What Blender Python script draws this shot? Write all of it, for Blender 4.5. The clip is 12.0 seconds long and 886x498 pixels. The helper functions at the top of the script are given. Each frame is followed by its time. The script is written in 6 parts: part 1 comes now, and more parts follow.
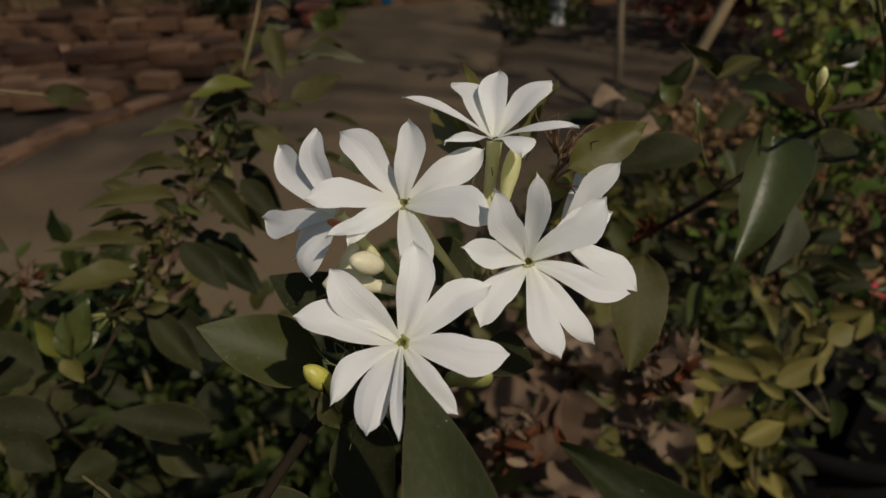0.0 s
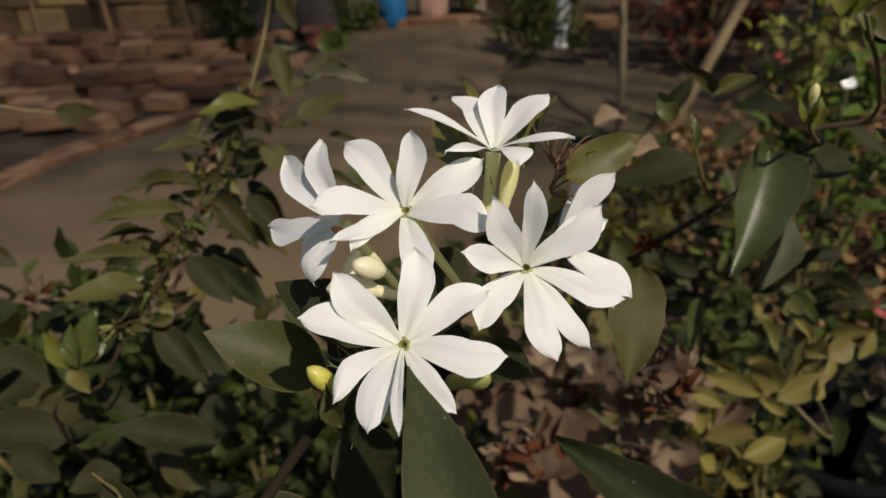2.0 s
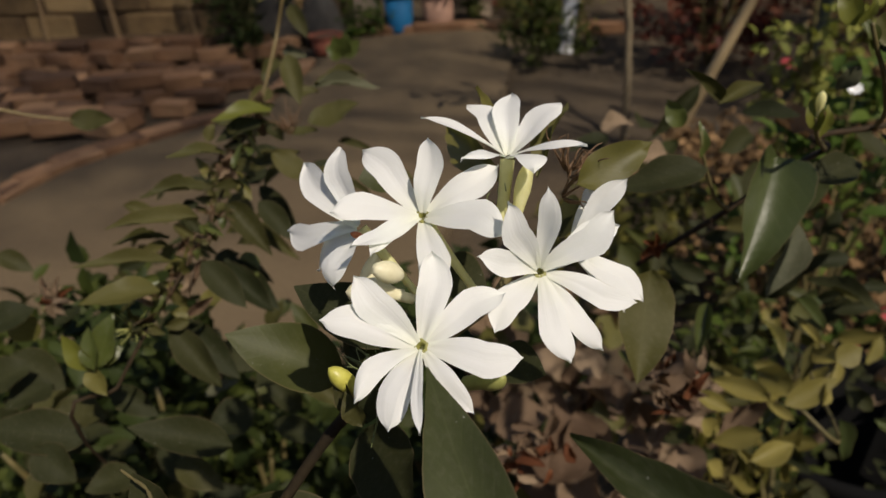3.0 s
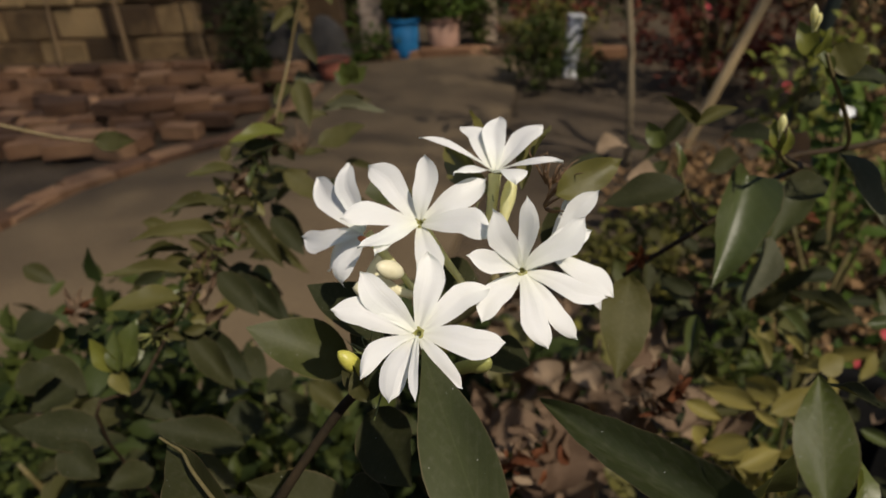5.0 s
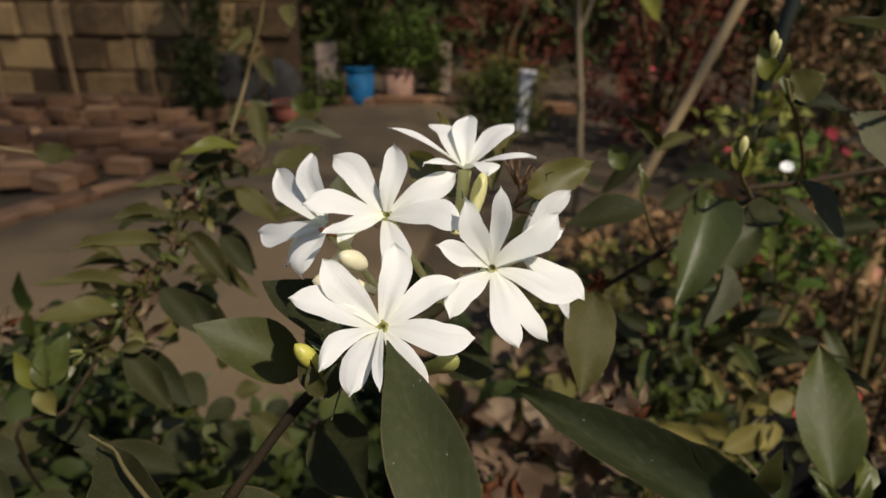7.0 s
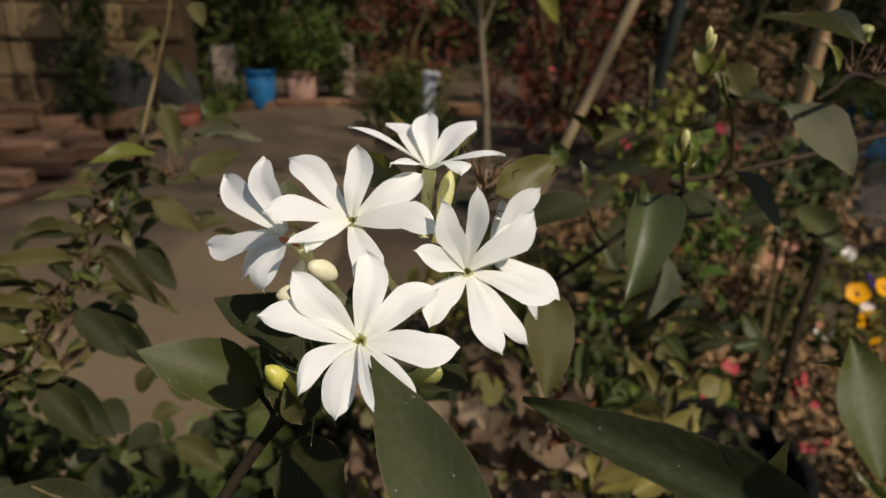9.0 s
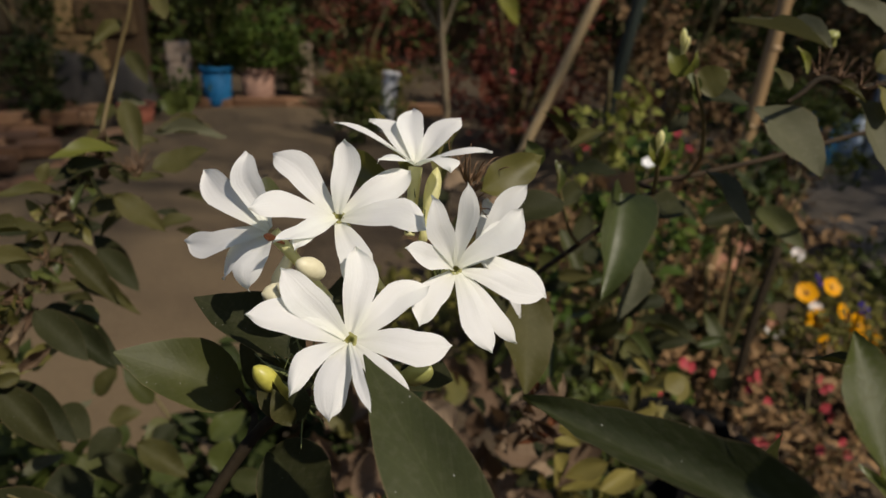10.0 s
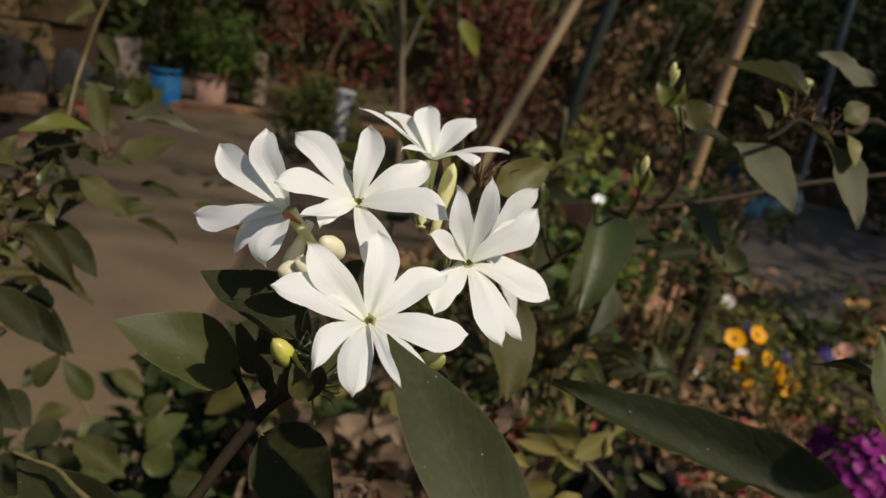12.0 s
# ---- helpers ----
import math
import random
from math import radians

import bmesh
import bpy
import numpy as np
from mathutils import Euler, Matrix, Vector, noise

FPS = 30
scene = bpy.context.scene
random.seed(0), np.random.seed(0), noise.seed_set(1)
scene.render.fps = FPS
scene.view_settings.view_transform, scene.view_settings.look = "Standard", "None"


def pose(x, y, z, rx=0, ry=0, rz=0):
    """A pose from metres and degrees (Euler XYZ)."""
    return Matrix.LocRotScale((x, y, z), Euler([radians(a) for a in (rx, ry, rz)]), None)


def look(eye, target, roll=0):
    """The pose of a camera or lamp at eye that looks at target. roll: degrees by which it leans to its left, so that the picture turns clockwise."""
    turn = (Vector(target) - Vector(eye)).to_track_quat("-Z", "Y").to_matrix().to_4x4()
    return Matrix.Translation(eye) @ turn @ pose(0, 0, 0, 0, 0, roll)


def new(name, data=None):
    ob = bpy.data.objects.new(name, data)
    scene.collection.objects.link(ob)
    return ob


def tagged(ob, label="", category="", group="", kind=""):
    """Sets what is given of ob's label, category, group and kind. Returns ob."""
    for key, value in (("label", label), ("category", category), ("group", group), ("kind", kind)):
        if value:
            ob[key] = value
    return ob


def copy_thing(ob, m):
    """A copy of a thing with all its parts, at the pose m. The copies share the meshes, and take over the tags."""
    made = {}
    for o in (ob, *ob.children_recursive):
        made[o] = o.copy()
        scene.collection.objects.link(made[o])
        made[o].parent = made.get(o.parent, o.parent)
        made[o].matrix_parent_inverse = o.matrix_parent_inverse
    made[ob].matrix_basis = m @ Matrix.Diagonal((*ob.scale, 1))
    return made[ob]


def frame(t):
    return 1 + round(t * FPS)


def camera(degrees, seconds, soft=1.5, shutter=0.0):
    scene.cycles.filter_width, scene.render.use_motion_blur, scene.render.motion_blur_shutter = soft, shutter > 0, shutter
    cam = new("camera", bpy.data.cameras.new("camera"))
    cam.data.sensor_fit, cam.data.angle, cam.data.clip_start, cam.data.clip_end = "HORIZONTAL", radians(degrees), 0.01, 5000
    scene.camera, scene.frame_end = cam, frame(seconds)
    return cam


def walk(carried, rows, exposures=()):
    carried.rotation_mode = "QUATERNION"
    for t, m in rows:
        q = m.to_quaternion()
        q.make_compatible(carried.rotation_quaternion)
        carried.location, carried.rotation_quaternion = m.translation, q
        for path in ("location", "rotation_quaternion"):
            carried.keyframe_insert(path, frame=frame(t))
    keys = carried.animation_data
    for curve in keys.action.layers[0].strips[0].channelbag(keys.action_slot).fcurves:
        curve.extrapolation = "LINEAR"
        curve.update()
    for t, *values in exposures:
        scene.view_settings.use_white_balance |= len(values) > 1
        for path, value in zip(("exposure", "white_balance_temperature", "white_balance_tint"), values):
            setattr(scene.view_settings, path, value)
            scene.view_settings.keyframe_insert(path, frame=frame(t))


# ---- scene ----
cam = camera(65.43, 12.0)
PATH = [
    (0, (0.10158, 0.08817, 1.02068), (0.0083, 0.9400, 0.5053), -3.45),
    (0.5, (0.10089, 0.08176, 1.02035), (0.0100, 0.9408, 0.5166), -3.77),
    (1, (0.10255, 0.08422, 1.01982), (0.0121, 0.9459, 0.5205), -3.55),
    (1.5, (0.10085, 0.08230, 1.02179), (0.0080, 0.9455, 0.5256), -3.50),
    (2, (0.10285, 0.08242, 1.02016), (0.0041, 0.9494, 0.5317), -3.42),
    (2.5, (0.10208, 0.08141, 1.02023), (-0.0004, 0.9509, 0.5370), -3.55),
    (3, (0.10076, 0.07826, 1.02235), (-0.0055, 0.9482, 0.5408), -3.61),
    (5, (0.10621, 0.05478, 1.02899), (-0.0080, 0.9393, 0.5766), -3.68),
    (5.5, (0.10390, 0.05256, 1.02521), (-0.0009, 0.9436, 0.5836), -3.12),
    (6, (0.10502, 0.05673, 1.01986), (0.0095, 0.9520, 0.5846), -2.51),
    (6.5, (0.10377, 0.05572, 1.01436), (0.0290, 0.9640, 0.6028), -1.15),
    (7, (0.10055, 0.05652, 1.01241), (0.0607, 0.9763, 0.6219), 0.09),
    (7.2, (0.09786, 0.05684, 1.01192), (0.0728, 0.9798, 0.6278), 0.99),
    (8.8, (0.08786, 0.06496, 1.00992), (0.1667, 0.9848, 0.6256), 0.51),
    (9, (0.08496, 0.06586, 1.00916), (0.1769, 0.9834, 0.6223), 0.80),
    (9.5, (0.08128, 0.06614, 1.00847), (0.2057, 0.9791, 0.6199), 1.40),
    (10, (0.07808, 0.06821, 1.00757), (0.2292, 0.9788, 0.6230), 2.28),
    (10.5, (0.07032, 0.06895, 1.00540), (0.2516, 0.9779, 0.6299), 4.24),
    (11, (0.06908, 0.06867, 1.00240), (0.2888, 0.9756, 0.6429), 6.53),
    (11.5, (0.06339, 0.06651, 1.00413), (0.2994, 0.9733, 0.6549), 7.69),
    (12, (0.06002, 0.06668, 0.99903), (0.2967, 0.9761, 0.6571), 8.65),
]
cam.data.dof.use_dof = True
cam.data.dof.focus_distance = 0.15
cam.data.dof.aperture_fstop = 20.0
walk(cam, [(t, look(eye, target, roll)) for t, eye, target, roll in PATH],
     exposures=[(0.0, -0.5, 7000, 11), (0.5, -0.52, 7000, 11), (1.0, 0.06, 7000, 11), (1.5, 0.09, 7000, 11), (3.0, 0.14, 7000, 11), (5.0, 0.18, 7000, 11), (7.0, 0.27, 7000, 11), (9.0, 0.23, 7000, 11), (10.0, 0.11, 7000, 11), (12.0, 0.15, 7000, 11)])

# ---- world and sun ----
SUN = Vector((0.45, -0.50, 0.78)).normalized()
world = bpy.data.worlds.new("world")
scene.world = world
world.use_nodes = True
wn = world.node_tree
sky = wn.nodes.new("ShaderNodeTexSky")
sky.sky_type, sky.sun_disc = "NISHITA", False
sky.sun_elevation = math.asin(SUN.z)
sky.sun_rotation = math.atan2(SUN.x, SUN.y)
wn.links.new(sky.outputs["Color"], wn.nodes["Background"].inputs["Color"])
wn.nodes["Background"].inputs["Strength"].default_value = 0.088
sun_data = bpy.data.lights.new("sun", "SUN")
sun_data.energy, sun_data.angle, sun_data.color = 3.9, radians(0.9), (1.0, 0.94, 0.85)
sun_lamp = new("sun", sun_data)
sun_lamp.matrix_world = look(SUN * 20, (0, 0, 0))

# ---- materials ----


def node_material(name, colors, scale=20.0, rough=0.6, bump=0.2, bump_scale=60.0, vary="noise", through_light=0.0,
                  through_color=None, spec=0.5, metal=0.0, streak=None, detail=6.0):
    """A material whose colour runs over a ramp: coarse and fine noise, with object or island variation on top."""
    m = bpy.data.materials.new(name)
    m.use_nodes = True
    nt = m.node_tree
    b = nt.nodes["Principled BSDF"]
    tc = nt.nodes.new("ShaderNodeTexCoord")
    big = nt.nodes.new("ShaderNodeTexNoise")
    big.inputs["Scale"].default_value, big.inputs["Detail"].default_value = scale, detail
    fine = nt.nodes.new("ShaderNodeTexNoise")
    fine.inputs["Scale"].default_value, fine.inputs["Detail"].default_value = bump_scale, 5
    source = tc.outputs["Object"]
    if streak:
        mp = nt.nodes.new("ShaderNodeMapping")
        mp.inputs["Scale"].default_value = streak
        nt.links.new(source, mp.inputs["Vector"])
        source = mp.outputs["Vector"]
    nt.links.new(source, big.inputs["Vector"])
    nt.links.new(source, fine.inputs["Vector"])
    mix = nt.nodes.new("ShaderNodeMath")
    mix.operation = "MULTIPLY_ADD"
    nt.links.new(big.outputs["Fac"], mix.inputs[0])
    mix.inputs[1].default_value = 0.75
    if vary == "object":
        info = nt.nodes.new("ShaderNodeObjectInfo").outputs["Random"]
    elif vary == "island":
        info = nt.nodes.new("ShaderNodeNewGeometry").outputs["Random Per Island"]
    else:
        info = fine.outputs["Fac"]
    half = nt.nodes.new("ShaderNodeMath")
    half.operation = "MULTIPLY_ADD"
    half.inputs[1].default_value = 0.8 if vary != "noise" else 0.5
    half.inputs[2].default_value = -0.28 if vary != "noise" else -0.13
    nt.links.new(info, half.inputs[0])
    nt.links.new(half.outputs[0], mix.inputs[2])
    ramp = nt.nodes.new("ShaderNodeValToRGB")
    nt.links.new(mix.outputs[0], ramp.inputs["Fac"])
    el = ramp.color_ramp.elements
    for k, c in enumerate(colors):
        at = 0.15 + 0.7 * k / max(1, len(colors) - 1)
        e = el[k] if k < 2 else el.new(at)
        e.position, e.color = at, (*c, 1)
    nt.links.new(ramp.outputs["Color"], b.inputs["Base Color"])
    b.inputs["Roughness"].default_value, b.inputs["Metallic"].default_value = rough, metal
    b.inputs["Specular IOR Level"].default_value = spec
    bp = nt.nodes.new("ShaderNodeBump")
    bp.inputs["Strength"].default_value, bp.inputs["Distance"].default_value = bump, 0.4 / bump_scale
    nt.links.new(fine.outputs["Fac"], bp.inputs["Height"])
    nt.links.new(bp.outputs["Normal"], b.inputs["Normal"])
    if through_light:
        tr = nt.nodes.new("ShaderNodeBsdfTranslucent")
        if through_color:
            tr.inputs["Color"].default_value = (*through_color, 1)
        else:
            nt.links.new(ramp.outputs["Color"], tr.inputs["Color"])
        ms = nt.nodes.new("ShaderNodeMixShader")
        ms.inputs[0].default_value = through_light
        nt.links.new(b.outputs[0], ms.inputs[1])
        nt.links.new(tr.outputs[0], ms.inputs[2])
        nt.links.new(ms.outputs[0], nt.nodes["Material Output"].inputs["Surface"])
    return m


def leaf_material(name, colors, rough=0.45, spec=0.3, through_light=0.16, through_color=(0.13, 0.15, 0.02), dust=0.10, vein=0.10):
    """A leaf's surface: blotches, a pale midrib, faint side veins in relief, and specks of dust."""
    m = node_material(name, colors, 3.5, rough, 0.05, 60, "object", through_light, through_color, spec)
    nt = m.node_tree
    b = nt.nodes["Principled BSDF"]
    ramp = [n for n in nt.nodes if n.type == "VALTORGB"][0]
    tc = [n for n in nt.nodes if n.type == "TEX_COORD"][0]
    sep = nt.nodes.new("ShaderNodeSeparateXYZ")
    nt.links.new(tc.outputs["Object"], sep.inputs[0])

    def calc(op, a, b_in, c=None):
        n = nt.nodes.new("ShaderNodeMath")
        n.operation = op
        for k, v in enumerate((a, b_in, c)):
            if v is None:
                continue
            if isinstance(v, (int, float)):
                n.inputs[k].default_value = v
            else:
                nt.links.new(v, n.inputs[k])
        return n.outputs[0]

    side = calc("ABSOLUTE", sep.outputs["X"], 0.0)
    rib = calc("SUBTRACT", 1.0, calc("MINIMUM", calc("MULTIPLY", side, 42.0), 1.0))
    phase = calc("MULTIPLY_ADD", side, -0.75, sep.outputs["Y"])
    veins = calc("POWER", calc("MULTIPLY_ADD", calc("SINE", calc("MULTIPLY", phase, 56.0), 0.0), 0.5, 0.5), 9.0)
    lines = calc("MAXIMUM", rib, calc("MULTIPLY", veins, 0.35))
    light = nt.nodes.new("ShaderNodeMixRGB")
    light.blend_type = "ADD"
    nt.links.new(calc("MULTIPLY", lines, vein), light.inputs[0])
    nt.links.new(ramp.outputs["Color"], light.inputs[1])
    light.inputs[2].default_value = (0.07, 0.075, 0.03, 1)
    speck = nt.nodes.new("ShaderNodeTexNoise")
    speck.inputs["Scale"].default_value, speck.inputs["Detail"].default_value = 26.0, 4.0
    even = nt.nodes.new("ShaderNodeMapping")
    even.inputs["Scale"].default_value = (0.36, 1, 1)
    nt.links.new(tc.outputs["Object"], even.inputs["Vector"])
    nt.links.new(even.outputs["Vector"], speck.inputs["Vector"])
    for n in nt.nodes:
        if n.type == "TEX_NOISE":
            nt.links.new(even.outputs["Vector"], n.inputs["Vector"])
    film = calc("MULTIPLY", calc("MAXIMUM", calc("MULTIPLY_ADD", speck.outputs["Fac"], 3.2, -1.55), 0.0), dust)
    dusty = nt.nodes.new("ShaderNodeMixRGB")
    nt.links.new(calc("MINIMUM", film, 0.6), dusty.inputs[0])
    nt.links.new(light.outputs[0], dusty.inputs[1])
    dusty.inputs[2].default_value = (0.17, 0.15, 0.11, 1)
    cells = nt.nodes.new("ShaderNodeTexVoronoi")
    cells.inputs["Scale"].default_value = 22.0
    nt.links.new(even.outputs["Vector"], cells.inputs["Vector"])
    pick = nt.nodes.new("ShaderNodeSeparateXYZ")
    nt.links.new(cells.outputs["Color"], pick.inputs[0])
    grit = calc("MULTIPLY", calc("LESS_THAN", cells.outputs["Distance"], 0.075), calc("GREATER_THAN", pick.outputs["X"], 0.72))
    dotted = nt.nodes.new("ShaderNodeMixRGB")
    nt.links.new(calc("MULTIPLY", grit, 0.55), dotted.inputs[0])
    nt.links.new(dusty.outputs[0], dotted.inputs[1])
    dotted.inputs[2].default_value = (0.42, 0.42, 0.38, 1)
    uv = nt.nodes.new("ShaderNodeUVMap")
    uv.uv_map = "blade"
    across = nt.nodes.new("ShaderNodeSeparateXYZ")
    nt.links.new(uv.outputs[0], across.inputs[0])
    out = calc("ABSOLUTE", calc("MULTIPLY_ADD", across.outputs["X"], 2.0, -1.0), 0.0)
    rim = nt.nodes.new("ShaderNodeMixRGB")
    nt.links.new(calc("MULTIPLY", calc("GREATER_THAN", out, 0.966), 0.28), rim.inputs[0])
    nt.links.new(dotted.outputs[0], rim.inputs[1])
    rim.inputs[2].default_value = (0.17, 0.115, 0.065, 1)
    nt.links.new(rim.outputs[0], b.inputs["Base Color"])
    nt.links.new(calc("MULTIPLY_ADD", film, 0.5, rough), b.inputs["Roughness"])
    relief = nt.nodes.new("ShaderNodeBump")
    relief.inputs["Strength"].default_value, relief.inputs["Distance"].default_value = 0.04, 0.004
    relief.invert = True
    nt.links.new(lines, relief.inputs["Height"])
    first = [n for n in nt.nodes if n.type == "BUMP" and n != relief][0]
    nt.links.new(first.outputs["Normal"], relief.inputs["Normal"])
    nt.links.new(relief.outputs["Normal"], b.inputs["Normal"])
    return m


PETAL = node_material("petal", [(0.84, 0.84, 0.83), (0.89, 0.89, 0.89)], 120, 0.5, 0.12, 900, through_light=0.42, through_color=(0.85, 0.90, 0.76), spec=0.25, streak=(1, 1, 1))


def petal_veins(m):
    """Fine lengthwise veins and soft creases in relief, and a greenish-cream root."""
    nt = m.node_tree
    b = nt.nodes["Principled BSDF"]
    uv = nt.nodes.new("ShaderNodeUVMap")
    uv.uv_map = "along"
    mp = nt.nodes.new("ShaderNodeMapping")
    mp.inputs["Scale"].default_value = (7.0, 0.8, 1.0)
    nt.links.new(uv.outputs[0], mp.inputs["Vector"])
    vein = nt.nodes.new("ShaderNodeTexNoise")
    vein.inputs["Scale"].default_value, vein.inputs["Detail"].default_value = 1.6, 3.0
    nt.links.new(mp.outputs[0], vein.inputs["Vector"])
    relief = nt.nodes.new("ShaderNodeBump")
    relief.inputs["Strength"].default_value, relief.inputs["Distance"].default_value = 0.2, 0.0006
    nt.links.new(vein.outputs["Fac"], relief.inputs["Height"])
    first = [n for n in nt.nodes if n.type == "BUMP" and n != relief][0]
    nt.links.new(first.outputs["Normal"], relief.inputs["Normal"])
    nt.links.new(relief.outputs["Normal"], b.inputs["Normal"])
    sep = nt.nodes.new("ShaderNodeSeparateXYZ")
    nt.links.new(uv.outputs[0], sep.inputs[0])
    root = nt.nodes.new("ShaderNodeMapRange")
    root.inputs["From Min"].default_value, root.inputs["From Max"].default_value = 0.05, 0.30
    root.inputs["To Min"].default_value, root.inputs["To Max"].default_value = 0.5, 0.0
    nt.links.new(sep.outputs["Y"], root.inputs["Value"])
    ramp = [n for n in nt.nodes if n.type == "VALTORGB"][0]
    mix = nt.nodes.new("ShaderNodeMixRGB")
    nt.links.new(root.outputs[0], mix.inputs[0])
    nt.links.new(ramp.outputs["Color"], mix.inputs[1])
    mix.inputs[2].default_value = (0.80, 0.80, 0.62, 1)
    nt.links.new(mix.outputs[0], b.inputs["Base Color"])


petal_veins(PETAL)
THROAT = node_material("throat", [(0.14, 0.14, 0.03), (0.28, 0.27, 0.08)], 300, 0.5, 0.1, 900)
TUBE = node_material("flower tube", [(0.74, 0.71, 0.32), (0.88, 0.85, 0.52)], 90, 0.45, 0.1, 700, through_light=0.5)
BUD_CREAM = node_material("cream bud", [(0.62, 0.56, 0.36), (0.78, 0.74, 0.55)], 150, 0.45, 0.1, 700, through_light=0.15)
BUD_YELLOW = node_material("yellow bud", [(0.22, 0.20, 0.03), (0.46, 0.43, 0.08), (0.55, 0.52, 0.14)], 150, 0.4, 0.1, 700, through_light=0.15)
BUD_GREEN = node_material("green bud", [(0.20, 0.22, 0.06), (0.36, 0.36, 0.12)], 150, 0.4, 0.1, 700, through_light=0.15)
WITHERED = node_material("withered petal", [(0.30, 0.08, 0.03), (0.45, 0.16, 0.06)], 200, 0.6, 0.2, 700)
CALYX = node_material("calyx", [(0.05, 0.07, 0.02), (0.12, 0.13, 0.04)], 200, 0.6, 0.1, 700)
DRY_CALYX = node_material("dried calyx", [(0.09, 0.05, 0.025), (0.18, 0.10, 0.05)], 200, 0.7, 0.1, 700)
LEAF = leaf_material("jasmine leaf", [(0.030, 0.035, 0.009), (0.049, 0.054, 0.014), (0.070, 0.071, 0.021)], 0.52, 0.22, 0.16, (0.14, 0.15, 0.02))
LEAF_GLOSSY = leaf_material("glossy leaf", [(0.026, 0.036, 0.010), (0.046, 0.058, 0.016)], 0.36, 0.45, 0.12, (0.08, 0.11, 0.02), 0.05)
# dark leaves, darkened further: shade of the low undergrowth put into the colour
LEAF_DARK = leaf_material("dark shade-toned jasmine leaf", [(0.014, 0.017, 0.006), (0.026, 0.027, 0.009)], 0.65, 0.12, 0.10, (0.08, 0.085, 0.015), 0.08)
LEAF_DEEP = leaf_material("deep green leaf", [(0.021, 0.026, 0.008), (0.030, 0.035, 0.012), (0.040, 0.046, 0.016)], 0.5, 0.24, 0.10, (0.08, 0.10, 0.02), 0.12)
LEAF_DULL = leaf_material("dull leaf", [(0.029, 0.028, 0.007), (0.046, 0.044, 0.012), (0.061, 0.055, 0.016)], 0.6, 0.15, 0.14, (0.11, 0.11, 0.02), 0.15)
LEAF_OLIVE = leaf_material("olive leaf", [(0.079, 0.073, 0.020), (0.136, 0.121, 0.031)], 0.48, 0.25, 0.25, (0.24, 0.24, 0.04), 0.08)
LEAF_LIME = leaf_material("young leaf", [(0.100, 0.106, 0.016), (0.170, 0.167, 0.032)], 0.42, 0.3, 0.30, (0.28, 0.31, 0.05), 0.05)
LEAF_FRESH = leaf_material("fresh leaf", [(0.048, 0.062, 0.013), (0.076, 0.090, 0.022)], 0.36, 0.38, 0.25, (0.20, 0.23, 0.03), 0.25, 0.25)
LEAF_SPROUT = leaf_material("shining young leaf", [(0.038, 0.050, 0.009), (0.064, 0.074, 0.015)], 0.50, 0.28, 0.30, (0.24, 0.25, 0.03), 0.25, 0.25)
LEAF_DUSTY = leaf_material("dusty leaf", [(0.049, 0.052, 0.028), (0.081, 0.080, 0.044)], 0.65, 0.2, 0.15, (0.15, 0.15, 0.06), 0.25)
LEAF_DRY = node_material("dry leaf", [(0.098, 0.061, 0.038), (0.167, 0.112, 0.071), (0.230, 0.165, 0.107)], 40, 0.75, 0.4, 200, "object", 0.15, (0.25, 0.14, 0.06), 0.2)
LEAF_RUST = node_material("rust-red leaf", [(0.077, 0.025, 0.010), (0.143, 0.050, 0.020)], 5, 0.7, 0.3, 60, "object", 0.2, (0.3, 0.1, 0.03), 0.2)
LEAF_YELLOW = leaf_material("yellowing leaf", [(0.122, 0.104, 0.024), (0.216, 0.180, 0.049)], 0.55, 0.25, 0.25, (0.4, 0.34, 0.08), 0.2)
TWIG = node_material("dark twig", [(0.008, 0.006, 0.004), (0.020, 0.014, 0.007), (0.050, 0.032, 0.016)], 80, 0.8, 0.5, 400, spec=0.15)
TWIG_GREEN = node_material("green twig", [(0.066, 0.059, 0.021), (0.143, 0.108, 0.037)], 80, 0.65, 0.4, 400)
TWIG_BROWN = node_material("brown woody twig", [(0.012, 0.008, 0.004), (0.030, 0.019, 0.009), (0.055, 0.035, 0.018)], 80, 0.75, 0.5, 400, spec=0.2)
LIME_TWIG = node_material("yellow-green twig", [(0.12, 0.11, 0.02), (0.20, 0.18, 0.04)], 40, 0.6, 0.3, 200)
SHOOT = node_material("pale shoot", [(0.095, 0.071, 0.025), (0.174, 0.123, 0.049)], 80, 0.6, 0.3, 400)
BARK = node_material("sapling bark", [(0.14, 0.105, 0.06), (0.27, 0.21, 0.13)], 18, 0.8, 0.5, 70, streak=(1, 1, 0.3))
STICK = node_material("peeled stick", [(0.282, 0.198, 0.099), (0.397, 0.294, 0.161)], 18, 0.75, 0.4, 70, streak=(1, 1, 0.3))
BAMBOO = node_material("bamboo", [(0.20, 0.12, 0.055), (0.36, 0.24, 0.12)], 20, 0.55, 0.25, 90, streak=(1, 1, 0.25))
SOIL = node_material("soil", [(0.023, 0.015, 0.007), (0.052, 0.034, 0.017), (0.088, 0.060, 0.030)], 3.5, 0.95, 0.9, 40)
PAVING = node_material("worn concrete", [(0.077, 0.050, 0.025), (0.106, 0.072, 0.037), (0.133, 0.093, 0.048)], 2.2, 0.9, 0.4, 60)
PAVING_GREY = node_material("grey concrete", [(0.066, 0.053, 0.041), (0.110, 0.090, 0.070)], 2.2, 0.9, 0.4, 60)
BRICK = node_material("old brick", [(0.075, 0.036, 0.017), (0.178, 0.088, 0.042), (0.290, 0.160, 0.082)], 6, 0.9, 0.6, 60, "object")
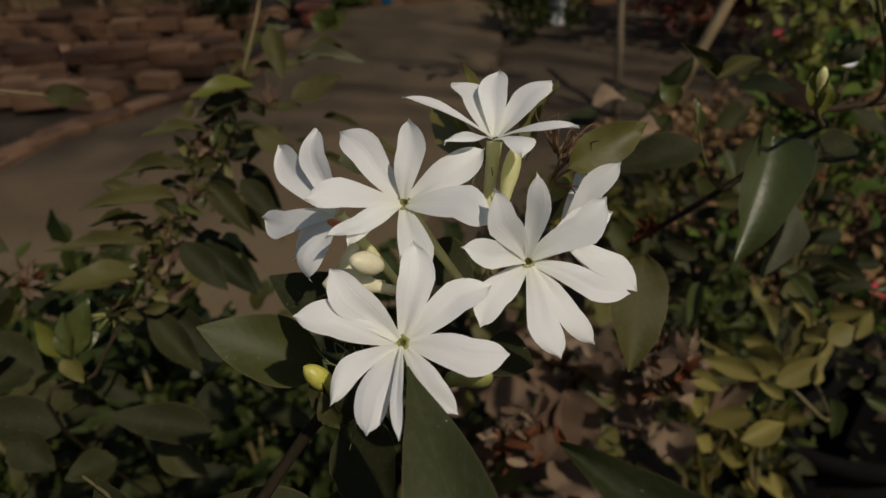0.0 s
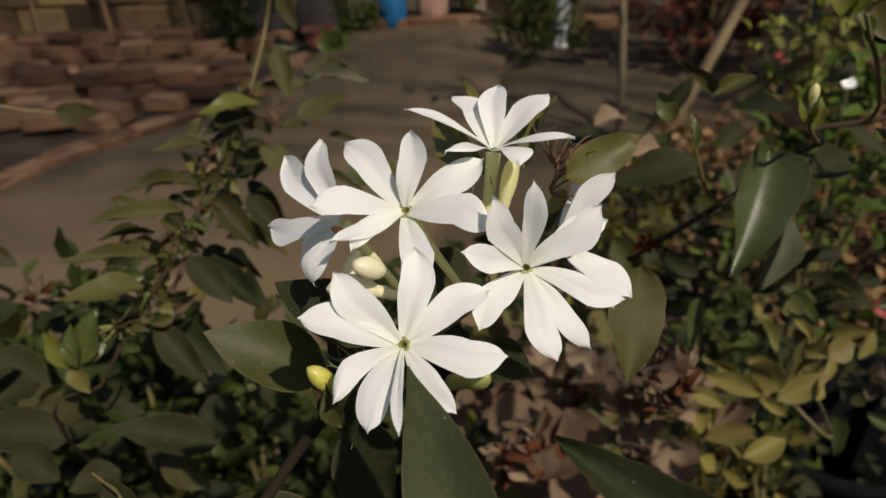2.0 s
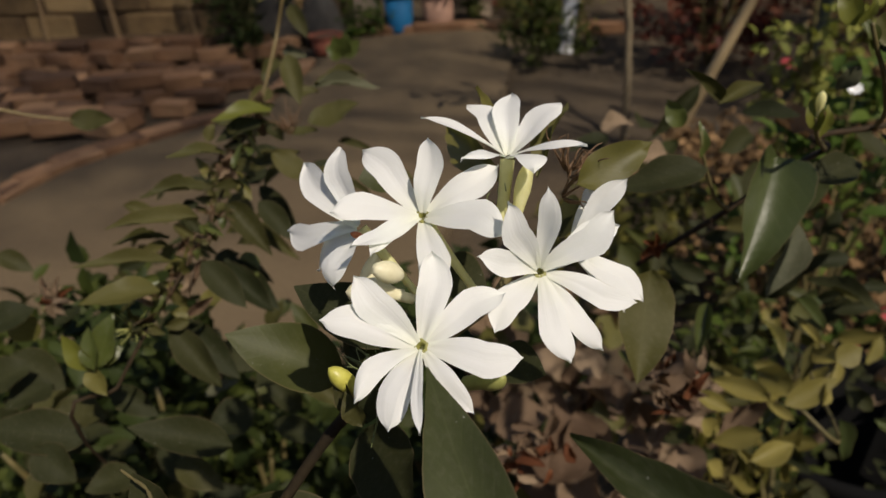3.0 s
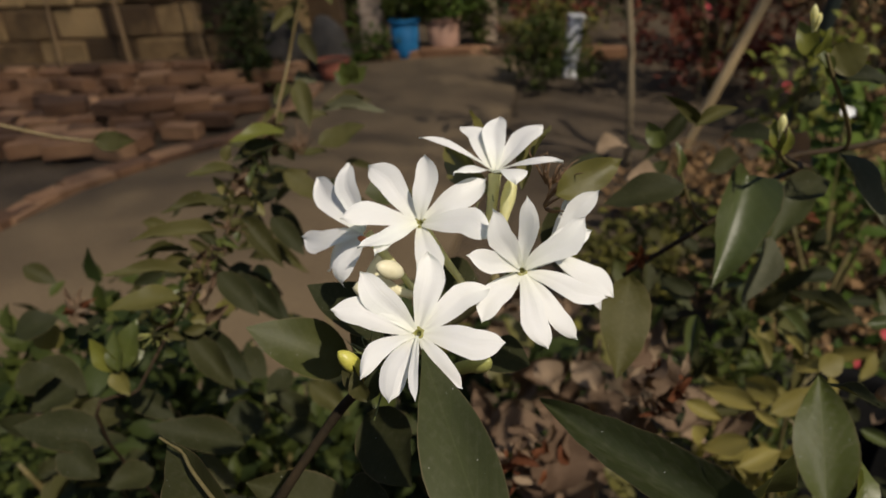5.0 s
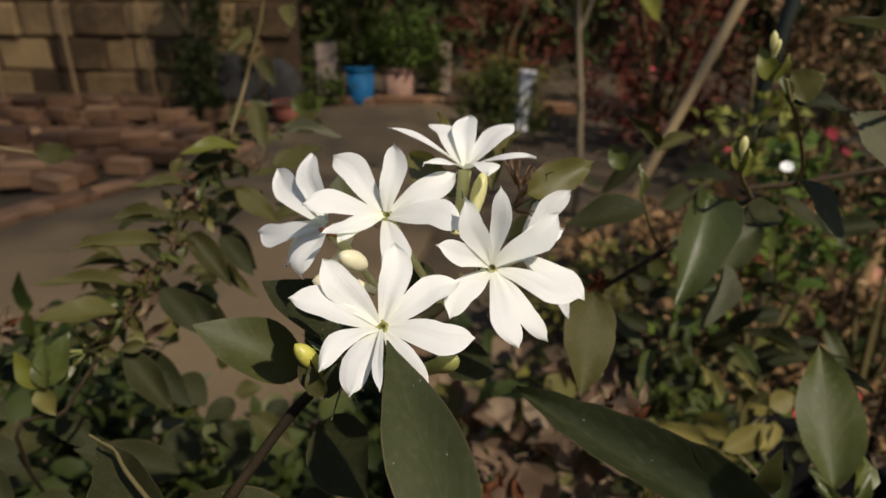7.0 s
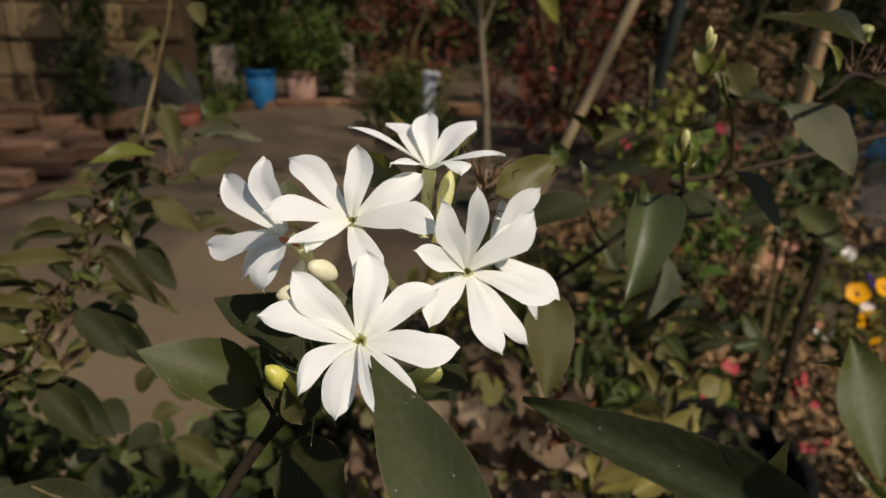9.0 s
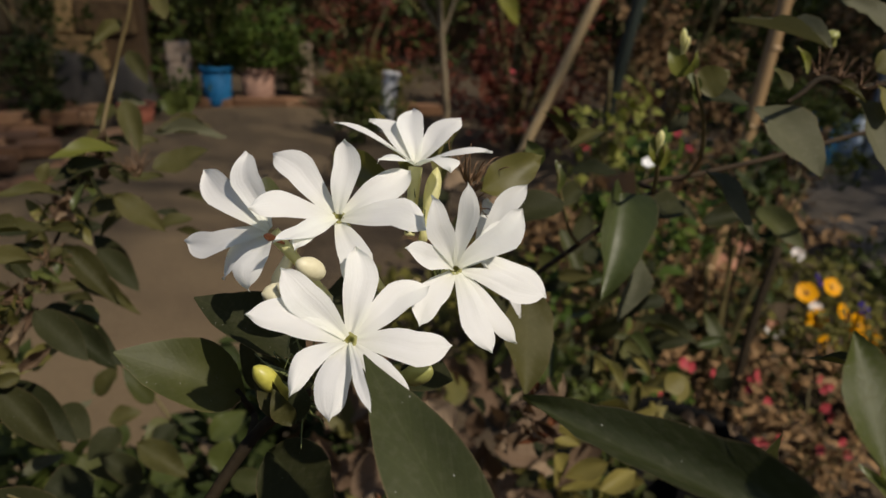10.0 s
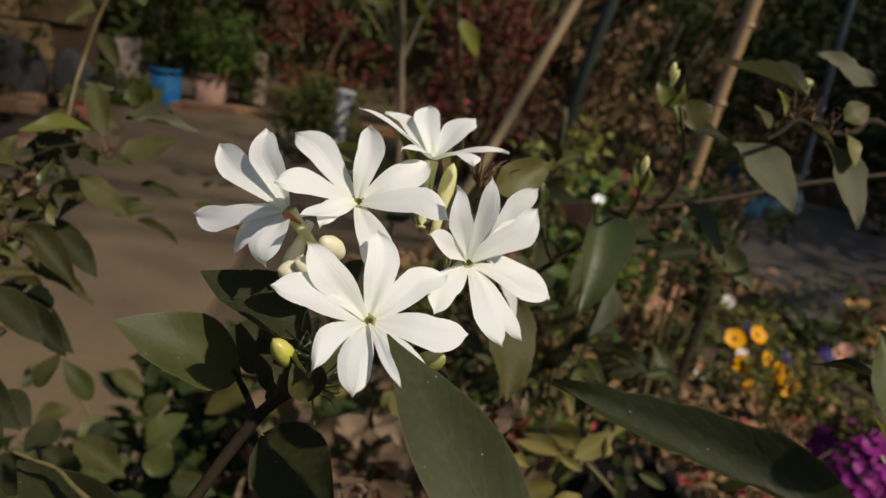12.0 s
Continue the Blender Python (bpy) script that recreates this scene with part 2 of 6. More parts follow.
BLOCK = node_material("wall block", [(0.070, 0.040, 0.016), (0.200, 0.124, 0.052), (0.330, 0.217, 0.096)], 7, 0.9, 0.9, 38, "object")
MORTAR = node_material("mortar", [(0.060, 0.033, 0.014), (0.125, 0.072, 0.031)], 9, 0.95, 0.6, 60)
STONE = node_material("grey rock", [(0.030, 0.026, 0.022), (0.072, 0.064, 0.055)], 6, 0.9, 0.7, 30)
BLUE_PLASTIC = node_material("blue plastic", [(0.006, 0.10, 0.23), (0.010, 0.14, 0.31)], 8, 0.65, 0.1, 90, spec=0.25)
TERRACOTTA = node_material("terracotta", [(0.28, 0.15, 0.10), (0.42, 0.25, 0.18)], 9, 0.85, 0.3, 90)
TERRA_RED = node_material("red clay", [(0.20, 0.055, 0.03), (0.30, 0.09, 0.05)], 9, 0.8, 0.3, 90)
PLASTER = node_material("peeling plaster", [(0.170, 0.118, 0.085), (0.345, 0.258, 0.190), (0.430, 0.345, 0.270)], 14, 0.9, 0.5, 50)
PIPE = node_material("grey pipe", [(0.390, 0.390, 0.405), (0.600, 0.600, 0.615)], 9, 0.5, 0.15, 60)
BLACK_PLASTIC = node_material("black nursery plastic", [(0.003, 0.003, 0.003), (0.006, 0.006, 0.006)], 9, 0.95, 0.1, 60, spec=0.1)
GREEN_PAINT = node_material("dark green paint", [(0.010, 0.016, 0.012), (0.020, 0.030, 0.022)], 9, 0.6, 0.15, 60)
BLUE_IRON = node_material("blue-grey paint", [(0.055, 0.070, 0.090), (0.095, 0.115, 0.140)], 9, 0.6, 0.15, 60)
YELLOW_POT = node_material("ochre clay", [(0.28, 0.15, 0.03), (0.42, 0.25, 0.06)], 9, 0.7, 0.2, 60)
WHITE_BAG = node_material("pale blue plastic", [(0.30, 0.38, 0.48), (0.45, 0.52, 0.60)], 12, 0.4, 0.3, 30)
PETAL_RED = node_material("red petal", [(0.270, 0.022, 0.032), (0.400, 0.060, 0.072)], 60, 0.5, 0.1, 200, "island", 0.2, spec=0.15)
PETAL_YELLOW = node_material("yellow petal", [(0.660, 0.276, 0.003), (0.800, 0.386, 0.006)], 60, 0.5, 0.1, 200, "noise", 0.2, spec=0.15)
PETAL_PURPLE = node_material("purple petal", [(0.011, 0.004, 0.090), (0.021, 0.009, 0.146)], 60, 0.5, 0.1, 200, "noise", 0.15, spec=0.15)
PETAL_DARK = node_material("dark blotch", [(0.03, 0.008, 0.006), (0.07, 0.02, 0.01)], 60, 0.6, 0.1, 200)
PETAL_MAGENTA = node_material("magenta petal", [(0.176, 0.007, 0.130), (0.275, 0.025, 0.210)], 60, 0.5, 0.1, 200, "island", 0.2, spec=0.15)
PETAL_PINK = node_material("faded peach petal", [(0.32, 0.14, 0.085), (0.48, 0.25, 0.17)], 60, 0.6, 0.1, 200, "island", 0.2, spec=0.15)
PETAL_WHITE = node_material("white petal", [(0.78, 0.78, 0.76), (0.86, 0.86, 0.85)], 60, 0.6, 0.1, 200, "island", 0.2)
PETAL_PALE = node_material("pale petal", [(0.60, 0.52, 0.48), (0.75, 0.70, 0.66)], 60, 0.6, 0.1, 200, "island", 0.2)
FOL_DARK = node_material("dark foliage", [(0.019, 0.025, 0.006), (0.034, 0.044, 0.009), (0.056, 0.067, 0.015)], 9, 0.5, 0.2, 90, "island", 0.2, (0.08, 0.12, 0.02), 0.12)
FOL_DEEP = node_material("deep green foliage", [(0.011, 0.018, 0.006), (0.022, 0.031, 0.008), (0.035, 0.047, 0.013)], 9, 0.55, 0.2, 90, "island", 0.15, (0.06, 0.08, 0.015), 0.1)
FOL_GREEN = node_material("green foliage", [(0.026, 0.047, 0.008), (0.052, 0.083, 0.015), (0.094, 0.127, 0.025)], 9, 0.5, 0.2, 90, "island", 0.2, (0.12, 0.18, 0.03), 0.12)
FOL_OLIVE = node_material("olive foliage", [(0.038, 0.037, 0.009), (0.078, 0.072, 0.017), (0.133, 0.120, 0.028)], 9, 0.55, 0.2, 90, "island", 0.2, (0.2, 0.2, 0.05), 0.12)
FOL_LIME = node_material("yellow-green foliage", [(0.075, 0.085, 0.018), (0.13, 0.14, 0.03), (0.20, 0.20, 0.05)], 9, 0.55, 0.2, 90, "island", 0.25, (0.3, 0.32, 0.05), 0.12)
FOL_RED = node_material("wine-red foliage", [(0.042, 0.012, 0.008), (0.098, 0.022, 0.014), (0.149, 0.053, 0.028)], 9, 0.5, 0.2, 90, "island", 0.2, (0.16, 0.04, 0.03), 0.12)
FOL_BROWN = node_material("withered foliage", [(0.079, 0.045, 0.018), (0.158, 0.091, 0.040), (0.263, 0.156, 0.072)], 9, 0.7, 0.3, 90, "island", 0.15, (0.2, 0.12, 0.06), 0.25)

# ---- builders ----
ORIGIN = {}


def thing(name, at, label, category, group="", kind=""):
    """An empty at the base of a thing, that parents its parts."""
    ob = new(name)
    ob.empty_display_size = 0.02
    ob.location = at
    ORIGIN[ob.name] = Vector(at)
    return tagged(ob, label, category, group, kind)


def mesh_of(name, verts, faces, material, smooth=True):
    me = bpy.data.meshes.new(name)
    me.from_pydata([tuple(v) for v in verts], [], faces)
    me.materials.append(material)
    if smooth:
        me.shade_smooth()
    return me


def hang(name, me, parent, at, label=""):
    """Links a mesh, whose vertices are relative to the point at, under its parent."""
    ob = new(name, me)
    at = Vector(at)
    ORIGIN[ob.name] = at
    if parent:
        ob.parent = parent
        ob.location = at - ORIGIN[parent.name]
    else:
        ob.location = at
    if label:
        ob["label"] = label
    return ob


def part(name, bm, material, parent, at=(0, 0, 0), label="", smooth=True):
    me = bpy.data.meshes.new(name)
    bm.to_mesh(me)
    bm.free()
    me.materials.append(material)
    if smooth:
        me.shade_smooth()
    return hang(name, me, parent, at, label)


def tube_data(points, radii, sides=8, closed_tip=True):
    """Vertices and faces of a bent, tapered tube along points."""
    pts = [Vector(p) for p in points]
    verts, faces = [], []
    side = None
    for k, p in enumerate(pts):
        ahead = (pts[min(k + 1, len(pts) - 1)] - pts[max(k - 1, 0)]).normalized()
        if side is None:
            side = ahead.orthogonal().normalized()
        side = (side - ahead * side.dot(ahead)).normalized()
        other = ahead.cross(side)
        for s in range(sides):
            a = 2 * math.pi * s / sides
            verts.append(p + (side * math.cos(a) + other * math.sin(a)) * radii[k])
    for k in range(len(pts) - 1):
        for s in range(sides):
            u = (s + 1) % sides
            faces.append((k * sides + s, k * sides + u, (k + 1) * sides + u, (k + 1) * sides + s))
    if closed_tip:
        faces.append(tuple(range(sides - 1, -1, -1)))
        faces.append(tuple((len(pts) - 1) * sides + s for s in range(sides)))
    return verts, faces


def bend(points, steps=5):
    """A smooth run of points through the given ones."""
    p = [Vector(q) for q in points]
    out = []
    for k in range(len(p) - 1):
        a, b, c, d = p[max(k - 1, 0)], p[k], p[k + 1], p[min(k + 2, len(p) - 1)]
        for s in range(steps):
            t = s / steps
            out.append(0.5 * ((2 * b) + (c - a) * t + (2 * a - 5 * b + 4 * c - d) * t * t + (3 * b - a - 3 * c + d) * t ** 3))
    out.append(p[-1])
    return out


def branch(name, points, r0, r1, material, parent, label="", sides=8, knobs=0.12):
    run = bend(points)
    n = len(run)
    radii = [(r0 + (r1 - r0) * k / (n - 1)) * (1 + knobs * math.sin(k * 2.3) * (k % 5 == 0)) for k in range(n)]
    at = run[0]
    v, f = tube_data([q - at for q in run], radii, sides)
    return hang(name, mesh_of(name, v, f, material), parent, at, label)


def leaf_mesh(name, material, shape=0.45, fold=0.18, droop=0.12, wave=0.03, twist=0.0, rows=9, seed=1, point=1.0):
    """A leaf of length 1 along y and width 1 along x, folded at its midrib. shape: where it is widest."""
    rnd = random.Random(seed)
    cols = (-1.0, -0.55, 0.0, 0.55, 1.0)
    p = shape / (1 - shape)
    top = (shape ** p) * (1 - shape)
    verts, faces = [], []
    for k in range(rows + 1):
        t = k / rows
        w = 0.5 * ((t ** p) * (1 - t) / top) ** (1.0 * point) if 0 < t < 1 else 0.012
        edge = wave * math.sin(t * 9 + seed) + 0.5 * wave * rnd.uniform(-1, 1)
        for c in cols:
            a = twist * t
            x, z = c * w, fold * abs(c) ** 1.3 * w + edge * c * c - 0.02 * (c == 0) * (1 - t)
            verts.append((x * math.cos(a) - z * math.sin(a), t, x * math.sin(a) + z * math.cos(a) - droop * t * t))
    for k in range(rows):
        for c in range(4):
            i = k * 5 + c
            faces.append((i, i + 1, i + 6, i + 5))
    me = mesh_of(name, verts, faces, material)
    uv = me.uv_layers.new(name="blade")
    for loop in me.loops:
        uv.data[loop.index].uv = (cols[loop.vertex_index % 5] * 0.5 + 0.5, loop.vertex_index // 5 / rows)
    return me


LEAVES = {}


def leaves_of(kind, material, shapes):
    LEAVES[kind] = [leaf_mesh("leaf", material, seed=11 * k + len(kind), **s) for k, s in enumerate(shapes)]


OVATE = [dict(shape=0.42, fold=0.2, droop=0.10, rows=12), dict(shape=0.45, fold=0.3, droop=0.2, wave=0.05, rows=12), dict(shape=0.40, fold=0.12, droop=-0.06, wave=0.04, rows=12), dict(shape=0.46, fold=0.25, droop=0.05, twist=0.5, rows=12)]
CRISP = [dict(shape=0.45, fold=0.7, droop=0.35, wave=0.12, twist=0.6), dict(shape=0.4, fold=0.9, droop=-0.2, wave=0.15, twist=-0.8), dict(shape=0.5, fold=0.5, droop=0.5, wave=0.1, twist=0.2)]
SLIM = [dict(shape=0.38, fold=0.3, droop=0.12, point=1.1), dict(shape=0.4, fold=0.45, droop=0.25, twist=0.4), dict(shape=0.42, fold=0.2, droop=-0.1)]
LANCE = [dict(shape=0.44, fold=0.22, droop=0.05, point=0.87, rows=14), dict(shape=0.40, fold=0.07, droop=0.03, wave=0.015, point=1.2, rows=16)]
leaves_of("lance", LEAF_DEEP, LANCE)
leaves_of("broad", LEAF_DEEP, LANCE)
leaves_of("leaf", LEAF, OVATE)
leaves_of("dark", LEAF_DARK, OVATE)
leaves_of("folded", LEAF_GLOSSY, [dict(shape=0.34, fold=0.4, droop=0.12, wave=0.04, rows=14, point=0.8)])
leaves_of("olive", LEAF_OLIVE, OVATE)
leaves_of("lime", LEAF_LIME, OVATE)
leaves_of("fresh", LEAF_FRESH, OVATE)
leaves_of("sprout", LEAF_SPROUT, [dict(shape=0.46, fold=0.14, droop=0.10, wave=0.03, rows=14)])
leaves_of("dusty", LEAF_DUSTY, OVATE)
leaves_of("slender", LEAF_DULL, SLIM)
leaves_of("dull", LEAF_DULL, OVATE)
leaves_of("dry", LEAF_DRY, CRISP)
leaves_of("rust", LEAF_RUST, CRISP)
leaves_of("yellow", LEAF_YELLOW, SLIM)


def leaf(parent, kind, base, tip, width, up=(0, -0.3, 1), variant=0, label="", name="leaf"):
    """One leaf from base to tip, its upper face towards up."""
    me = LEAVES[kind][variant % len(LEAVES[kind])]
    base, tip = Vector(base), Vector(tip)
    y = tip - base
    length = y.length
    n = Vector(up) - y * (Vector(up).dot(y) / (length * length))
    z = n.normalized()
    x = y.normalized().cross(z)
    ob = new(name, me)
    ob.parent = parent
    m = Matrix((x * width, y, z * length)).transposed().to_4x4()
    m.translation = base - ORIGIN[parent.name]
    ob.matrix_basis = m
    if label:
        ob["label"] = label
    return ob


def petal_data(tip, normal, width, bow, side, cup, blunt=1.0, seed=0, root=0.0009):
    """A petal from the flower's middle to its tip: narrow at the root, widest past the middle, its round end drawn out into a small point."""
    rnd = random.Random(seed)
    steps = (0.0, 0.07, 0.15, 0.24, 0.34, 0.44, 0.54, 0.63, 0.71, 0.78, 0.84, 0.885, 0.92, 0.945, 0.965, 1.0)
    rows, cols = len(steps) - 1, (-1.0, -0.8, -0.6, -0.4, -0.2, 0.0, 0.2, 0.4, 0.6, 0.8, 1.0)
    tip = Vector(tip)
    length = tip.length
    y = tip / length
    z = (Vector(normal) - y * y.dot(Vector(normal))).normalized()
    x = y.cross(z)
    verts, faces = [], []
    ph, ripple, off = rnd.uniform(0, 6), rnd.uniform(0.3, 0.9) * 0.0006, rnd.choice((-1, 1)) * rnd.uniform(0.25, 0.75)
    curl, roll, crease = rnd.uniform(-0.0018, 0.0004), rnd.uniform(-0.10, 0.10), rnd.uniform(0.00015, 0.00045)

    def girth(t):
        return 0.5 * width * (0.20 + 0.80 * math.sin(math.pi * (0.02 + 0.86 * t) ** 1.22) ** 0.85)

    edge, turn = girth(0.63), 0.63
    for t in steps:
        s = max(0.0, (t - turn) / (1 - turn))
        if t <= turn:
            w = girth(t)
        elif t < 0.96:
            w = edge * max(0.17, (1 - ((t - turn) / (0.965 - turn)) ** (2.5 * blunt)) ** 0.62)
        else:
            w = edge * 0.17 * max(0.02, (1 - t) / 0.035)
        along = length * (root / length + (1 - root / length) * t)
        aside = off * edge * (s ** 1.5 - min(1.0, t / turn) ** 1.5)
        mid = y * along + z * (bow * 4 * t * (1 - t) + curl * (s * s - t * t)) + x * (side * 4 * t * (1 - t) + aside)
        for c in cols:
            lift = cup * width * (c * c) * (0.3 + 0.7 * t) + ripple * math.sin(6 * t + ph + 1.5 * c) * min(1, 3 * t)
            lift += roll * width * max(0.0, c * off / abs(off)) ** 2 * t
            rib = -crease * math.exp(-(c / 0.3) ** 2) * (1 - 0.5 * t)
            verts.append(mid + x * (c * w * (1 + 0.05 * math.sin(7 * t + ph + c))) + z * (lift + rib))
    n = len(cols)
    for k in range(rows):
        for c in range(n - 1):
            i = k * n + c
            faces.append((i, i + 1, i + n + 1, i + n))
    return verts, faces


def flower(parent, middle, tips, widths, face, tube_end, label, seed=0, throat=True, slim=0.0010):
    """A jasmine flower: the tube is the part, the petals its pieces. tips: (point, bow, side, cup) each."""
    middle, face = Vector(middle), Vector(face).normalized()
    run = bend([Vector(tube_end) - middle, (Vector(tube_end) - middle) * 0.45 - face * 0.0015, -face * 0.0006], 4)
    v, f = tube_data(run, [slim + (0.0019 - slim) * (k / (len(run) - 1)) ** 2 for k in range(len(run))], 8, False)
    body = hang("flower", mesh_of("flower", v, f, TUBE), parent, middle, label)
    if throat:
        rings = [(0.0016, 0.0004), (0.0012, 0.0006), (0.0008, 0.0001), (0.0004, -0.0012)]
        a = face.orthogonal().normalized()
        b = face.cross(a)
        tv = [(a * math.cos(q * math.pi / 6) + b * math.sin(q * math.pi / 6)) * r * (1 + 0.18 * (q % 2)) + face * h for r, h in rings for q in range(12)]
        tf = [(r * 12 + q, r * 12 + (q + 1) % 12, (r + 1) * 12 + (q + 1) % 12, (r + 1) * 12 + q) for r in range(3) for q in range(12)]
        hang("throat", mesh_of("throat", tv, tf, THROAT), body, middle, "small green throat")
    for k, (tip, bow, side, cup, *blunt) in enumerate(tips):
        w = widths[k % len(widths)] * 0.85
        v, f = petal_data(Vector(tip) - middle, face, w, bow, side, cup, *blunt, seed=seed + k)
        me = mesh_of("petal", v, f, PETAL)
        uv = me.uv_layers.new(name="along")
        for loop in me.loops:
            uv.data[loop.index].uv = ((loop.vertex_index % 11) / 10 + 3 * k + seed, (loop.vertex_index // 11) / 15)
        hang("petal", me, body, middle + face * 0.00015 * (k % 3))
    return body


def bud(parent, base, tip, radius, material, label, ribs=0.0, neck=0.45):
    """A pointed, slightly ribbed bud on a narrow neck."""
    base, tip = Vector(base), Vector(tip)
    axis = tip - base
    prof = [(0.0, neck), (0.12, neck), (0.3, neck * 0.9 + 0.1), (0.45, 0.75), (0.6, 0.98), (0.72, 1.0), (0.84, 0.86), (0.93, 0.55), (1.0, 0.08)]
    if neck > 0.72:
        prof = [(k / 10, max(0.08, math.sin(math.pi * (0.06 + 0.90 * k / 10)) ** 0.6)) for k in range(11)]
    v, f = tube_data([axis * t for t, _ in prof], [radius * r for _, r in prof], 12)
    for k in range(len(v)):
        c = axis * prof[k // 12][0]
        v[k] = c + (v[k] - c) * (1 + ribs * math.cos(2.5 * 2 * math.pi * (k % 12) / 12 + 3 * prof[k // 12][0]))
    return hang("bud", mesh_of("bud", v, f, material), parent, base, label)


def calyx(parent, base, axis, count, length, material, seed=0, curl=0.4):
    """Thin bristle-like sepals round the foot of a flower or bud."""
    rnd = random.Random(seed)
    axis = Vector(axis).normalized()
    a = axis.orthogonal().normalized()
    b = axis.cross(a)
    verts, faces = [], []
    for k in range(count):
        q = 2 * math.pi * k / count + rnd.uniform(-0.4, 0.4)
        out = a * math.cos(q) + b * math.sin(q)
        ln = length * rnd.uniform(0.6, 1.2)
        pts = [out * 0.0008, out * (0.0012 + 0.25 * ln) + axis * 0.3 * ln, out * (curl + rnd.uniform(-0.2, 0.3)) * ln + axis * 0.75 * ln, out * (curl + rnd.uniform(-0.4, 0.5)) * ln + axis * rnd.uniform(0.8, 1.1) * ln]
        v, f = tube_data(bend(pts, 3), [0.00045 - 0.00036 * s / 9 for s in range(10)], 4)
        faces += [tuple(i + len(verts) for i in face) for face in f]
        verts += v
    return hang("calyx", mesh_of("calyx", verts, faces, material), parent, base)


def small_leaf(verts, faces, at, along, up, length, width):
    """Adds a small folded leaf of six faces to one joined mesh."""
    y = along.normalized()
    z = (up - y * up.dot(y))
    z = z.normalized() if z.length > 1e-4 else y.orthogonal().normalized()
    x = y.cross(z)
    i = len(verts)
    for t, w, h in ((0.0, 0.04, 0.0), (0.3, 0.42, 0.05), (0.65, 0.40, 0.02), (1.0, 0.02, -0.10)):
        c = at + y * length * t + z * (h * length)
        verts += [c - x * width * w + z * width * w * 0.35, c, c + x * width * w + z * width * w * 0.35]
    for r in range(3):
        k = i + 3 * r
        faces += [(k, k + 1, k + 4, k + 3), (k + 1, k + 2, k + 5, k + 4)]


def bush(name, at, size, count, leaf_len, leaf_wid, material, label, category="shrub", seed=0, stems=5, stem_material=None, lean=(0, 0), low=0.05, group="", ball=0.6):
    """A shrub: stems from one foot and a loose crown of small leaves set on sprays, with gaps."""
    rnd = random.Random(seed)
    root = thing(name, at, label, category, group)
    foot = Vector(at)
    sx, sy, sz = size
    verts, faces = [], []
    sprays = []
    for s in range(stems):
        q = 2 * math.pi * (s + rnd.random()) / stems
        top = Vector((math.cos(q) * sx * rnd.uniform(0.3, 0.9) + lean[0], math.sin(q) * sy * rnd.uniform(0.3, 0.9) + lean[1], sz * rnd.uniform(0.65, 1.0)))
        mid = top * 0.5 + Vector((rnd.uniform(-0.1, 0.1) * sx, rnd.uniform(-0.1, 0.1) * sy, 0.1 * sz))
        r = max(0.002, 0.012 * sz)
        branch("stem", [foot, foot + mid, foot + top], r, r * 0.35, stem_material or TWIG_GREEN, root, sides=6)
        sprays += [(mid * 0.6, top), (mid, top)]
    tufts = max(6, count // 26)
    for _ in range(tufts):
        q, rr = rnd.uniform(0, 2 * math.pi), rnd.random() ** 0.5
        h = low + (1 - low) * rnd.random()
        belly = (1 - abs(2 * h - 0.9) ** 2.2 * ball)
        c = Vector((math.cos(q) * rr * sx * belly + lean[0] * h, math.sin(q) * rr * sy * belly + lean[1] * h, h * sz * rnd.uniform(0.85, 1.08)))
        way = (c - Vector((0, 0, 0.25 * sz)) + Vector((0, 0, 0.3 * sz))).normalized()
        spray = leaf_len * rnd.uniform(1.5, 3.2)
        for k in range(count // tufts):
            p = c + way * spray * rnd.uniform(-0.5, 0.5) + Vector((rnd.gauss(0, 1), rnd.gauss(0, 1), rnd.gauss(0, 0.7))) * leaf_len * 0.75
            if p.z < 0.01:
                continue
            along = Vector((rnd.gauss(0, 1), rnd.gauss(0, 1), rnd.gauss(0.1, 0.55))) + way * 0.6
            up = Vector((rnd.gauss(0, 0.45), rnd.gauss(-0.2, 0.45), 1))
            ln = leaf_len * rnd.uniform(0.6, 1.25)
            small_leaf(verts, faces, p, along, up, ln, leaf_wid * ln / leaf_len)
    fol = hang("foliage", mesh_of("foliage", verts, faces, material), root, at)
    fol["kind"] = "stuff"
    return root


def lathe_data(profile, sides=28):
    verts = [(r * math.cos(2 * math.pi * s / sides), r * math.sin(2 * math.pi * s / sides), z) for r, z in profile for s in range(sides)]
    faces = [(k * sides + s, k * sides + (s + 1) % sides, (k + 1) * sides + (s + 1) % sides, (k + 1) * sides + s) for k in range(len(profile) - 1) for s in range(sides)]
    return verts, faces


def pot(name, at, r, h, material, label, taper=0.75, rim=0.06, soil=True):
    """A plant pot with wall thickness, a rolled rim and soil inside."""
    root = thing(name, at, label, "plant pot")
    b = r * taper
    prof = [(0.0, 0.0), (b * 0.96, 0.0), (b, 0.012), (r * 0.97, h * (1 - rim * 2.0)), (r * 0.92, h * (1 - rim * 2.0)), (b * 0.9, h * 0.1), (0, h * 0.1)]
    v, f = lathe_data(prof)
    hang("body", mesh_of("body", v, f, material), root, at)
    v, f = lathe_data([(r * 0.93, h * (1 - rim * 2.1)), (r * 1.04, h * (1 - rim * 2.1)), (r * 1.06, h * 0.985), (r * 1.03, h), (r * 0.96, h), (r * 0.93, h * 0.96), (r * 0.93, h * (1 - rim * 2.1))])
    hang("rim", mesh_of("rim", v, f, material), root, at)
    if soil:
        v, f = lathe_data([(r * 0.93, h * 0.86), (r * 0.6, h * 0.9), (r * 0.2, h * 0.89), (0, h * 0.9)], 20)
        hang("soil", mesh_of("soil", v, f, SOIL), root, at)
    return root


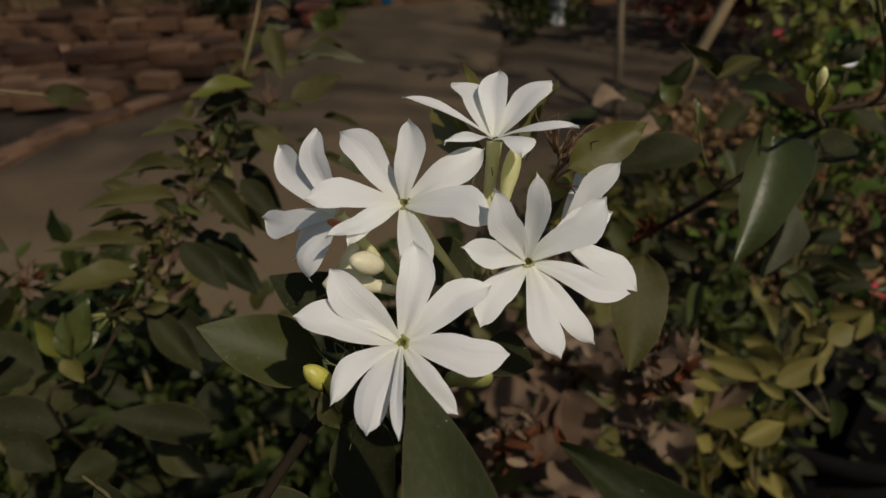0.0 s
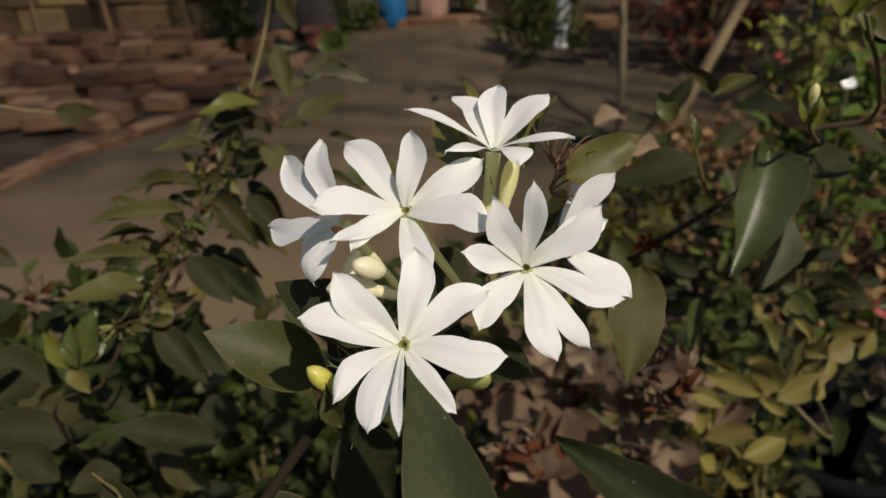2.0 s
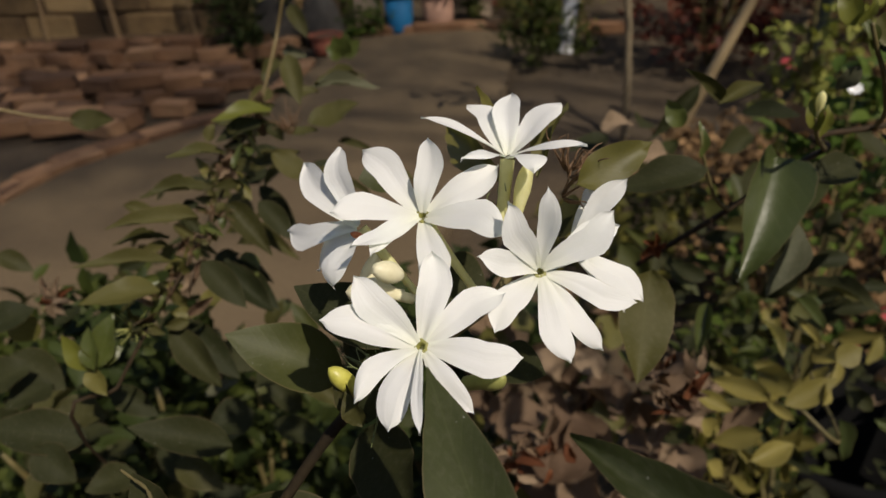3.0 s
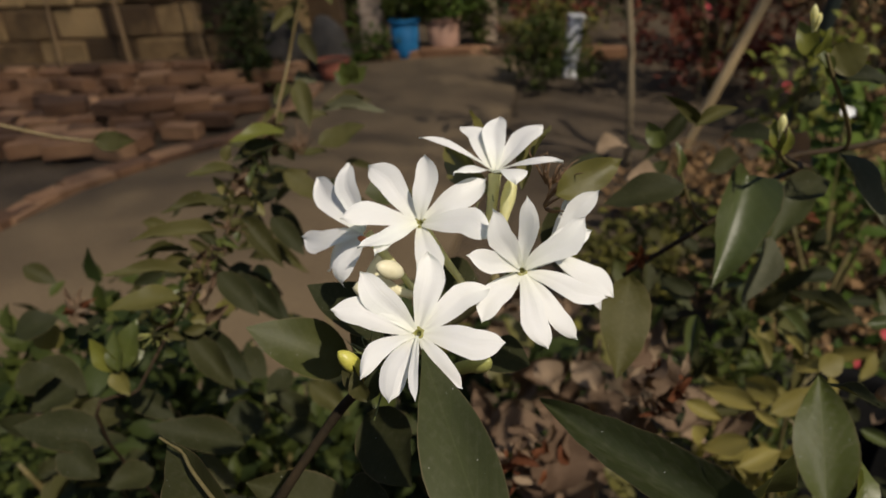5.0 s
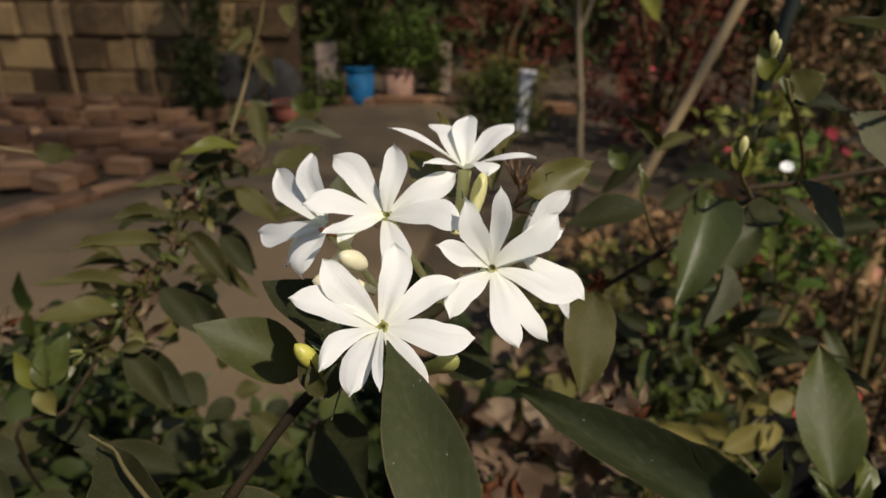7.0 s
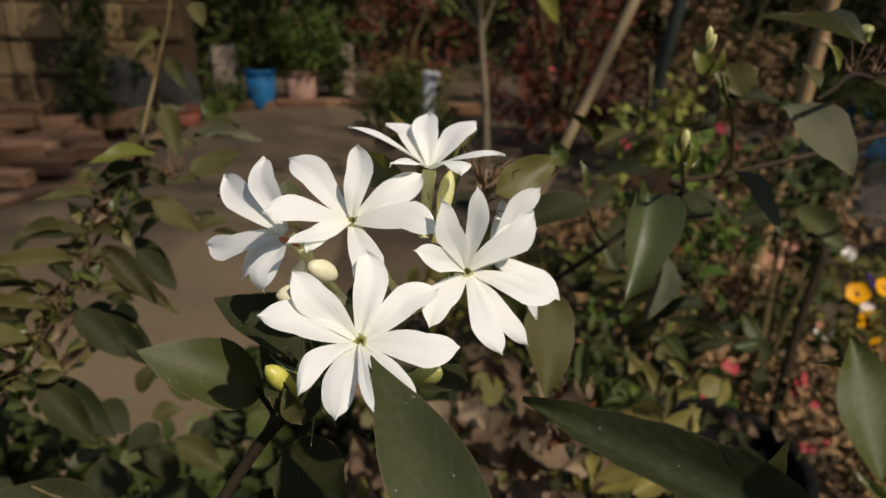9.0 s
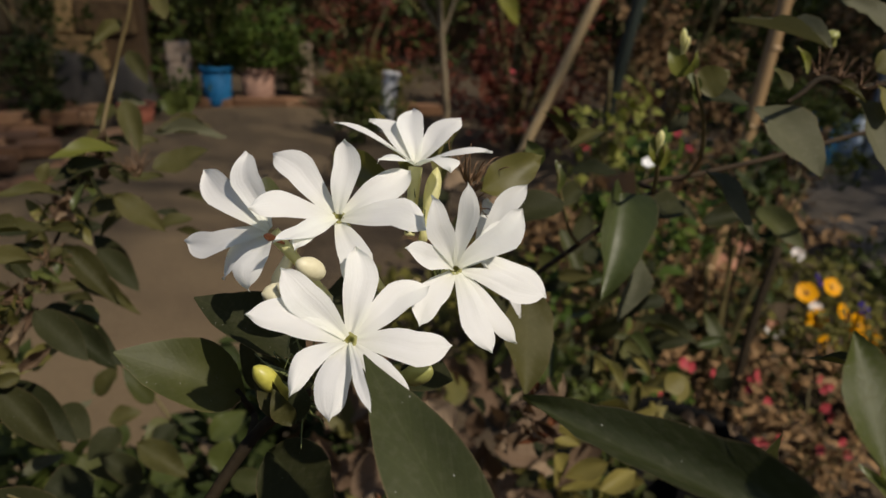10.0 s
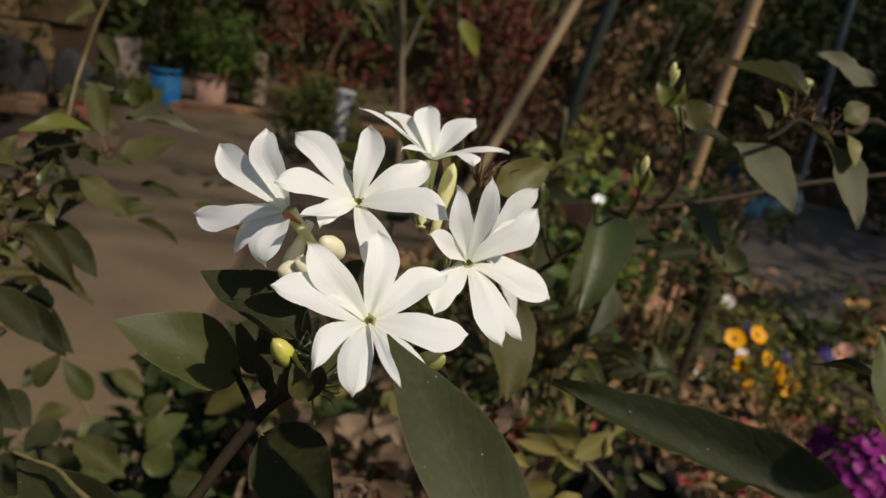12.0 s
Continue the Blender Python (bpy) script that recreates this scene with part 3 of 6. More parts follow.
def block_mesh(name, sx, sy, sz, material, seed=0, chip=0.12):
    """A brick or block with worn, uneven edges, centred on its foot."""
    rnd = random.Random(seed)
    bm = bmesh.new()
    bmesh.ops.create_cube(bm, size=1.0)
    bmesh.ops.scale(bm, vec=(sx, sy, sz), verts=bm.verts)
    bmesh.ops.bevel(bm, geom=bm.edges[:], offset=min(sx, sy, sz) * 0.09, segments=1, affect="EDGES")
    for v in bm.verts:
        v.co += Vector((rnd.uniform(-1, 1), rnd.uniform(-1, 1), rnd.uniform(-1, 1))) * min(sx, sy, sz) * chip * 0.35
        v.co.z += sz / 2
    me = bpy.data.meshes.new(name)
    bm.to_mesh(me)
    bm.free()
    me.materials.append(material)
    return me


def piece(name, me, parent, at, turn=0.0, tilt=0.0):
    ob = new(name, me)
    ob.parent = parent
    ob.matrix_basis = Matrix.Translation(Vector(at) - ORIGIN[parent.name]) @ Euler((tilt, 0, turn)).to_matrix().to_4x4()
    return ob


# ---- ground, paths, walls ----


def sheet(name, outline, z, thickness, material, label, category):
    """A slab with an uneven outline, its upper face at z."""
    bm = bmesh.new()
    vs = [bm.verts.new((x, y, z)) for x, y in outline]
    face = bm.faces.new(vs)
    if face.normal.z < 0:
        face.normal_flip()
    low = bmesh.ops.extrude_face_region(bm, geom=[face])
    for v in low["geom"]:
        if isinstance(v, bmesh.types.BMVert):
            v.co.z -= thickness
    bmesh.ops.recalc_face_normals(bm, faces=bm.faces[:])
    return tagged(part(name, bm, material, None, (0, 0, 0), smooth=False), label, category, kind="structure")


def ground_sheet():
    """The soil: fine and uneven near the plants, flat out to the horizon."""
    bm = bmesh.new()
    bmesh.ops.create_grid(bm, x_segments=120, y_segments=120, size=6.0)
    for v in bm.verts:
        edge = max(0.0, 1 - (max(abs(v.co.x), abs(v.co.y)) / 6.0) ** 6)
        v.co.z = edge * (0.035 * noise.noise(v.co * 1.3) + 0.02 * noise.noise(v.co * 5.0)) - 0.03
        v.co.y += 2.0
    rim = [e for e in bm.edges if e.is_boundary]
    out = bmesh.ops.extrude_edge_only(bm, edges=rim)
    for v in out["geom"]:
        if isinstance(v, bmesh.types.BMVert):
            v.co.x *= 40
            v.co.y = 2 + (v.co.y - 2) * 40
            v.co.z = -0.03
    return tagged(part("ground", bm, SOIL, None), "bare brown garden soil with small lumps", "ground", kind="structure")


ground_sheet()
sheet("path", [(-1.95, 1.05), (-0.12, 0.95), (-0.14, 1.4), (-0.16, 1.8), (-0.05, 2.6), (0.06, 3.8), (0.10, 5.05), (-0.3, 5.12), (-1.05, 5.0), (-1.12, 4.2), (-1.18, 3.35), (-1.5, 2.98), (-1.75, 2.6), (-1.86, 2.1)], 0.012, 0.09, PAVING, "worn brownish concrete garden path with stains", "path")
sheet("pavement", [(2.0, 0.6), (4.6, 0.4), (5.0, 3.6), (2.3, 4.3), (2.05, 2.2)], 0.010, 0.09, PAVING_GREY, "grey concrete paving beside the flower bed", "pavement")


def block_wall(name, x0, x1, y, z0, courses, size, material, label, seed, rough=0.5):
    """A wall of blocks laid in courses on a mortar core."""
    rnd = random.Random(seed)
    sx, sy, sz = size
    bm = bmesh.new()
    bmesh.ops.create_cube(bm, size=1.0)
    bmesh.ops.scale(bm, vec=(x1 - x0 - 0.03, sy * 0.8, courses * (sz + 0.012) - 0.015), verts=bm.verts)
    bmesh.ops.translate(bm, vec=(0, 0, courses * (sz + 0.012) / 2), verts=bm.verts)
    at = ((x0 + x1) / 2, y, z0)
    wall = tagged(part(name, bm, MORTAR, None, at, smooth=False), label, "wall", kind="structure")
    shapes = [block_mesh("block", sx, sy, sz, material, seed + k) for k in range(4)]
    for c in range(courses):
        x = x0 + (sx / 2 if c % 2 == 0 else sx)
        while x < x1 - sx * 0.4:
            piece("block", shapes[rnd.randrange(4)], wall, (x + rnd.uniform(-0.012, 0.012), y + rnd.uniform(-0.2, 0.1) * sy * rough, z0 + c * (sz + 0.012)), rnd.uniform(-0.06, 0.06) * rough)
            x += sx + 0.015
    return wall


block_wall("wall_north", -6.5, -1.20, 5.35, -0.03, 9, (0.39, 0.19, 0.235), BLOCK, "old ochre block wall with dark open joints", 3)
block_wall("wall_ledge", -5.2, -2.15, 5.14, -0.03, 1, (0.23, 0.115, 0.085), BRICK, "low ledge of loose red-brown bricks along the wall", 8, 3.0)


def plain_wall(name, x0, y0, x1, y1, height, label):
    """A plain plastered wall with a coping that closes the garden."""
    a, b = Vector((x0, y0, 0)), Vector((x1, y1, 0))
    d = b - a
    side = Vector((-d.y, d.x, 0)).normalized() * 0.1
    bm = bmesh.new()
    for lo, hi, w in ((-0.05, height, 1.0), (height + 0.002, height + 0.07, 1.4)):
        vs = [bm.verts.new(p + Vector((0, 0, z))) for z in (lo, hi) for p in (a - side * w, b - side * w, b + side * w, a + side * w)]
        for f in ((3, 2, 1, 0), (4, 5, 6, 7), (0, 1, 5, 4), (1, 2, 6, 5), (2, 3, 7, 6), (3, 0, 4, 7)):
            bm.faces.new([vs[k] for k in f])
    return tagged(part(name, bm, MORTAR, None, (0, 0, 0), smooth=False), label, "wall", kind="structure")


plain_wall("wall_far", -8.0, 8.6, 7.4, 8.6, 3.4, "plain dark garden wall behind the thicket")
plain_wall("wall_east", 7.5, 8.6, 7.5, -6.0, 3.4, "plain dark garden wall beyond the paving")
plain_wall("wall_west", -8.1, 8.6, -8.1, -6.0, 3.0, "plain dark garden wall beside the path")
plain_wall("wall_south", -8.0, -6.1, 7.4, -6.1, 3.0, "plain dark garden wall behind the jasmine")


def loose_bricks():
    """Bricks lying in rows at the foot of the ledge and along the edge of the path."""
    rnd = random.Random(21)
    pile = thing("brick_pile", (-2.6, 4.3, 0.0), "heap of loose broken red-brown bricks beside the path", "brick pile")
    shapes = [block_mesh("brick", 0.19 + 0.02 * k, 0.10, 0.070, BRICK, 40 + k, 0.3) for k in range(4)]
    for row, (y, z, n) in enumerate(((4.88, 0.0, 14), (4.72, 0.0, 14), (4.56, 0.0, 14), (4.60, 0.075, 12), (4.40, 0.0, 14), (4.24, 0.0, 13), (4.28, 0.075, 8), (4.08, 0.0, 12), (3.92, 0.0, 12), (3.76, 0.0, 11), (3.60, 0.0, 10), (3.64, 0.075, 4), (3.44, 0.0, 9), (3.28, 0.0, 8), (3.12, 0.0, 7))):
        for k in range(n):
            x = -1.5 - 0.55 * max(0.0, 3.75 - y) - k * 0.255 + rnd.uniform(-0.05, 0.05) - 0.1 * (row % 2)
            piece("brick", shapes[rnd.randrange(4)], pile, (x, y + rnd.uniform(-0.04, 0.04), z - 0.015 + rnd.uniform(0, 0.01)), rnd.uniform(-0.45, 0.45), rnd.uniform(-0.14, 0.14))
    kerb = tagged(part("kerb", strip_mesh(), MORTAR, None, (0, 0, 0), smooth=False), "row of half-buried edging bricks beside the path", "kerb", kind="structure")
    ORIGIN[kerb.name] = Vector((0, 0, 0))
    run = bend([(-2.05, 1.4, 0), (-1.95, 2.1, 0), (-1.83, 2.65, 0), (-1.56, 3.05, 0), (-1.25, 3.42, 0), (-1.2, 4.3, 0)], 8)
    for k in range(len(run) - 1):
        d = run[k + 1] - run[k]
        piece("brick", shapes[k % 4], kerb, run[k] + Vector((rnd.uniform(-0.02, 0.02), 0, -0.050 + rnd.uniform(0, 0.015))), math.atan2(d.y, d.x) + rnd.uniform(-0.15, 0.15))
    far = bend([(-1.15, 5.16, 0), (-0.3, 5.22, 0), (0.15, 5.14, 0), (0.9, 5.0, 0)], 4)
    for k in range(len(far) - 1):
        piece("brick", shapes[k % 4], kerb, far[k] + Vector((0, rnd.uniform(-0.02, 0.02), -0.02)), rnd.uniform(-0.1, 0.1))


def strip_mesh():
    bm = bmesh.new()
    bmesh.ops.create_cube(bm, size=1.0)
    bmesh.ops.scale(bm, vec=(0.02, 0.02, 0.02), verts=bm.verts)
    bmesh.ops.translate(bm, vec=(-1.95, 2.1, -0.03), verts=bm.verts)
    return bm


loose_bricks()


def rock(name, at, size, seed, label):
    bm = bmesh.new()
    bmesh.ops.create_icosphere(bm, subdivisions=3, radius=1.0)
    for v in bm.verts:
        v.co *= 1 + 0.28 * noise.noise(v.co * 1.4 + Vector((seed, 0, 0))) + 0.10 * noise.noise(v.co * 4 + Vector((seed, 3, 0)))
        v.co = Vector((v.co.x * size[0], v.co.y * size[1], max(v.co.z, -0.5) * size[2] + 0.4 * size[2]))
    ob = part(name, bm, STONE, None, at)
    return tagged(ob, label, "rock")


rock("rock", (-1.62, 5.02, 0), (0.19, 0.15, 0.30), 2, "weathered grey rock standing at the end of the wall")
rock("rock", (-1.26, 5.02, 0), (0.15, 0.13, 0.24), 6, "rough grey rock beside the pillar")

for wx, wy, wr, lean_x in ((-2.75, 4.95, 0.016, 0.10), (-3.35, 5.0, 0.012, -0.05), (-2.2, 5.02, 0.010, 0.12), (-3.9, 4.95, 0.012, 0.06)):
    stake = thing("stake", (wx, wy, 0.0), "thin brown wooden stake leaning on the wall", "stake")
    branch("shaft", [(wx, wy, -0.02), (wx - 0.5 * lean_x, wy + 0.06, 0.8), (wx - lean_x, wy + 0.18, 1.9)], wr, wr * 0.8, BAMBOO, stake, sides=7)

# ---- pots and posts by the path ----
pot("plant_pot", (-0.74, 5.23, 0.00), 0.108, 0.27, BLUE_PLASTIC, "blue plastic plant pot standing on the path edge", 0.84)
pot("plant_pot", (-0.47, 5.36, 0.00), 0.125, 0.25, TERRACOTTA, "faded terracotta plant pot beside the blue one", 0.86)
pot("plant_pot", (-1.14, 4.62, 0.0), 0.11, 0.12, TERRA_RED, "small red clay pot standing on the path edge", 0.8)


def pillar(at, w, h, label):
    root = thing("pillar", at, label, "pillar")
    shapes = [block_mesh("block", w, w, h / 3, PLASTER, 60 + k, 0.25) for k in range(3)]
    for k in range(3):
        piece("block", shapes[k], root, (at[0] + 0.008 * (k % 2), at[1], at[2] + k * h / 3), 0.1 * k)
    return root


pillar((-1.00, 5.33, 0.0), 0.17, 0.42, "short pillar of stacked pale plastered blocks")
pillar((-0.14, 5.75, 0.0), 0.10, 0.38, "thin stub of stacked pale plastered blocks")


def pipe_post(base, top, r):
    root = thing("pipe_post", base, "leaning grey plastic pipe stub set in the soil", "pipe")
    base, top = Vector(base), Vector(top)
    v, f = tube_data([Vector((0, 0, -0.03)), (top - base) * 0.5, top - base], [r, r, r * 0.98], 16, False)
    hang("body", mesh_of("body", v, f, PIPE), root, base)
    v, f = tube_data([Vector((0, 0, 0)), (top - base).normalized() * 0.03], [r * 1.12, r * 1.12], 16)
    hang("collar", mesh_of("collar", v, f, PIPE), root, top - (top - base).normalized() * 0.03)


pipe_post((0.41, 4.52, 0.00), (0.450, 4.600, 0.338), 0.05)


def pole(name, base, top, r0, r1, material, label, nodes=0):
    root = thing(name, base, label, "pole")
    base, top = Vector(base), Vector(top)
    d = top - base
    branch("shaft", [base - d.normalized() * 0.03, base + d * 0.35 + Vector((0.006, 0, 0)), base + d * 0.7 - Vector((0.004, 0, 0)), top], r0, r1, material, root, sides=12, knobs=0.05)
    for k in range(nodes):
        t = (k + 0.6) / nodes
        r = r0 + (r1 - r0) * t
        v, f = tube_data([d.normalized() * -0.006, Vector((0, 0, 0)), d.normalized() * 0.006], [r * 1.0, r * 1.2, r * 1.0], 12)
        hang("node", mesh_of("node", v, f, material), root, base + d * t)
    return root


pole("leaning_stick", (0.61, 2.5, 0.0), (1.30, 2.5, 1.68), 0.019, 0.017, STICK, "thin peeled stick leaning over the flower bed")
pole("bamboo_pole", (1.010, 1.6, 0.0), (1.137, 1.6, 1.293), 0.018, 0.016, BAMBOO, "light brown bamboo pole standing in the bed", 7)
pole("dark_stake", (0.780, 1.060, 0.0), (0.960, 1.240, 0.500), 0.011, 0.009, TWIG, "thin dark brown stake in the flower bed")
pole("iron_post", (2.79, 3.2, 0.0), (2.742, 3.200, 1.450), 0.016, 0.016, BLUE_IRON, "leaning blue-grey painted iron post")
pole("metal_post", (1.10, 2.75, 0.0), (1.254, 2.650, 1.146), 0.026, 0.026, GREEN_PAINT, "dark green painted metal post")

# ---- sapling with its trunk, limbs and leaves ----


def sapling():
    foot = Vector((0.58, 2.86, 0.00)) + Vector((-0.03, 0.02, 0))
    root = thing("sapling", foot, "young tree with a thin pale trunk and few leaves", "tree")
    top = Vector((0.502, 2.850, 0.733))
    up2 = Vector((0.458, 2.850, 1.118))
    branch("trunk", [foot - Vector((0, 0, 0.03)), foot.lerp(top, 0.5) + Vector((0.012, 0, 0)), top, up2], 0.017, 0.010, BARK, root, sides=10)
    for dx, dz in ((-0.22, 0.30), (0.18, 0.42), (-0.10, 0.5)):
        branch("limb", [top, top + Vector((dx * 0.5, 0.02, dz * 0.6)), top + Vector((dx, 0.05, dz))], 0.009, 0.004, BARK, root, sides=6)
    rnd = random.Random(4)
    for k in range(16):
        p = top + Vector((rnd.uniform(-0.3, 0.3), rnd.uniform(-0.1, 0.2), rnd.uniform(0.1, 0.6)))
        leaf(root, "olive", p, p + Vector((rnd.uniform(-0.12, 0.12), rnd.uniform(-0.1, 0.05), rnd.uniform(-0.14, 0.02))), 0.045, (0, -0.4, 1), k)
    for run in ([(0.501, 2.850, 0.748), (0.404, 2.850, 0.834), (0.296, 2.850, 0.964)], [(0.489, 2.850, 0.822), (0.452, 2.850, 0.902), (0.377, 2.850, 1.014)]):
        branch("twig", run, 0.006, 0.003, LIME_TWIG, root, sides=6)
    leaf(root, "lime", (0.654, 2.600, 0.926), (0.749, 2.600, 0.807), 0.07, (0.3, -1, 0.3), 0, "single bright lime-green leaf")


sapling()

# ---- shrubs and bedding behind ----
bush("potted_plant", (-0.75, 5.27, 0.22), (0.26, 0.20, 0.85), 1500, 0.06, 0.03, FOL_DARK, "bushy dark green plant growing in the blue pot", "potted plant", 1, 6)
bush("potted_plant", (-0.47, 5.38, 0.2), (0.32, 0.20, 0.48), 1200, 0.06, 0.03, FOL_GREEN, "leafy green plant growing in the terracotta pot", "potted plant", 2, 6)
bush("shrub", (-1.02, 5.08, 0), (0.12, 0.10, 0.18), 200, 0.06, 0.035, FOL_GREEN, "low bright green plant at the foot of the pillar", "plant", 3, 4)
bush("shrub", (-1.75, 4.9, 0), (0.3, 0.2, 1.2), 700, 0.06, 0.035, FOL_DARK, "dark climbing shrub beside the block wall", "shrub", 5, 6)
bush("shrub", (-1.60, 4.45, 0), (0.20, 0.16, 0.52), 520, 0.06, 0.03, FOL_DEEP, "dark shrub at the end of the block wall", "shrub", 37, 6, low=0.0)
bush("shrub", (0.35, 5.0, 0), (0.40, 0.28, 0.34), 900, 0.05, 0.025, FOL_OLIVE, "low olive-green shrub beside the path", "shrub", 6, 7)
bush("shrub", (0.30, 5.9, 0), (0.55, 0.35, 0.9), 1100, 0.06, 0.03, FOL_RED, "wine-red shrub behind the path", "shrub", 7, 7)
bush("shrub", (1.15, 4.0, 0), (0.45, 0.40, 1.15), 1700, 0.06, 0.03, FOL_RED, "tall wine-red shrub with thin dark stems", "shrub", 8, 9)
bush("shrub", (0.25, 4.2, 0), (0.30, 0.30, 0.34), 700, 0.05, 0.026, FOL_DARK, "low dark green shrub with red blossoms", "shrub", 9, 6)
bush("shrub", (1.75, 3.4, 0), (0.50, 0.5, 0.95), 1700, 0.055, 0.03, FOL_BROWN, "brownish withered shrub behind the flower bed", "shrub", 10, 8)
bush("shrub", (2.6, 4.6, 0), (0.7, 0.5, 1.2), 1500, 0.07, 0.035, FOL_DARK, "dark green shrub beyond the paving", "shrub", 11, 8)
bush("shrub", (-3.0, 1.8, 0), (0.5, 0.5, 0.5), 500, 0.07, 0.035, FOL_DARK, "dark green shrub beside the path", "shrub", 12, 6)
bush("shrub", (0.80, 2.35, 0), (0.40, 0.35, 0.20), 900, 0.045, 0.024, FOL_BROWN, "low withered brown-green plant in the bed", "plant", 13, 7)
bush("shrub", (1.25, 2.2, 0), (0.42, 0.42, 0.42), 1500, 0.04, 0.022, FOL_BROWN, "dense withered bedding plant in the soil", "plant", 14, 8)
bush("shrub", (0.85, 1.55, 0), (0.34, 0.32, 0.30), 1600, 0.032, 0.017, FOL_BROWN, "dense fine-leaved brownish bedding plant", "plant", 15, 8)
bush("shrub", (1.35, 1.62, 0), (0.30, 0.28, 0.26), 1100, 0.03, 0.016, FOL_OLIVE, "fine-leaved pansy plants with yellow and purple flowers", "plant", 16, 8)
bush("shrub", (1.70, 2.35, 0), (0.35, 0.35, 0.45), 900, 0.04, 0.022, FOL_BROWN, "withered brown bedding plant with faded blossoms", "plant", 17, 7)
bush("shrub", (0.45, 1.75, 0), (0.30, 0.30, 0.20), 700, 0.045, 0.022, FOL_OLIVE, "olive-green bedding plant beside the path", "plant", 18, 6)
bush("shrub", (1.05, 1.12, 0), (0.26, 0.24, 0.30), 900, 0.028, 0.014, FOL_BROWN, "fine-leaved brownish plant with small red blossoms", "plant", 19, 7)
bush("shrub", (-0.62, 0.82, 0), (0.32, 0.20, 0.27), 800, 0.045, 0.026, FOL_DARK, "dark green shrub beside the path", "shrub", 20, 7)
bush("shrub", (-1.10, 0.95, 0), (0.30, 0.24, 0.24), 700, 0.06, 0.034, FOL_DEEP, "dark green leafy shrub at the path", "shrub", 27, 7)
bush("shrub", (-0.33, 0.66, 0), (0.22, 0.18, 0.38), 700, 0.045, 0.026, FOL_DARK, "dark green leafy undergrowth beside the jasmine", "shrub", 28, 6)
bush("shrub", (-0.28, 1.05, 0), (0.22, 0.20, 0.20), 500, 0.05, 0.028, FOL_DEEP, "low dark green plant beside the path", "plant", 30, 6)
bush("shrub", (0.98, 1.80, 0), (0.32, 0.28, 0.40), 900, 0.032, 0.017, FOL_BROWN, "dry brownish plant in the flower bed", "plant", 34, 7)
bush("shrub", (1.32, 1.32, 0), (0.26, 0.2, 0.26), 700, 0.028, 0.015, FOL_OLIVE, "olive-green bedding plant with red blossoms", "plant", 35, 7)
bush("shrub", (-0.448, 0.771, 0), (0.16, 0.13, 0.579), 420, 0.036, 0.021, FOL_DARK, "leafy green plant beside the garden path", "plant", 60, 6, low=0.35)
bush("shrub", (-0.338, 0.735, 0), (0.13, 0.10, 0.572), 360, 0.036, 0.021, FOL_DEEP, "dark green undergrowth at the path's edge", "plant", 61, 6, low=0.35)
bush("shrub", (-0.235, 0.695, 0), (0.11, 0.09, 0.563), 300, 0.036, 0.021, FOL_DARK, "low leafy plant beneath the jasmine", "plant", 62, 6, low=0.35)
bush("shrub", (-0.325, 0.605, 0), (0.15, 0.12, 0.615), 380, 0.036, 0.021, FOL_DEEP, "dark green undergrowth beside the jasmine", "plant", 63, 6, low=0.35)
bush("shrub", (-0.19, 5.60, 0), (0.20, 0.14, 0.34), 420, 0.05, 0.026, FOL_DARK, "low dark green plant before the plastered stub", "plant", 66, 5)
bush("shrub", (-0.02, 0.90, 0), (0.24, 0.22, 0.46), 700, 0.05, 0.028, FOL_DEEP, "dark green undergrowth beneath the jasmine", "shrub", 22, 6)

bush("shrub", (0.74, 1.62, 0), (0.13, 0.12, 0.86), 520, 0.035, 0.02, FOL_LIME, "slender yellow-green shrub in the bed", "shrub", 29, 5)
bush("shrub", (0.98, 1.40, 0), (0.16, 0.12, 0.62), 420, 0.04, 0.022, FOL_DEEP, "dark green shrub round the bamboo pole", "shrub", 36, 6)
bush("shrub", (2.15, 3.0, 0), (0.35, 0.35, 0.55), 1000, 0.05, 0.026, FOL_DARK, "dark green shrub at the edge of the paving", "shrub", 23, 7)
bush("shrub", (3.4, 4.4, 0), (0.45, 0.40, 0.8), 1100, 0.06, 0.03, FOL_BROWN, "withered brown shrub beyond the paving", "shrub", 24, 7)
bush("shrub", (1.95, 1.75, 0), (0.30, 0.30, 0.30), 800, 0.035, 0.018, FOL_DARK, "low dark green bedding plant beside the paving", "plant", 25, 7)
bush("shrub", (1.55, 4.9, 0), (0.6, 0.4, 1.3), 1500, 0.06, 0.03, FOL_RED, "tall dark reddish shrub behind the flower bed", "shrub", 26, 8)


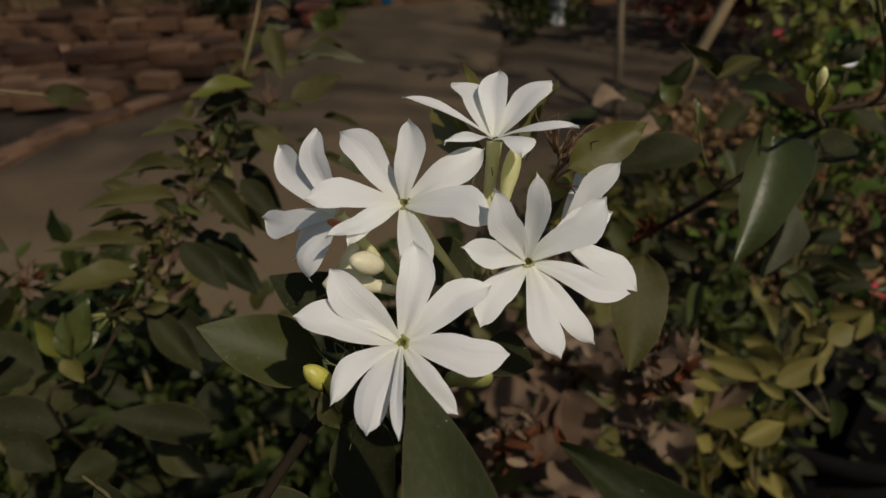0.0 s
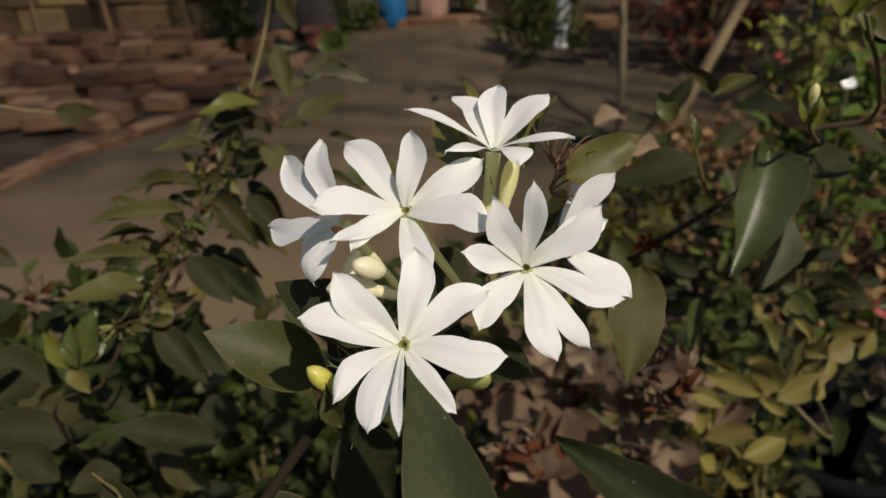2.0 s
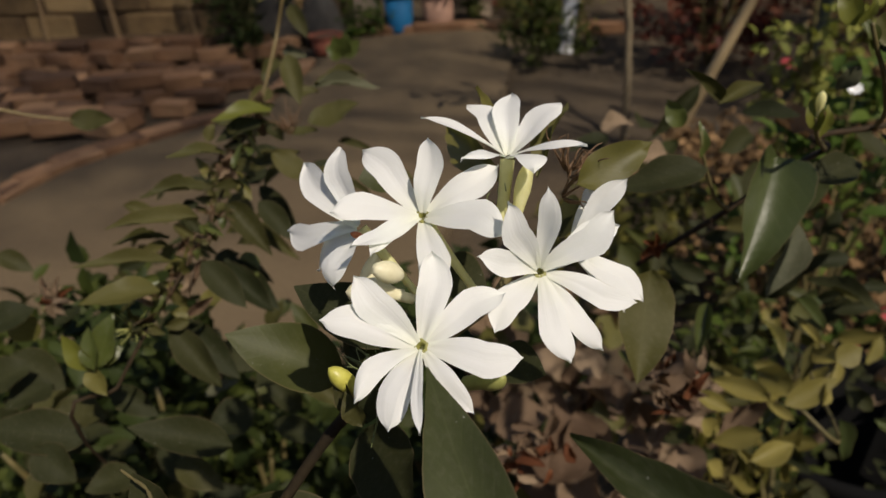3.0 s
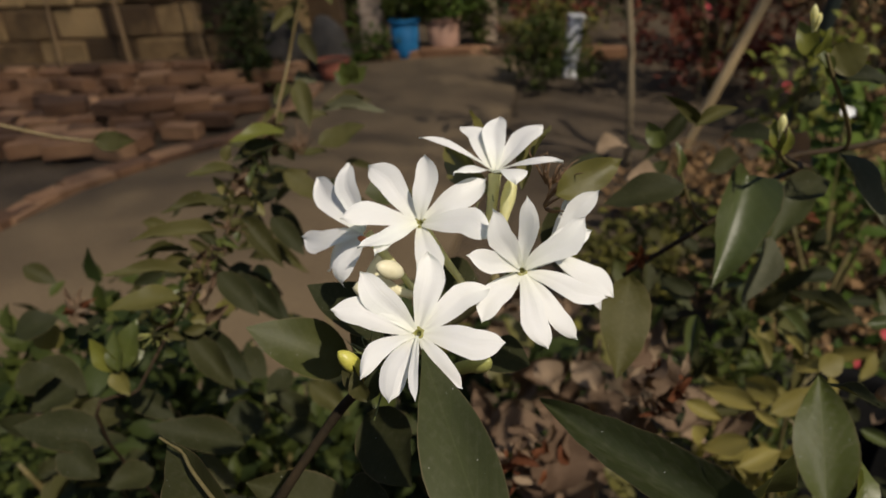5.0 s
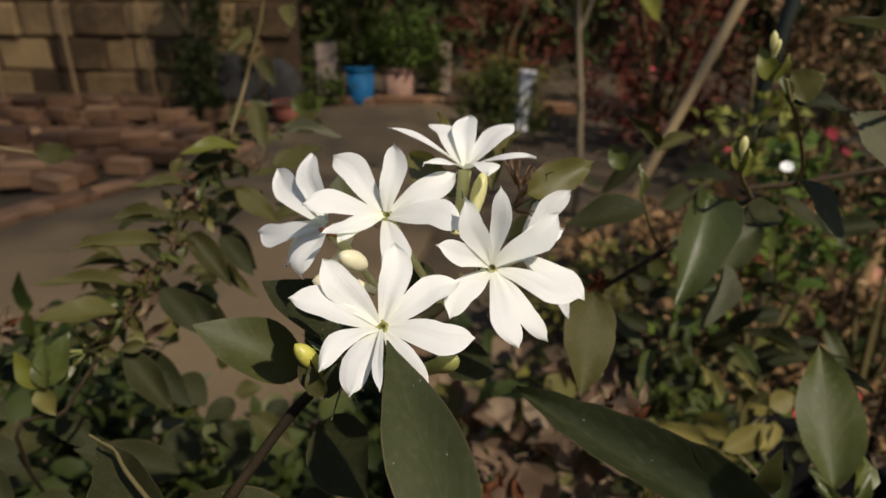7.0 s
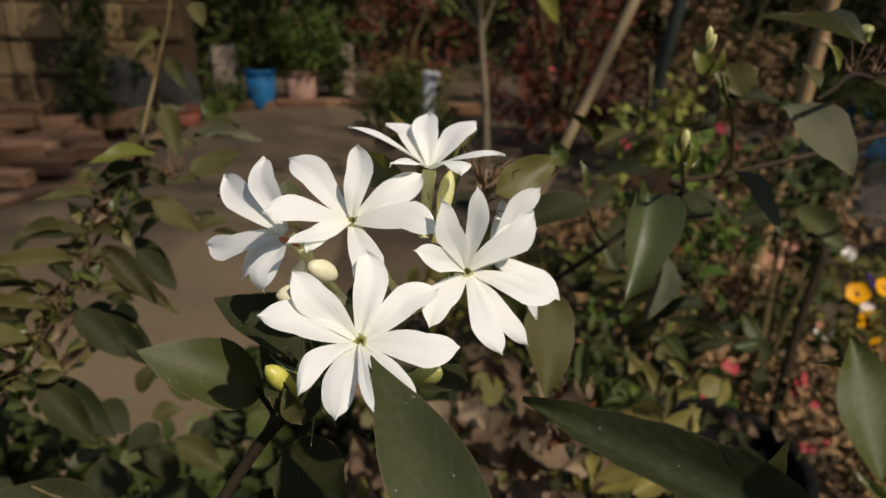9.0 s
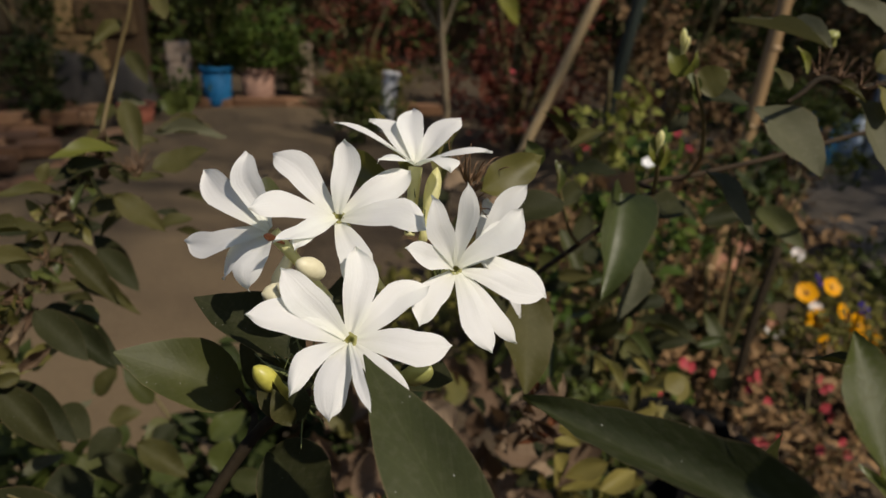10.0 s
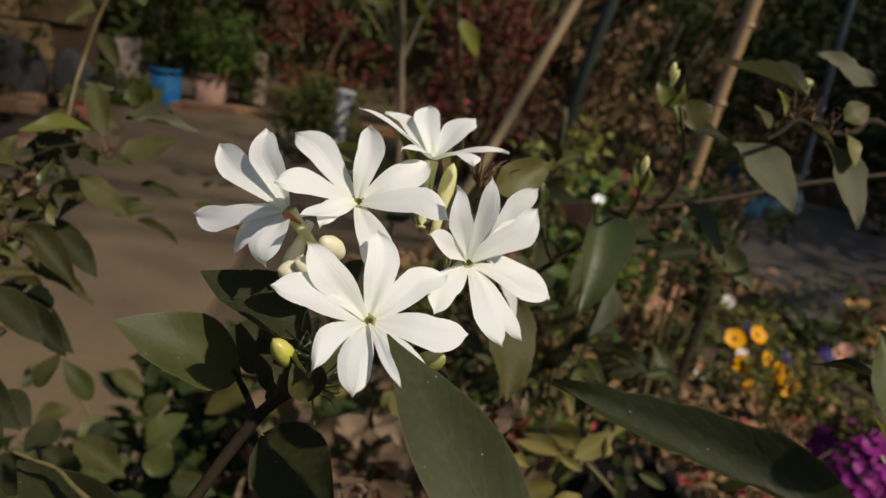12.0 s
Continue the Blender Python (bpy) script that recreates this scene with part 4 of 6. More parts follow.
def added_shade_tree():
    """An unseen tall tree with a high, airy crown, added to block sun; two of them stand behind and softly shade the
    far part of the garden.
    """
    rnd = random.Random(50)
    foot = Vector((6.5, -2.2, 0.0))
    root = thing("tree", foot, "unseen tall tree with an airy crown, added for shade", "tree", "tall trees behind")
    fork = foot + Vector((-0.3, 0.3, 6.4))
    branch("trunk", [foot - Vector((0, 0, 0.05)), foot + Vector((0.1, 0.1, 3.0)), fork], 0.17, 0.10, BARK, root, sides=12)
    verts, faces = [], []
    middle = Vector((2.1, -1.25, 8.5))
    for k in range(8):
        q = k * 0.785
        end = middle + Vector((2.2 * math.cos(q), 1.5 * math.sin(q), 0.3 * (k % 3)))
        branch("limb", [fork, fork.lerp(end, 0.5) + Vector((0, 0, 0.4)), end], 0.035, 0.010, BARK, root, sides=7)
    for _ in range(4400):
        q, r = rnd.uniform(0, 6.28), rnd.random() ** 0.5
        c = middle + Vector((2.7 * r * math.cos(q), 2.2 * r * math.sin(q), rnd.uniform(-0.9, 1.2) * (1 - 0.5 * r)))
        for _ in range(5):
            small_leaf(verts, faces, c + Vector((rnd.gauss(0, 0.45), rnd.gauss(0, 0.45), rnd.gauss(0, 0.25))), Vector((rnd.gauss(0, 1), rnd.gauss(0, 1), rnd.gauss(-0.2, 0.5))), Vector((rnd.gauss(0, 0.4), rnd.gauss(0, 0.4), 1)), 0.06 * rnd.uniform(0.7, 1.3), 0.033)
    hang("crown", mesh_of("crown", [v - foot for v in verts], faces, FOL_GREEN), root, foot)["kind"] = "stuff"
    copy_thing(root, Matrix.Translation((13.4, -2.3, 0)))


# added out of view, only to shade the wall, path and thicket
added_shade_tree()


def hedge(name, x0, x1, y, depth, height, count, leaf_len, material, label, seed):
    """A far thicket of leaves that closes the garden."""
    rnd = random.Random(seed)
    verts, faces = [], []
    for _ in range(count // 12):
        c = Vector((rnd.uniform(x0, x1), y + rnd.uniform(0, depth), rnd.uniform(0, height)))
        for _ in range(12):
            small_leaf(verts, faces, c + Vector((rnd.gauss(0, 0.12), rnd.gauss(0, 0.1), rnd.gauss(0, 0.1))), Vector((rnd.gauss(0, 1), rnd.gauss(0, 1), rnd.gauss(0, 0.6))), Vector((rnd.gauss(0, 0.4), -0.4, 1)), leaf_len * rnd.uniform(0.6, 1.3), leaf_len * 0.5)
    return tagged(hang(name, mesh_of(name, verts, faces, material), None, (0, 0, 0)), label, "hedge", kind="stuff")


hedge("hedge", -1.6, 6.0, 6.6, 1.4, 3.0, 9000, 0.13, FOL_DEEP, "dark leafy thicket closing the garden behind", 31)
hedge("hedge", 3.6, 6.5, 1.0, 6.0, 2.6, 8000, 0.13, FOL_DEEP, "dark leafy thicket beyond the paving", 32)
hedge("hedge", -7.0, -1.0, 6.0, 1.2, 3.2, 4000, 0.13, FOL_DARK, "dark leafy thicket behind the block wall", 33)

# ---- jasmine in bloom ----
jas = thing("jasmine_shrub", (0.03, 0.27, 0.0), "jasmine shrub with white star-shaped flowers, buds and dark leaves", "shrub")
NODE = Vector((0.0715, 0.2060, 0.9140))
TOPNODE = Vector((0.0930, 0.2270, 0.9230))
branch("stem", [(0.03, 0.27, -0.04), (0.02, 0.27, 0.5), (-0.0017, 0.1666, 0.8243), (0.0244, 0.1728, 0.8646), (0.0427, 0.1824, 0.8909), (0.0575, 0.1933, 0.9096), (0.0660, 0.1932, 0.9186), NODE], 0.0014, 0.0013, TWIG, jas, "dark woody stem")
branch("stem", [NODE, (0.080, 0.215, 0.919), TOPNODE, (0.099, 0.232, 0.930)], 0.0020, 0.0014, TWIG_GREEN, jas)
branch("stem", [(0.0580, 0.1936, 0.9100), (0.0559, 0.2209, 0.8973), (0.0536, 0.2220, 0.9017), (0.0516, 0.2230, 0.9046)], 0.0011, 0.0007, TWIG, jas)
flower(jas, (0.0785, 0.2242, 0.9504), [((0.0803, 0.2309, 0.9678), 0.0012, 0.0, 0.06), ((0.0965, 0.2330, 0.9595), 0.0010, 0.0, 0.05), ((0.0980, 0.2117, 0.9514), 0.0012, -0.0005, -0.06), ((0.0818, 0.2085, 0.9390), 0.0012, 0.0, 0.05), ((0.0691, 0.2066, 0.9494), 0.0010, 0.0, 0.06), ((0.0645, 0.2080, 0.9511), 0.0010, 0.0, 0.06), ((0.0591, 0.2147, 0.9565), 0.0012, 0.0004, -0.05), ((0.0631, 0.2359, 0.9626), 0.0012, 0.0, 0.07)],
            (0.0078, 0.0094, 0.0100, 0.0090, 0.0054, 0.0062, 0.0082, 0.0092), (-0.05, -0.62, 0.78), TOPNODE, "open white jasmine flower with eight petals", 1)
flower(jas, (0.0801, 0.1969, 0.9326), [((0.0821, 0.2110, 0.9483), 0.0008, 0.0006, 0.05), ((0.0984, 0.2068, 0.9399), 0.0010, 0.0, 0.05), ((0.1021, 0.1954, 0.9312), 0.0012, -0.0004, -0.05), ((0.0920, 0.1836, 0.9262), 0.0012, 0.0, -0.05), ((0.0758, 0.1766, 0.9278), 0.0016, 0.0, -0.10, 1.5), ((0.0684, 0.1816, 0.9299), 0.0026, 0.0014, -0.14, 0.8), ((0.0598, 0.1937, 0.9417), 0.0010, 0.0, -0.05), ((0.0663, 0.2010, 0.9481), 0.0008, 0.0, 0.06), ((0.0832, 0.1701, 0.9332), 0.0010, 0.0, -0.04)],
            (0.0088, 0.0086, 0.0092, 0.0062, 0.0078, 0.0058, 0.0088, 0.0086, 0.0028), (-0.02, -0.66, 0.75), NODE, "open white jasmine flower with broad petals", 20)
flower(jas, (0.1060, 0.2176, 0.9391), [((0.1074, 0.2150, 0.9621), 0.0010, 0.0, 0.12), ((0.1226, 0.2211, 0.9530), 0.0012, 0.0, 0.08), ((0.1249, 0.2261, 0.9465), -0.0004, 0.0, 0.05), ((0.1287, 0.2160, 0.9317), 0.0014, -0.0006, -0.05), ((0.1207, 0.2099, 0.9221), 0.0012, -0.0004, -0.05), ((0.1127, 0.2018, 0.9247), 0.0012, 0.0, -0.05), ((0.0958, 0.2031, 0.9319), 0.0010, 0.0, 0.0), ((0.0921, 0.2056, 0.9499), 0.0010, 0.0008, 0.10), ((0.0988, 0.2124, 0.9597), 0.0010, 0.0, 0.10)],
            (0.0058, 0.0085, 0.0080, 0.0070, 0.0066, 0.0082, 0.0086, 0.0072, 0.0078), (0.10, -0.70, 0.70), TOPNODE, "open white jasmine flower with raised upper petals", 40)
flower(jas, (0.0986, 0.2405, 0.9586), [((0.0996, 0.2587, 0.9689), 0.0012, 0.0, 0.08), ((0.1125, 0.2533, 0.9675), 0.0010, 0.0, 0.06), ((0.1175, 0.2348, 0.9631), 0.0012, 0.0, 0.1), ((0.1046, 0.2213, 0.9628), 0.0020, 0.0, -0.12), ((0.0881, 0.2275, 0.9635), 0.0016, 0.0, -0.1), ((0.0778, 0.2374, 0.9698), 0.0012, 0.0, 0.1), ((0.0875, 0.2586, 0.9660), 0.0010, 0.0, 0.06)],
            (0.0084, 0.0096, 0.0044, 0.0084, 0.0056, 0.0048, 0.0098), (0.02, -0.08, 1.0), (0.0965, 0.2330, 0.9420), "white jasmine flower seen from its side, on a greenish tube", 60, throat=False, slim=0.0014)
flower(jas, (0.0626, 0.2255, 0.9467), [((0.0453, 0.2453, 0.9558), 0.0014, 0.0, 0.16), ((0.0568, 0.2406, 0.9619), 0.0012, 0.0, 0.14), ((0.0407, 0.2370, 0.9395), 0.0012, 0.0, 0.06), ((0.0584, 0.2116, 0.9379), 0.0012, 0.0, -0.05), ((0.0505, 0.2255, 0.9345), 0.001, 0.0, 0.0)],
            (0.0092, 0.0088, 0.0088, 0.0096, 0.0080), (-0.45, -0.50, 0.74), (0.076, 0.222, 0.930), "white jasmine flower half hidden behind another", 80, throat=False)
flower(jas, (0.1140, 0.2320, 0.9370), [((0.1274, 0.2352, 0.9547), 0.0012, 0.0, 0.08), ((0.1197, 0.2495, 0.9460), 0.001, 0.0, 0.1), ((0.1310, 0.2221, 0.9276), 0.0010, 0.0010, 0.05, 0.8), ((0.1304, 0.2406, 0.9123), 0.0008, 0.0, 0.05)],
            (0.0072, 0.0062, 0.0092, 0.0070), (0.35, -0.60, 0.72), TOPNODE, "white jasmine flower half hidden behind another", 90, throat=False)

bud(jas, (0.0745, 0.2118, 0.9415), (0.0697, 0.2059, 0.9469), 0.0026, BUD_CREAM, "plump cream-coloured jasmine bud", 0.0, 0.75)
bud(jas, (0.0760, 0.2150, 0.9330), (0.0645, 0.2100, 0.9400), 0.0028, BUD_CREAM, "plump cream-coloured jasmine bud")
bud(jas, (0.0683, 0.1943, 0.9187), (0.0608, 0.1916, 0.9307), 0.0023, BUD_YELLOW, "small yellow-green jasmine bud with a brown tip", 0.05, 0.7)
bud(jas, (0.0888, 0.2051, 0.9157), (0.0980, 0.1963, 0.9249), 0.0026, BUD_GREEN, "slender yellow-green jasmine bud", 0.05, 0.7)
bud(jas, (0.0996, 0.2300, 0.9416), (0.1039, 0.2377, 0.9588), 0.0021, TUBE, "slim yellow-green bud beside the flower tube", 0.04, 0.55)
bud(jas, (0.0735, 0.2170, 0.9330), (0.0610, 0.2115, 0.9372), 0.0030, BUD_CREAM, "plump cream-coloured jasmine bud in the shade")
bud(jas, (0.0679, 0.2289, 0.9428), (0.0628, 0.2194, 0.9327), 0.0021, BUD_CREAM, "pale cream flower tube in the shade", 0.0, 0.6)
bud(jas, (0.0655, 0.2245, 0.9440), (0.0612, 0.2215, 0.9475), 0.0009, WITHERED, "withered orange-brown petal end")
leaf(jas, "dull", (0.0682, 0.1881, 0.9187), (0.0605, 0.1920, 0.9295), 0.0060, (-0.3, -0.9, 0.1), 0)
leaf(jas, "dark", (0.0685, 0.1873, 0.9193), (0.0699, 0.1906, 0.9273), 0.0052, (0.3, -0.9, 0.1), 1)
leaf(jas, "dull", (0.0682, 0.1855, 0.9203), (0.0648, 0.1860, 0.9277), 0.0048, (0.0, -0.9, 0.2), 1)
calyx(jas, (0.0712, 0.2025, 0.9195), (-0.4, -0.3, 0.5), 12, 0.011, CALYX, 1, 0.6)
calyx(jas, (0.0690, 0.1990, 0.9210), (-0.5, -0.4, 0.4), 9, 0.008, CALYX, 12, 0.7)
calyx(jas, (0.1140, 0.2480, 0.9520), (0.3, 0.0, 1), 12, 0.009, DRY_CALYX, 13, 0.6)
calyx(jas, (0.1130, 0.2440, 0.9460), (0.6, -0.1, 0.3), 10, 0.008, DRY_CALYX, 14, 0.8)
calyx(jas, (0.0965, 0.2330, 0.9430), (0.1, 0.2, 1), 7, 0.009, CALYX, 2)
calyx(jas, (0.1150, 0.2470, 0.9500), (0.5, 0.2, 1), 9, 0.009, DRY_CALYX, 3, 0.7)
calyx(jas, (0.0700, 0.1990, 0.9160), (0.3, -0.5, 0.4), 10, 0.010, CALYX, 5, 0.6)
calyx(jas, (0.1040, 0.2250, 0.9330), (0.3, -0.1, 1), 8, 0.009, CALYX, 6)

leaf(jas, "dark", (0.0675, 0.2163, 0.9023), (0.0578, 0.2171, 0.9158), 0.0110, (-0.2, -0.8, 0.5), 1)
leaf(jas, "leaf", (0.0688, 0.2187, 0.9034), (0.0641, 0.2194, 0.9186), 0.0095, (0.2, -0.8, 0.5), 3)
leaf(jas, "dark", (0.0641, 0.2150, 0.9029), (0.0604, 0.2135, 0.9083), 0.0080, (0.0, -0.7, 0.6), 2)
# leaves close to the flowers
leaf(jas, "broad", (0.1020, 0.1410, 0.9159), (0.0823, 0.1861, 0.9366), 0.0162, (-0.05, -0.78, 0.60), 1, "broad dark green leaf pointing up to the flowers")
leaf(jas, "lance", (0.1515, 0.1309, 0.9309), (0.1093, 0.1657, 0.9391), 0.0108, (0.1, -0.6, 0.8), 0, "long pointed dark green leaf")
leaf(jas, "leaf", (0.0540, 0.2225, 0.9030), (0.0273, 0.2159, 0.9220), 0.0175, (0.2, -0.6, 0.75), 0, "olive-green leaf dappled with petal shadows")
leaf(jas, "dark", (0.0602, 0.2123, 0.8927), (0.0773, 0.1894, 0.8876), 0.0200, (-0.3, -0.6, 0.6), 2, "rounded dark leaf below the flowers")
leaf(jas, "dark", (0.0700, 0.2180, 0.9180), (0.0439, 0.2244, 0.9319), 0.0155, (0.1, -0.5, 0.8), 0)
leaf(jas, "olive", (0.1153, 0.2371, 0.9525), (0.1349, 0.2493, 0.9584), 0.0100, (0.1, -0.85, 0.35), 2, "olive-green leaf behind the top flower")
leaf(jas, "olive", (0.0985, 0.2500, 0.9490), (0.0906, 0.2775, 0.9683), 0.0060, (0.5, -0.8, 0.2), 0)
leaf(jas, "olive", (0.1060, 0.2480, 0.9500), (0.1135, 0.2720, 0.9665), 0.0065, (-0.4, -0.8, 0.2), 1)
leaf(jas, "olive", (0.0960, 0.2600, 0.9440), (0.0749, 0.3010, 0.9482), 0.0110, (-0.2, -0.9, 0.4), 0)
leaf(jas, "dull", (0.1460, 0.2831, 0.9005), (0.1385, 0.2573, 0.8729), 0.0190, (0.1, -0.9, 0.35), 2, "dull hanging leaf behind the flowers")
leaf(jas, "dark", (0.0947, 0.2331, 0.9020), (0.1077, 0.2242, 0.9038), 0.0130, (0, -0.6, 0.8), 0)
leaf(jas, "sprout", (0.1501, 0.1316, 0.9464), (0.1512, 0.1442, 0.9617), 0.0090, (-0.15, -0.95, 0.2), 0, "bright upright young leaf with a pale rim")
leaf(jas, "fresh", (0.1591, 0.1399, 0.9369), (0.1633, 0.1481, 0.9433), 0.0060, (0.5, -0.9, 0.2), 1)
leaf(jas, "leaf", (0.1554, 0.1704, 0.9088), (0.1594, 0.1603, 0.9281), 0.0080, (0.3, -0.8, 0.5), 0)
leaf(jas, "dark", (0.0481, 0.1468, 0.9085), (0.0179, 0.1754, 0.9167), 0.0135, (0.1, -0.7, 0.7), 0, "dull green leaf with a torn blunt tip")
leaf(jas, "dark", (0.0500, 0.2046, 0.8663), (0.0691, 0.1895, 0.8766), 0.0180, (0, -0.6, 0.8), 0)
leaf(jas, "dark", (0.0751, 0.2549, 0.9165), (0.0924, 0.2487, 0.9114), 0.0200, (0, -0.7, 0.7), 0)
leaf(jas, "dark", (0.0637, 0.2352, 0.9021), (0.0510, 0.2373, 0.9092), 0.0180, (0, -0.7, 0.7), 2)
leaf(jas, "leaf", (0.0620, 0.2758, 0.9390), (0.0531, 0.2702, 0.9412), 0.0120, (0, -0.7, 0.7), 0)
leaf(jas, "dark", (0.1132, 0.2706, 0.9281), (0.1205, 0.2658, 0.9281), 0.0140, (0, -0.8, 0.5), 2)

for dx, dz, w in ((-0.0040, 0.0045, 0.0016), (0.0042, 0.0060, 0.0018), (0.0022, 0.0036, 0.0014), (-0.0022, 0.0028, 0.0014)):
    leaf(jas, "fresh", (0.1541, 0.1338, 0.9402), (0.1541 + dx, 0.1338 + 0.4 * dz, 0.9402 + dz), w, (0, -0.9, 0.4), 1)
leaf(jas, "dark", (0.1681, 0.1561, 0.9459), (0.1639, 0.1685, 0.9426), 0.0026, (0.2, -0.8, 0.6), 0)

branch("dry_twig", [(0.0195, 0.1737, 0.9179), (0.0232, 0.1716, 0.9177), (0.0277, 0.1687, 0.9180), (0.0324, 0.1633, 0.9178), (0.0418, 0.1547, 0.9171)], 0.0003, 0.0005, TWIG_GREEN, jas, "thin dry brown twig on the torn leaf", knobs=0.5)

# ---- jasmine shrub with buds, to one side ----
jr = thing("jasmine_shrub", (0.66, 0.50, 0.0), "jasmine shrub with unopened buds and glossy leaves", "shrub")
branch("stem", [(0.66, 0.50, -0.04), (0.67, 0.50, 0.5), (0.60, 0.48, 0.90), (0.2759, 0.4211, 0.8997), (0.2422, 0.3907, 0.9013), (0.2163, 0.3663, 0.9005), (0.1943, 0.3617, 0.8855), (0.1721, 0.3601, 0.8699), (0.1560, 0.3620, 0.8565)], 0.0018, 0.0013, TWIG_BROWN, jr, "brown woody branch")
branch("stem", [(0.2759, 0.4211, 0.8997), (0.2527, 0.3708, 0.9242), (0.2315, 0.3362, 0.9484), (0.2219, 0.3268, 0.9615), (0.2176, 0.3249, 0.9702)], 0.0011, 0.0007, TWIG_GREEN, jr)
branch("stem", [(0.2393, 0.3865, 0.9023), (0.2079, 0.3241, 0.9308), (0.2021, 0.3152, 0.9415)], 0.0012, 0.0007, TWIG_GREEN, jr)
branch("stem", [(0.1931, 0.3617, 0.8846), (0.1838, 0.3520, 0.8953), (0.1754, 0.3454, 0.9153), (0.1731, 0.3465, 0.9263)], 0.0010, 0.0006, TWIG_GREEN, jr)
leaf(jr, "folded", (0.2023, 0.3415, 0.9170), (0.1824, 0.2972, 0.8900), 0.0236, (0.05, -0.9, 0.42), 0, "glossy drooping leaf folded along its midrib")
leaf(jr, "dusty", (0.2217, 0.3560, 0.8809), (0.2076, 0.3281, 0.8625), 0.0133, (0.2, -0.9, 0.4), 1)
leaf(jr, "dark", (0.1757, 0.3392, 0.9135), (0.1415, 0.3379, 0.9075), 0.0156, (0, -0.6, 0.8), 0)
leaf(jr, "slender", (0.1816, 0.3558, 0.9357), (0.1661, 0.3425, 0.9520), 0.0061, (0.2, -0.9, 0.4), 0)
leaf(jr, "slender", (0.1836, 0.3648, 0.9316), (0.2069, 0.3763, 0.9390), 0.0083, (0, -0.8, 0.6), 1)
leaf(jr, "fresh", (0.1669, 0.3512, 0.9267), (0.1605, 0.3525, 0.9376), 0.0082, (-0.2, -0.95, 0.3), 0)
leaf(jr, "fresh", (0.1737, 0.3439, 0.9159), (0.1739, 0.3456, 0.9308), 0.0043, (0.4, -0.9, 0.2), 1)
leaf(jr, "dark", (0.2223, 0.3536, 0.9027), (0.2483, 0.3663, 0.9050), 0.0149, (0, -0.7, 0.7), 0)
leaf(jr, "dusty", (0.2296, 0.3244, 0.9321), (0.2385, 0.2944, 0.9153), 0.0113, (0.3, -0.85, 0.4), 0)
leaf(jr, "lime", (0.2030, 0.3145, 0.9369), (0.1996, 0.3160, 0.9488), 0.0056, (-0.3, -0.9, 0.2), 0)
leaf(jr, "lime", (0.2038, 0.3137, 0.9354), (0.2057, 0.3129, 0.9459), 0.0040, (0.3, -0.9, 0.2), 1)
bud(jr, (0.2026, 0.3157, 0.9402), (0.2023, 0.3145, 0.9510), 0.0016, TUBE, "small pale green bud")
leaf(jr, "lime", (0.2136, 0.3277, 0.9689), (0.2082, 0.3298, 0.9814), 0.0078, (-0.2, -0.95, 0.2), 0, "pale young leaf round a bud")
leaf(jr, "lime", (0.2141, 0.3274, 0.9694), (0.2185, 0.3249, 0.9787), 0.0041, (0.3, -0.9, 0.2), 1)
leaf(jr, "fresh", (0.2158, 0.3291, 0.9714), (0.2219, 0.3238, 0.9600), 0.0054, (0.3, -0.9, 0.3), 1)
leaf(jr, "olive", (0.2209, 0.3275, 0.9647), (0.2323, 0.3252, 0.9718), 0.0129, (0.1, -0.85, 0.5), 2, "rounded olive-green leaf below the shoot")
leaf(jr, "dark", (0.2235, 0.3290, 0.9613), (0.2424, 0.3229, 0.9609), 0.0085, (0, -0.6, 0.8), 0)
leaf(jr, "dusty", (0.2197, 0.3301, 0.9550), (0.2139, 0.3313, 0.9455), 0.0065, (0.1, -0.8, 0.5), 1)
bud(jr, (0.2129, 0.3290, 0.9766), (0.2114, 0.3274, 0.9874), 0.0014, TUBE, "pale green bud cluster")
bud(jr, (0.2132, 0.3288, 0.9762), (0.2137, 0.3270, 0.9846), 0.0011, TUBE, "pale green bud cluster")
# the twig nearer to the camera's end of the shrub
branch("stem", [(0.60, 0.48, 0.90), (0.3507, 0.3519, 0.9685), (0.3012, 0.3226, 0.9687), (0.2761, 0.3112, 0.9685), (0.2557, 0.3026, 0.9731), (0.2450, 0.2974, 0.9684), (0.2392, 0.2962, 0.9653)], 0.0019, 0.0008, TWIG, jr)
leaf(jr, "dusty", (0.2437, 0.3194, 0.9599), (0.2520, 0.2836, 0.9432), 0.0244, (0.15, -0.92, 0.35), 0, "dusty grey-green drooping leaf")
leaf(jr, "dusty", (0.2617, 0.3093, 0.9840), (0.2484, 0.3583, 0.9934), 0.0122, (0.2, -0.8, 0.55), 0, "long dusty grey-green leaf")
leaf(jr, "dusty", (0.3074, 0.3259, 0.9891), (0.2804, 0.3362, 0.9982), 0.0124, (0.2, -0.8, 0.55), 2)
leaf(jr, "dusty", (0.2839, 0.3166, 0.9644), (0.2824, 0.2816, 0.9391), 0.0190, (0.1, -0.95, 0.3), 0)
leaf(jr, "lime", (0.2516, 0.3059, 0.9740), (0.2492, 0.3088, 0.9843), 0.0034, (0.3, -0.9, 0.2), 1)
leaf(jr, "olive", (0.2877, 0.3153, 0.9744), (0.2972, 0.3143, 0.9816), 0.0109, (0, -0.8, 0.6), 0)
leaf(jr, "slender", (0.2651, 0.3076, 0.9704), (0.2743, 0.2991, 0.9668), 0.0056, (0, -0.8, 0.6), 1)
leaf(jr, "dull", (0.2419, 0.2999, 0.9692), (0.2398, 0.3088, 0.9773), 0.0062, (0.2, -0.8, 0.5), 0)
leaf(jr, "olive", (0.2891, 0.3133, 0.9692), (0.2871, 0.2997, 0.9586), 0.0096, (0.2, -0.9, 0.3), 0)
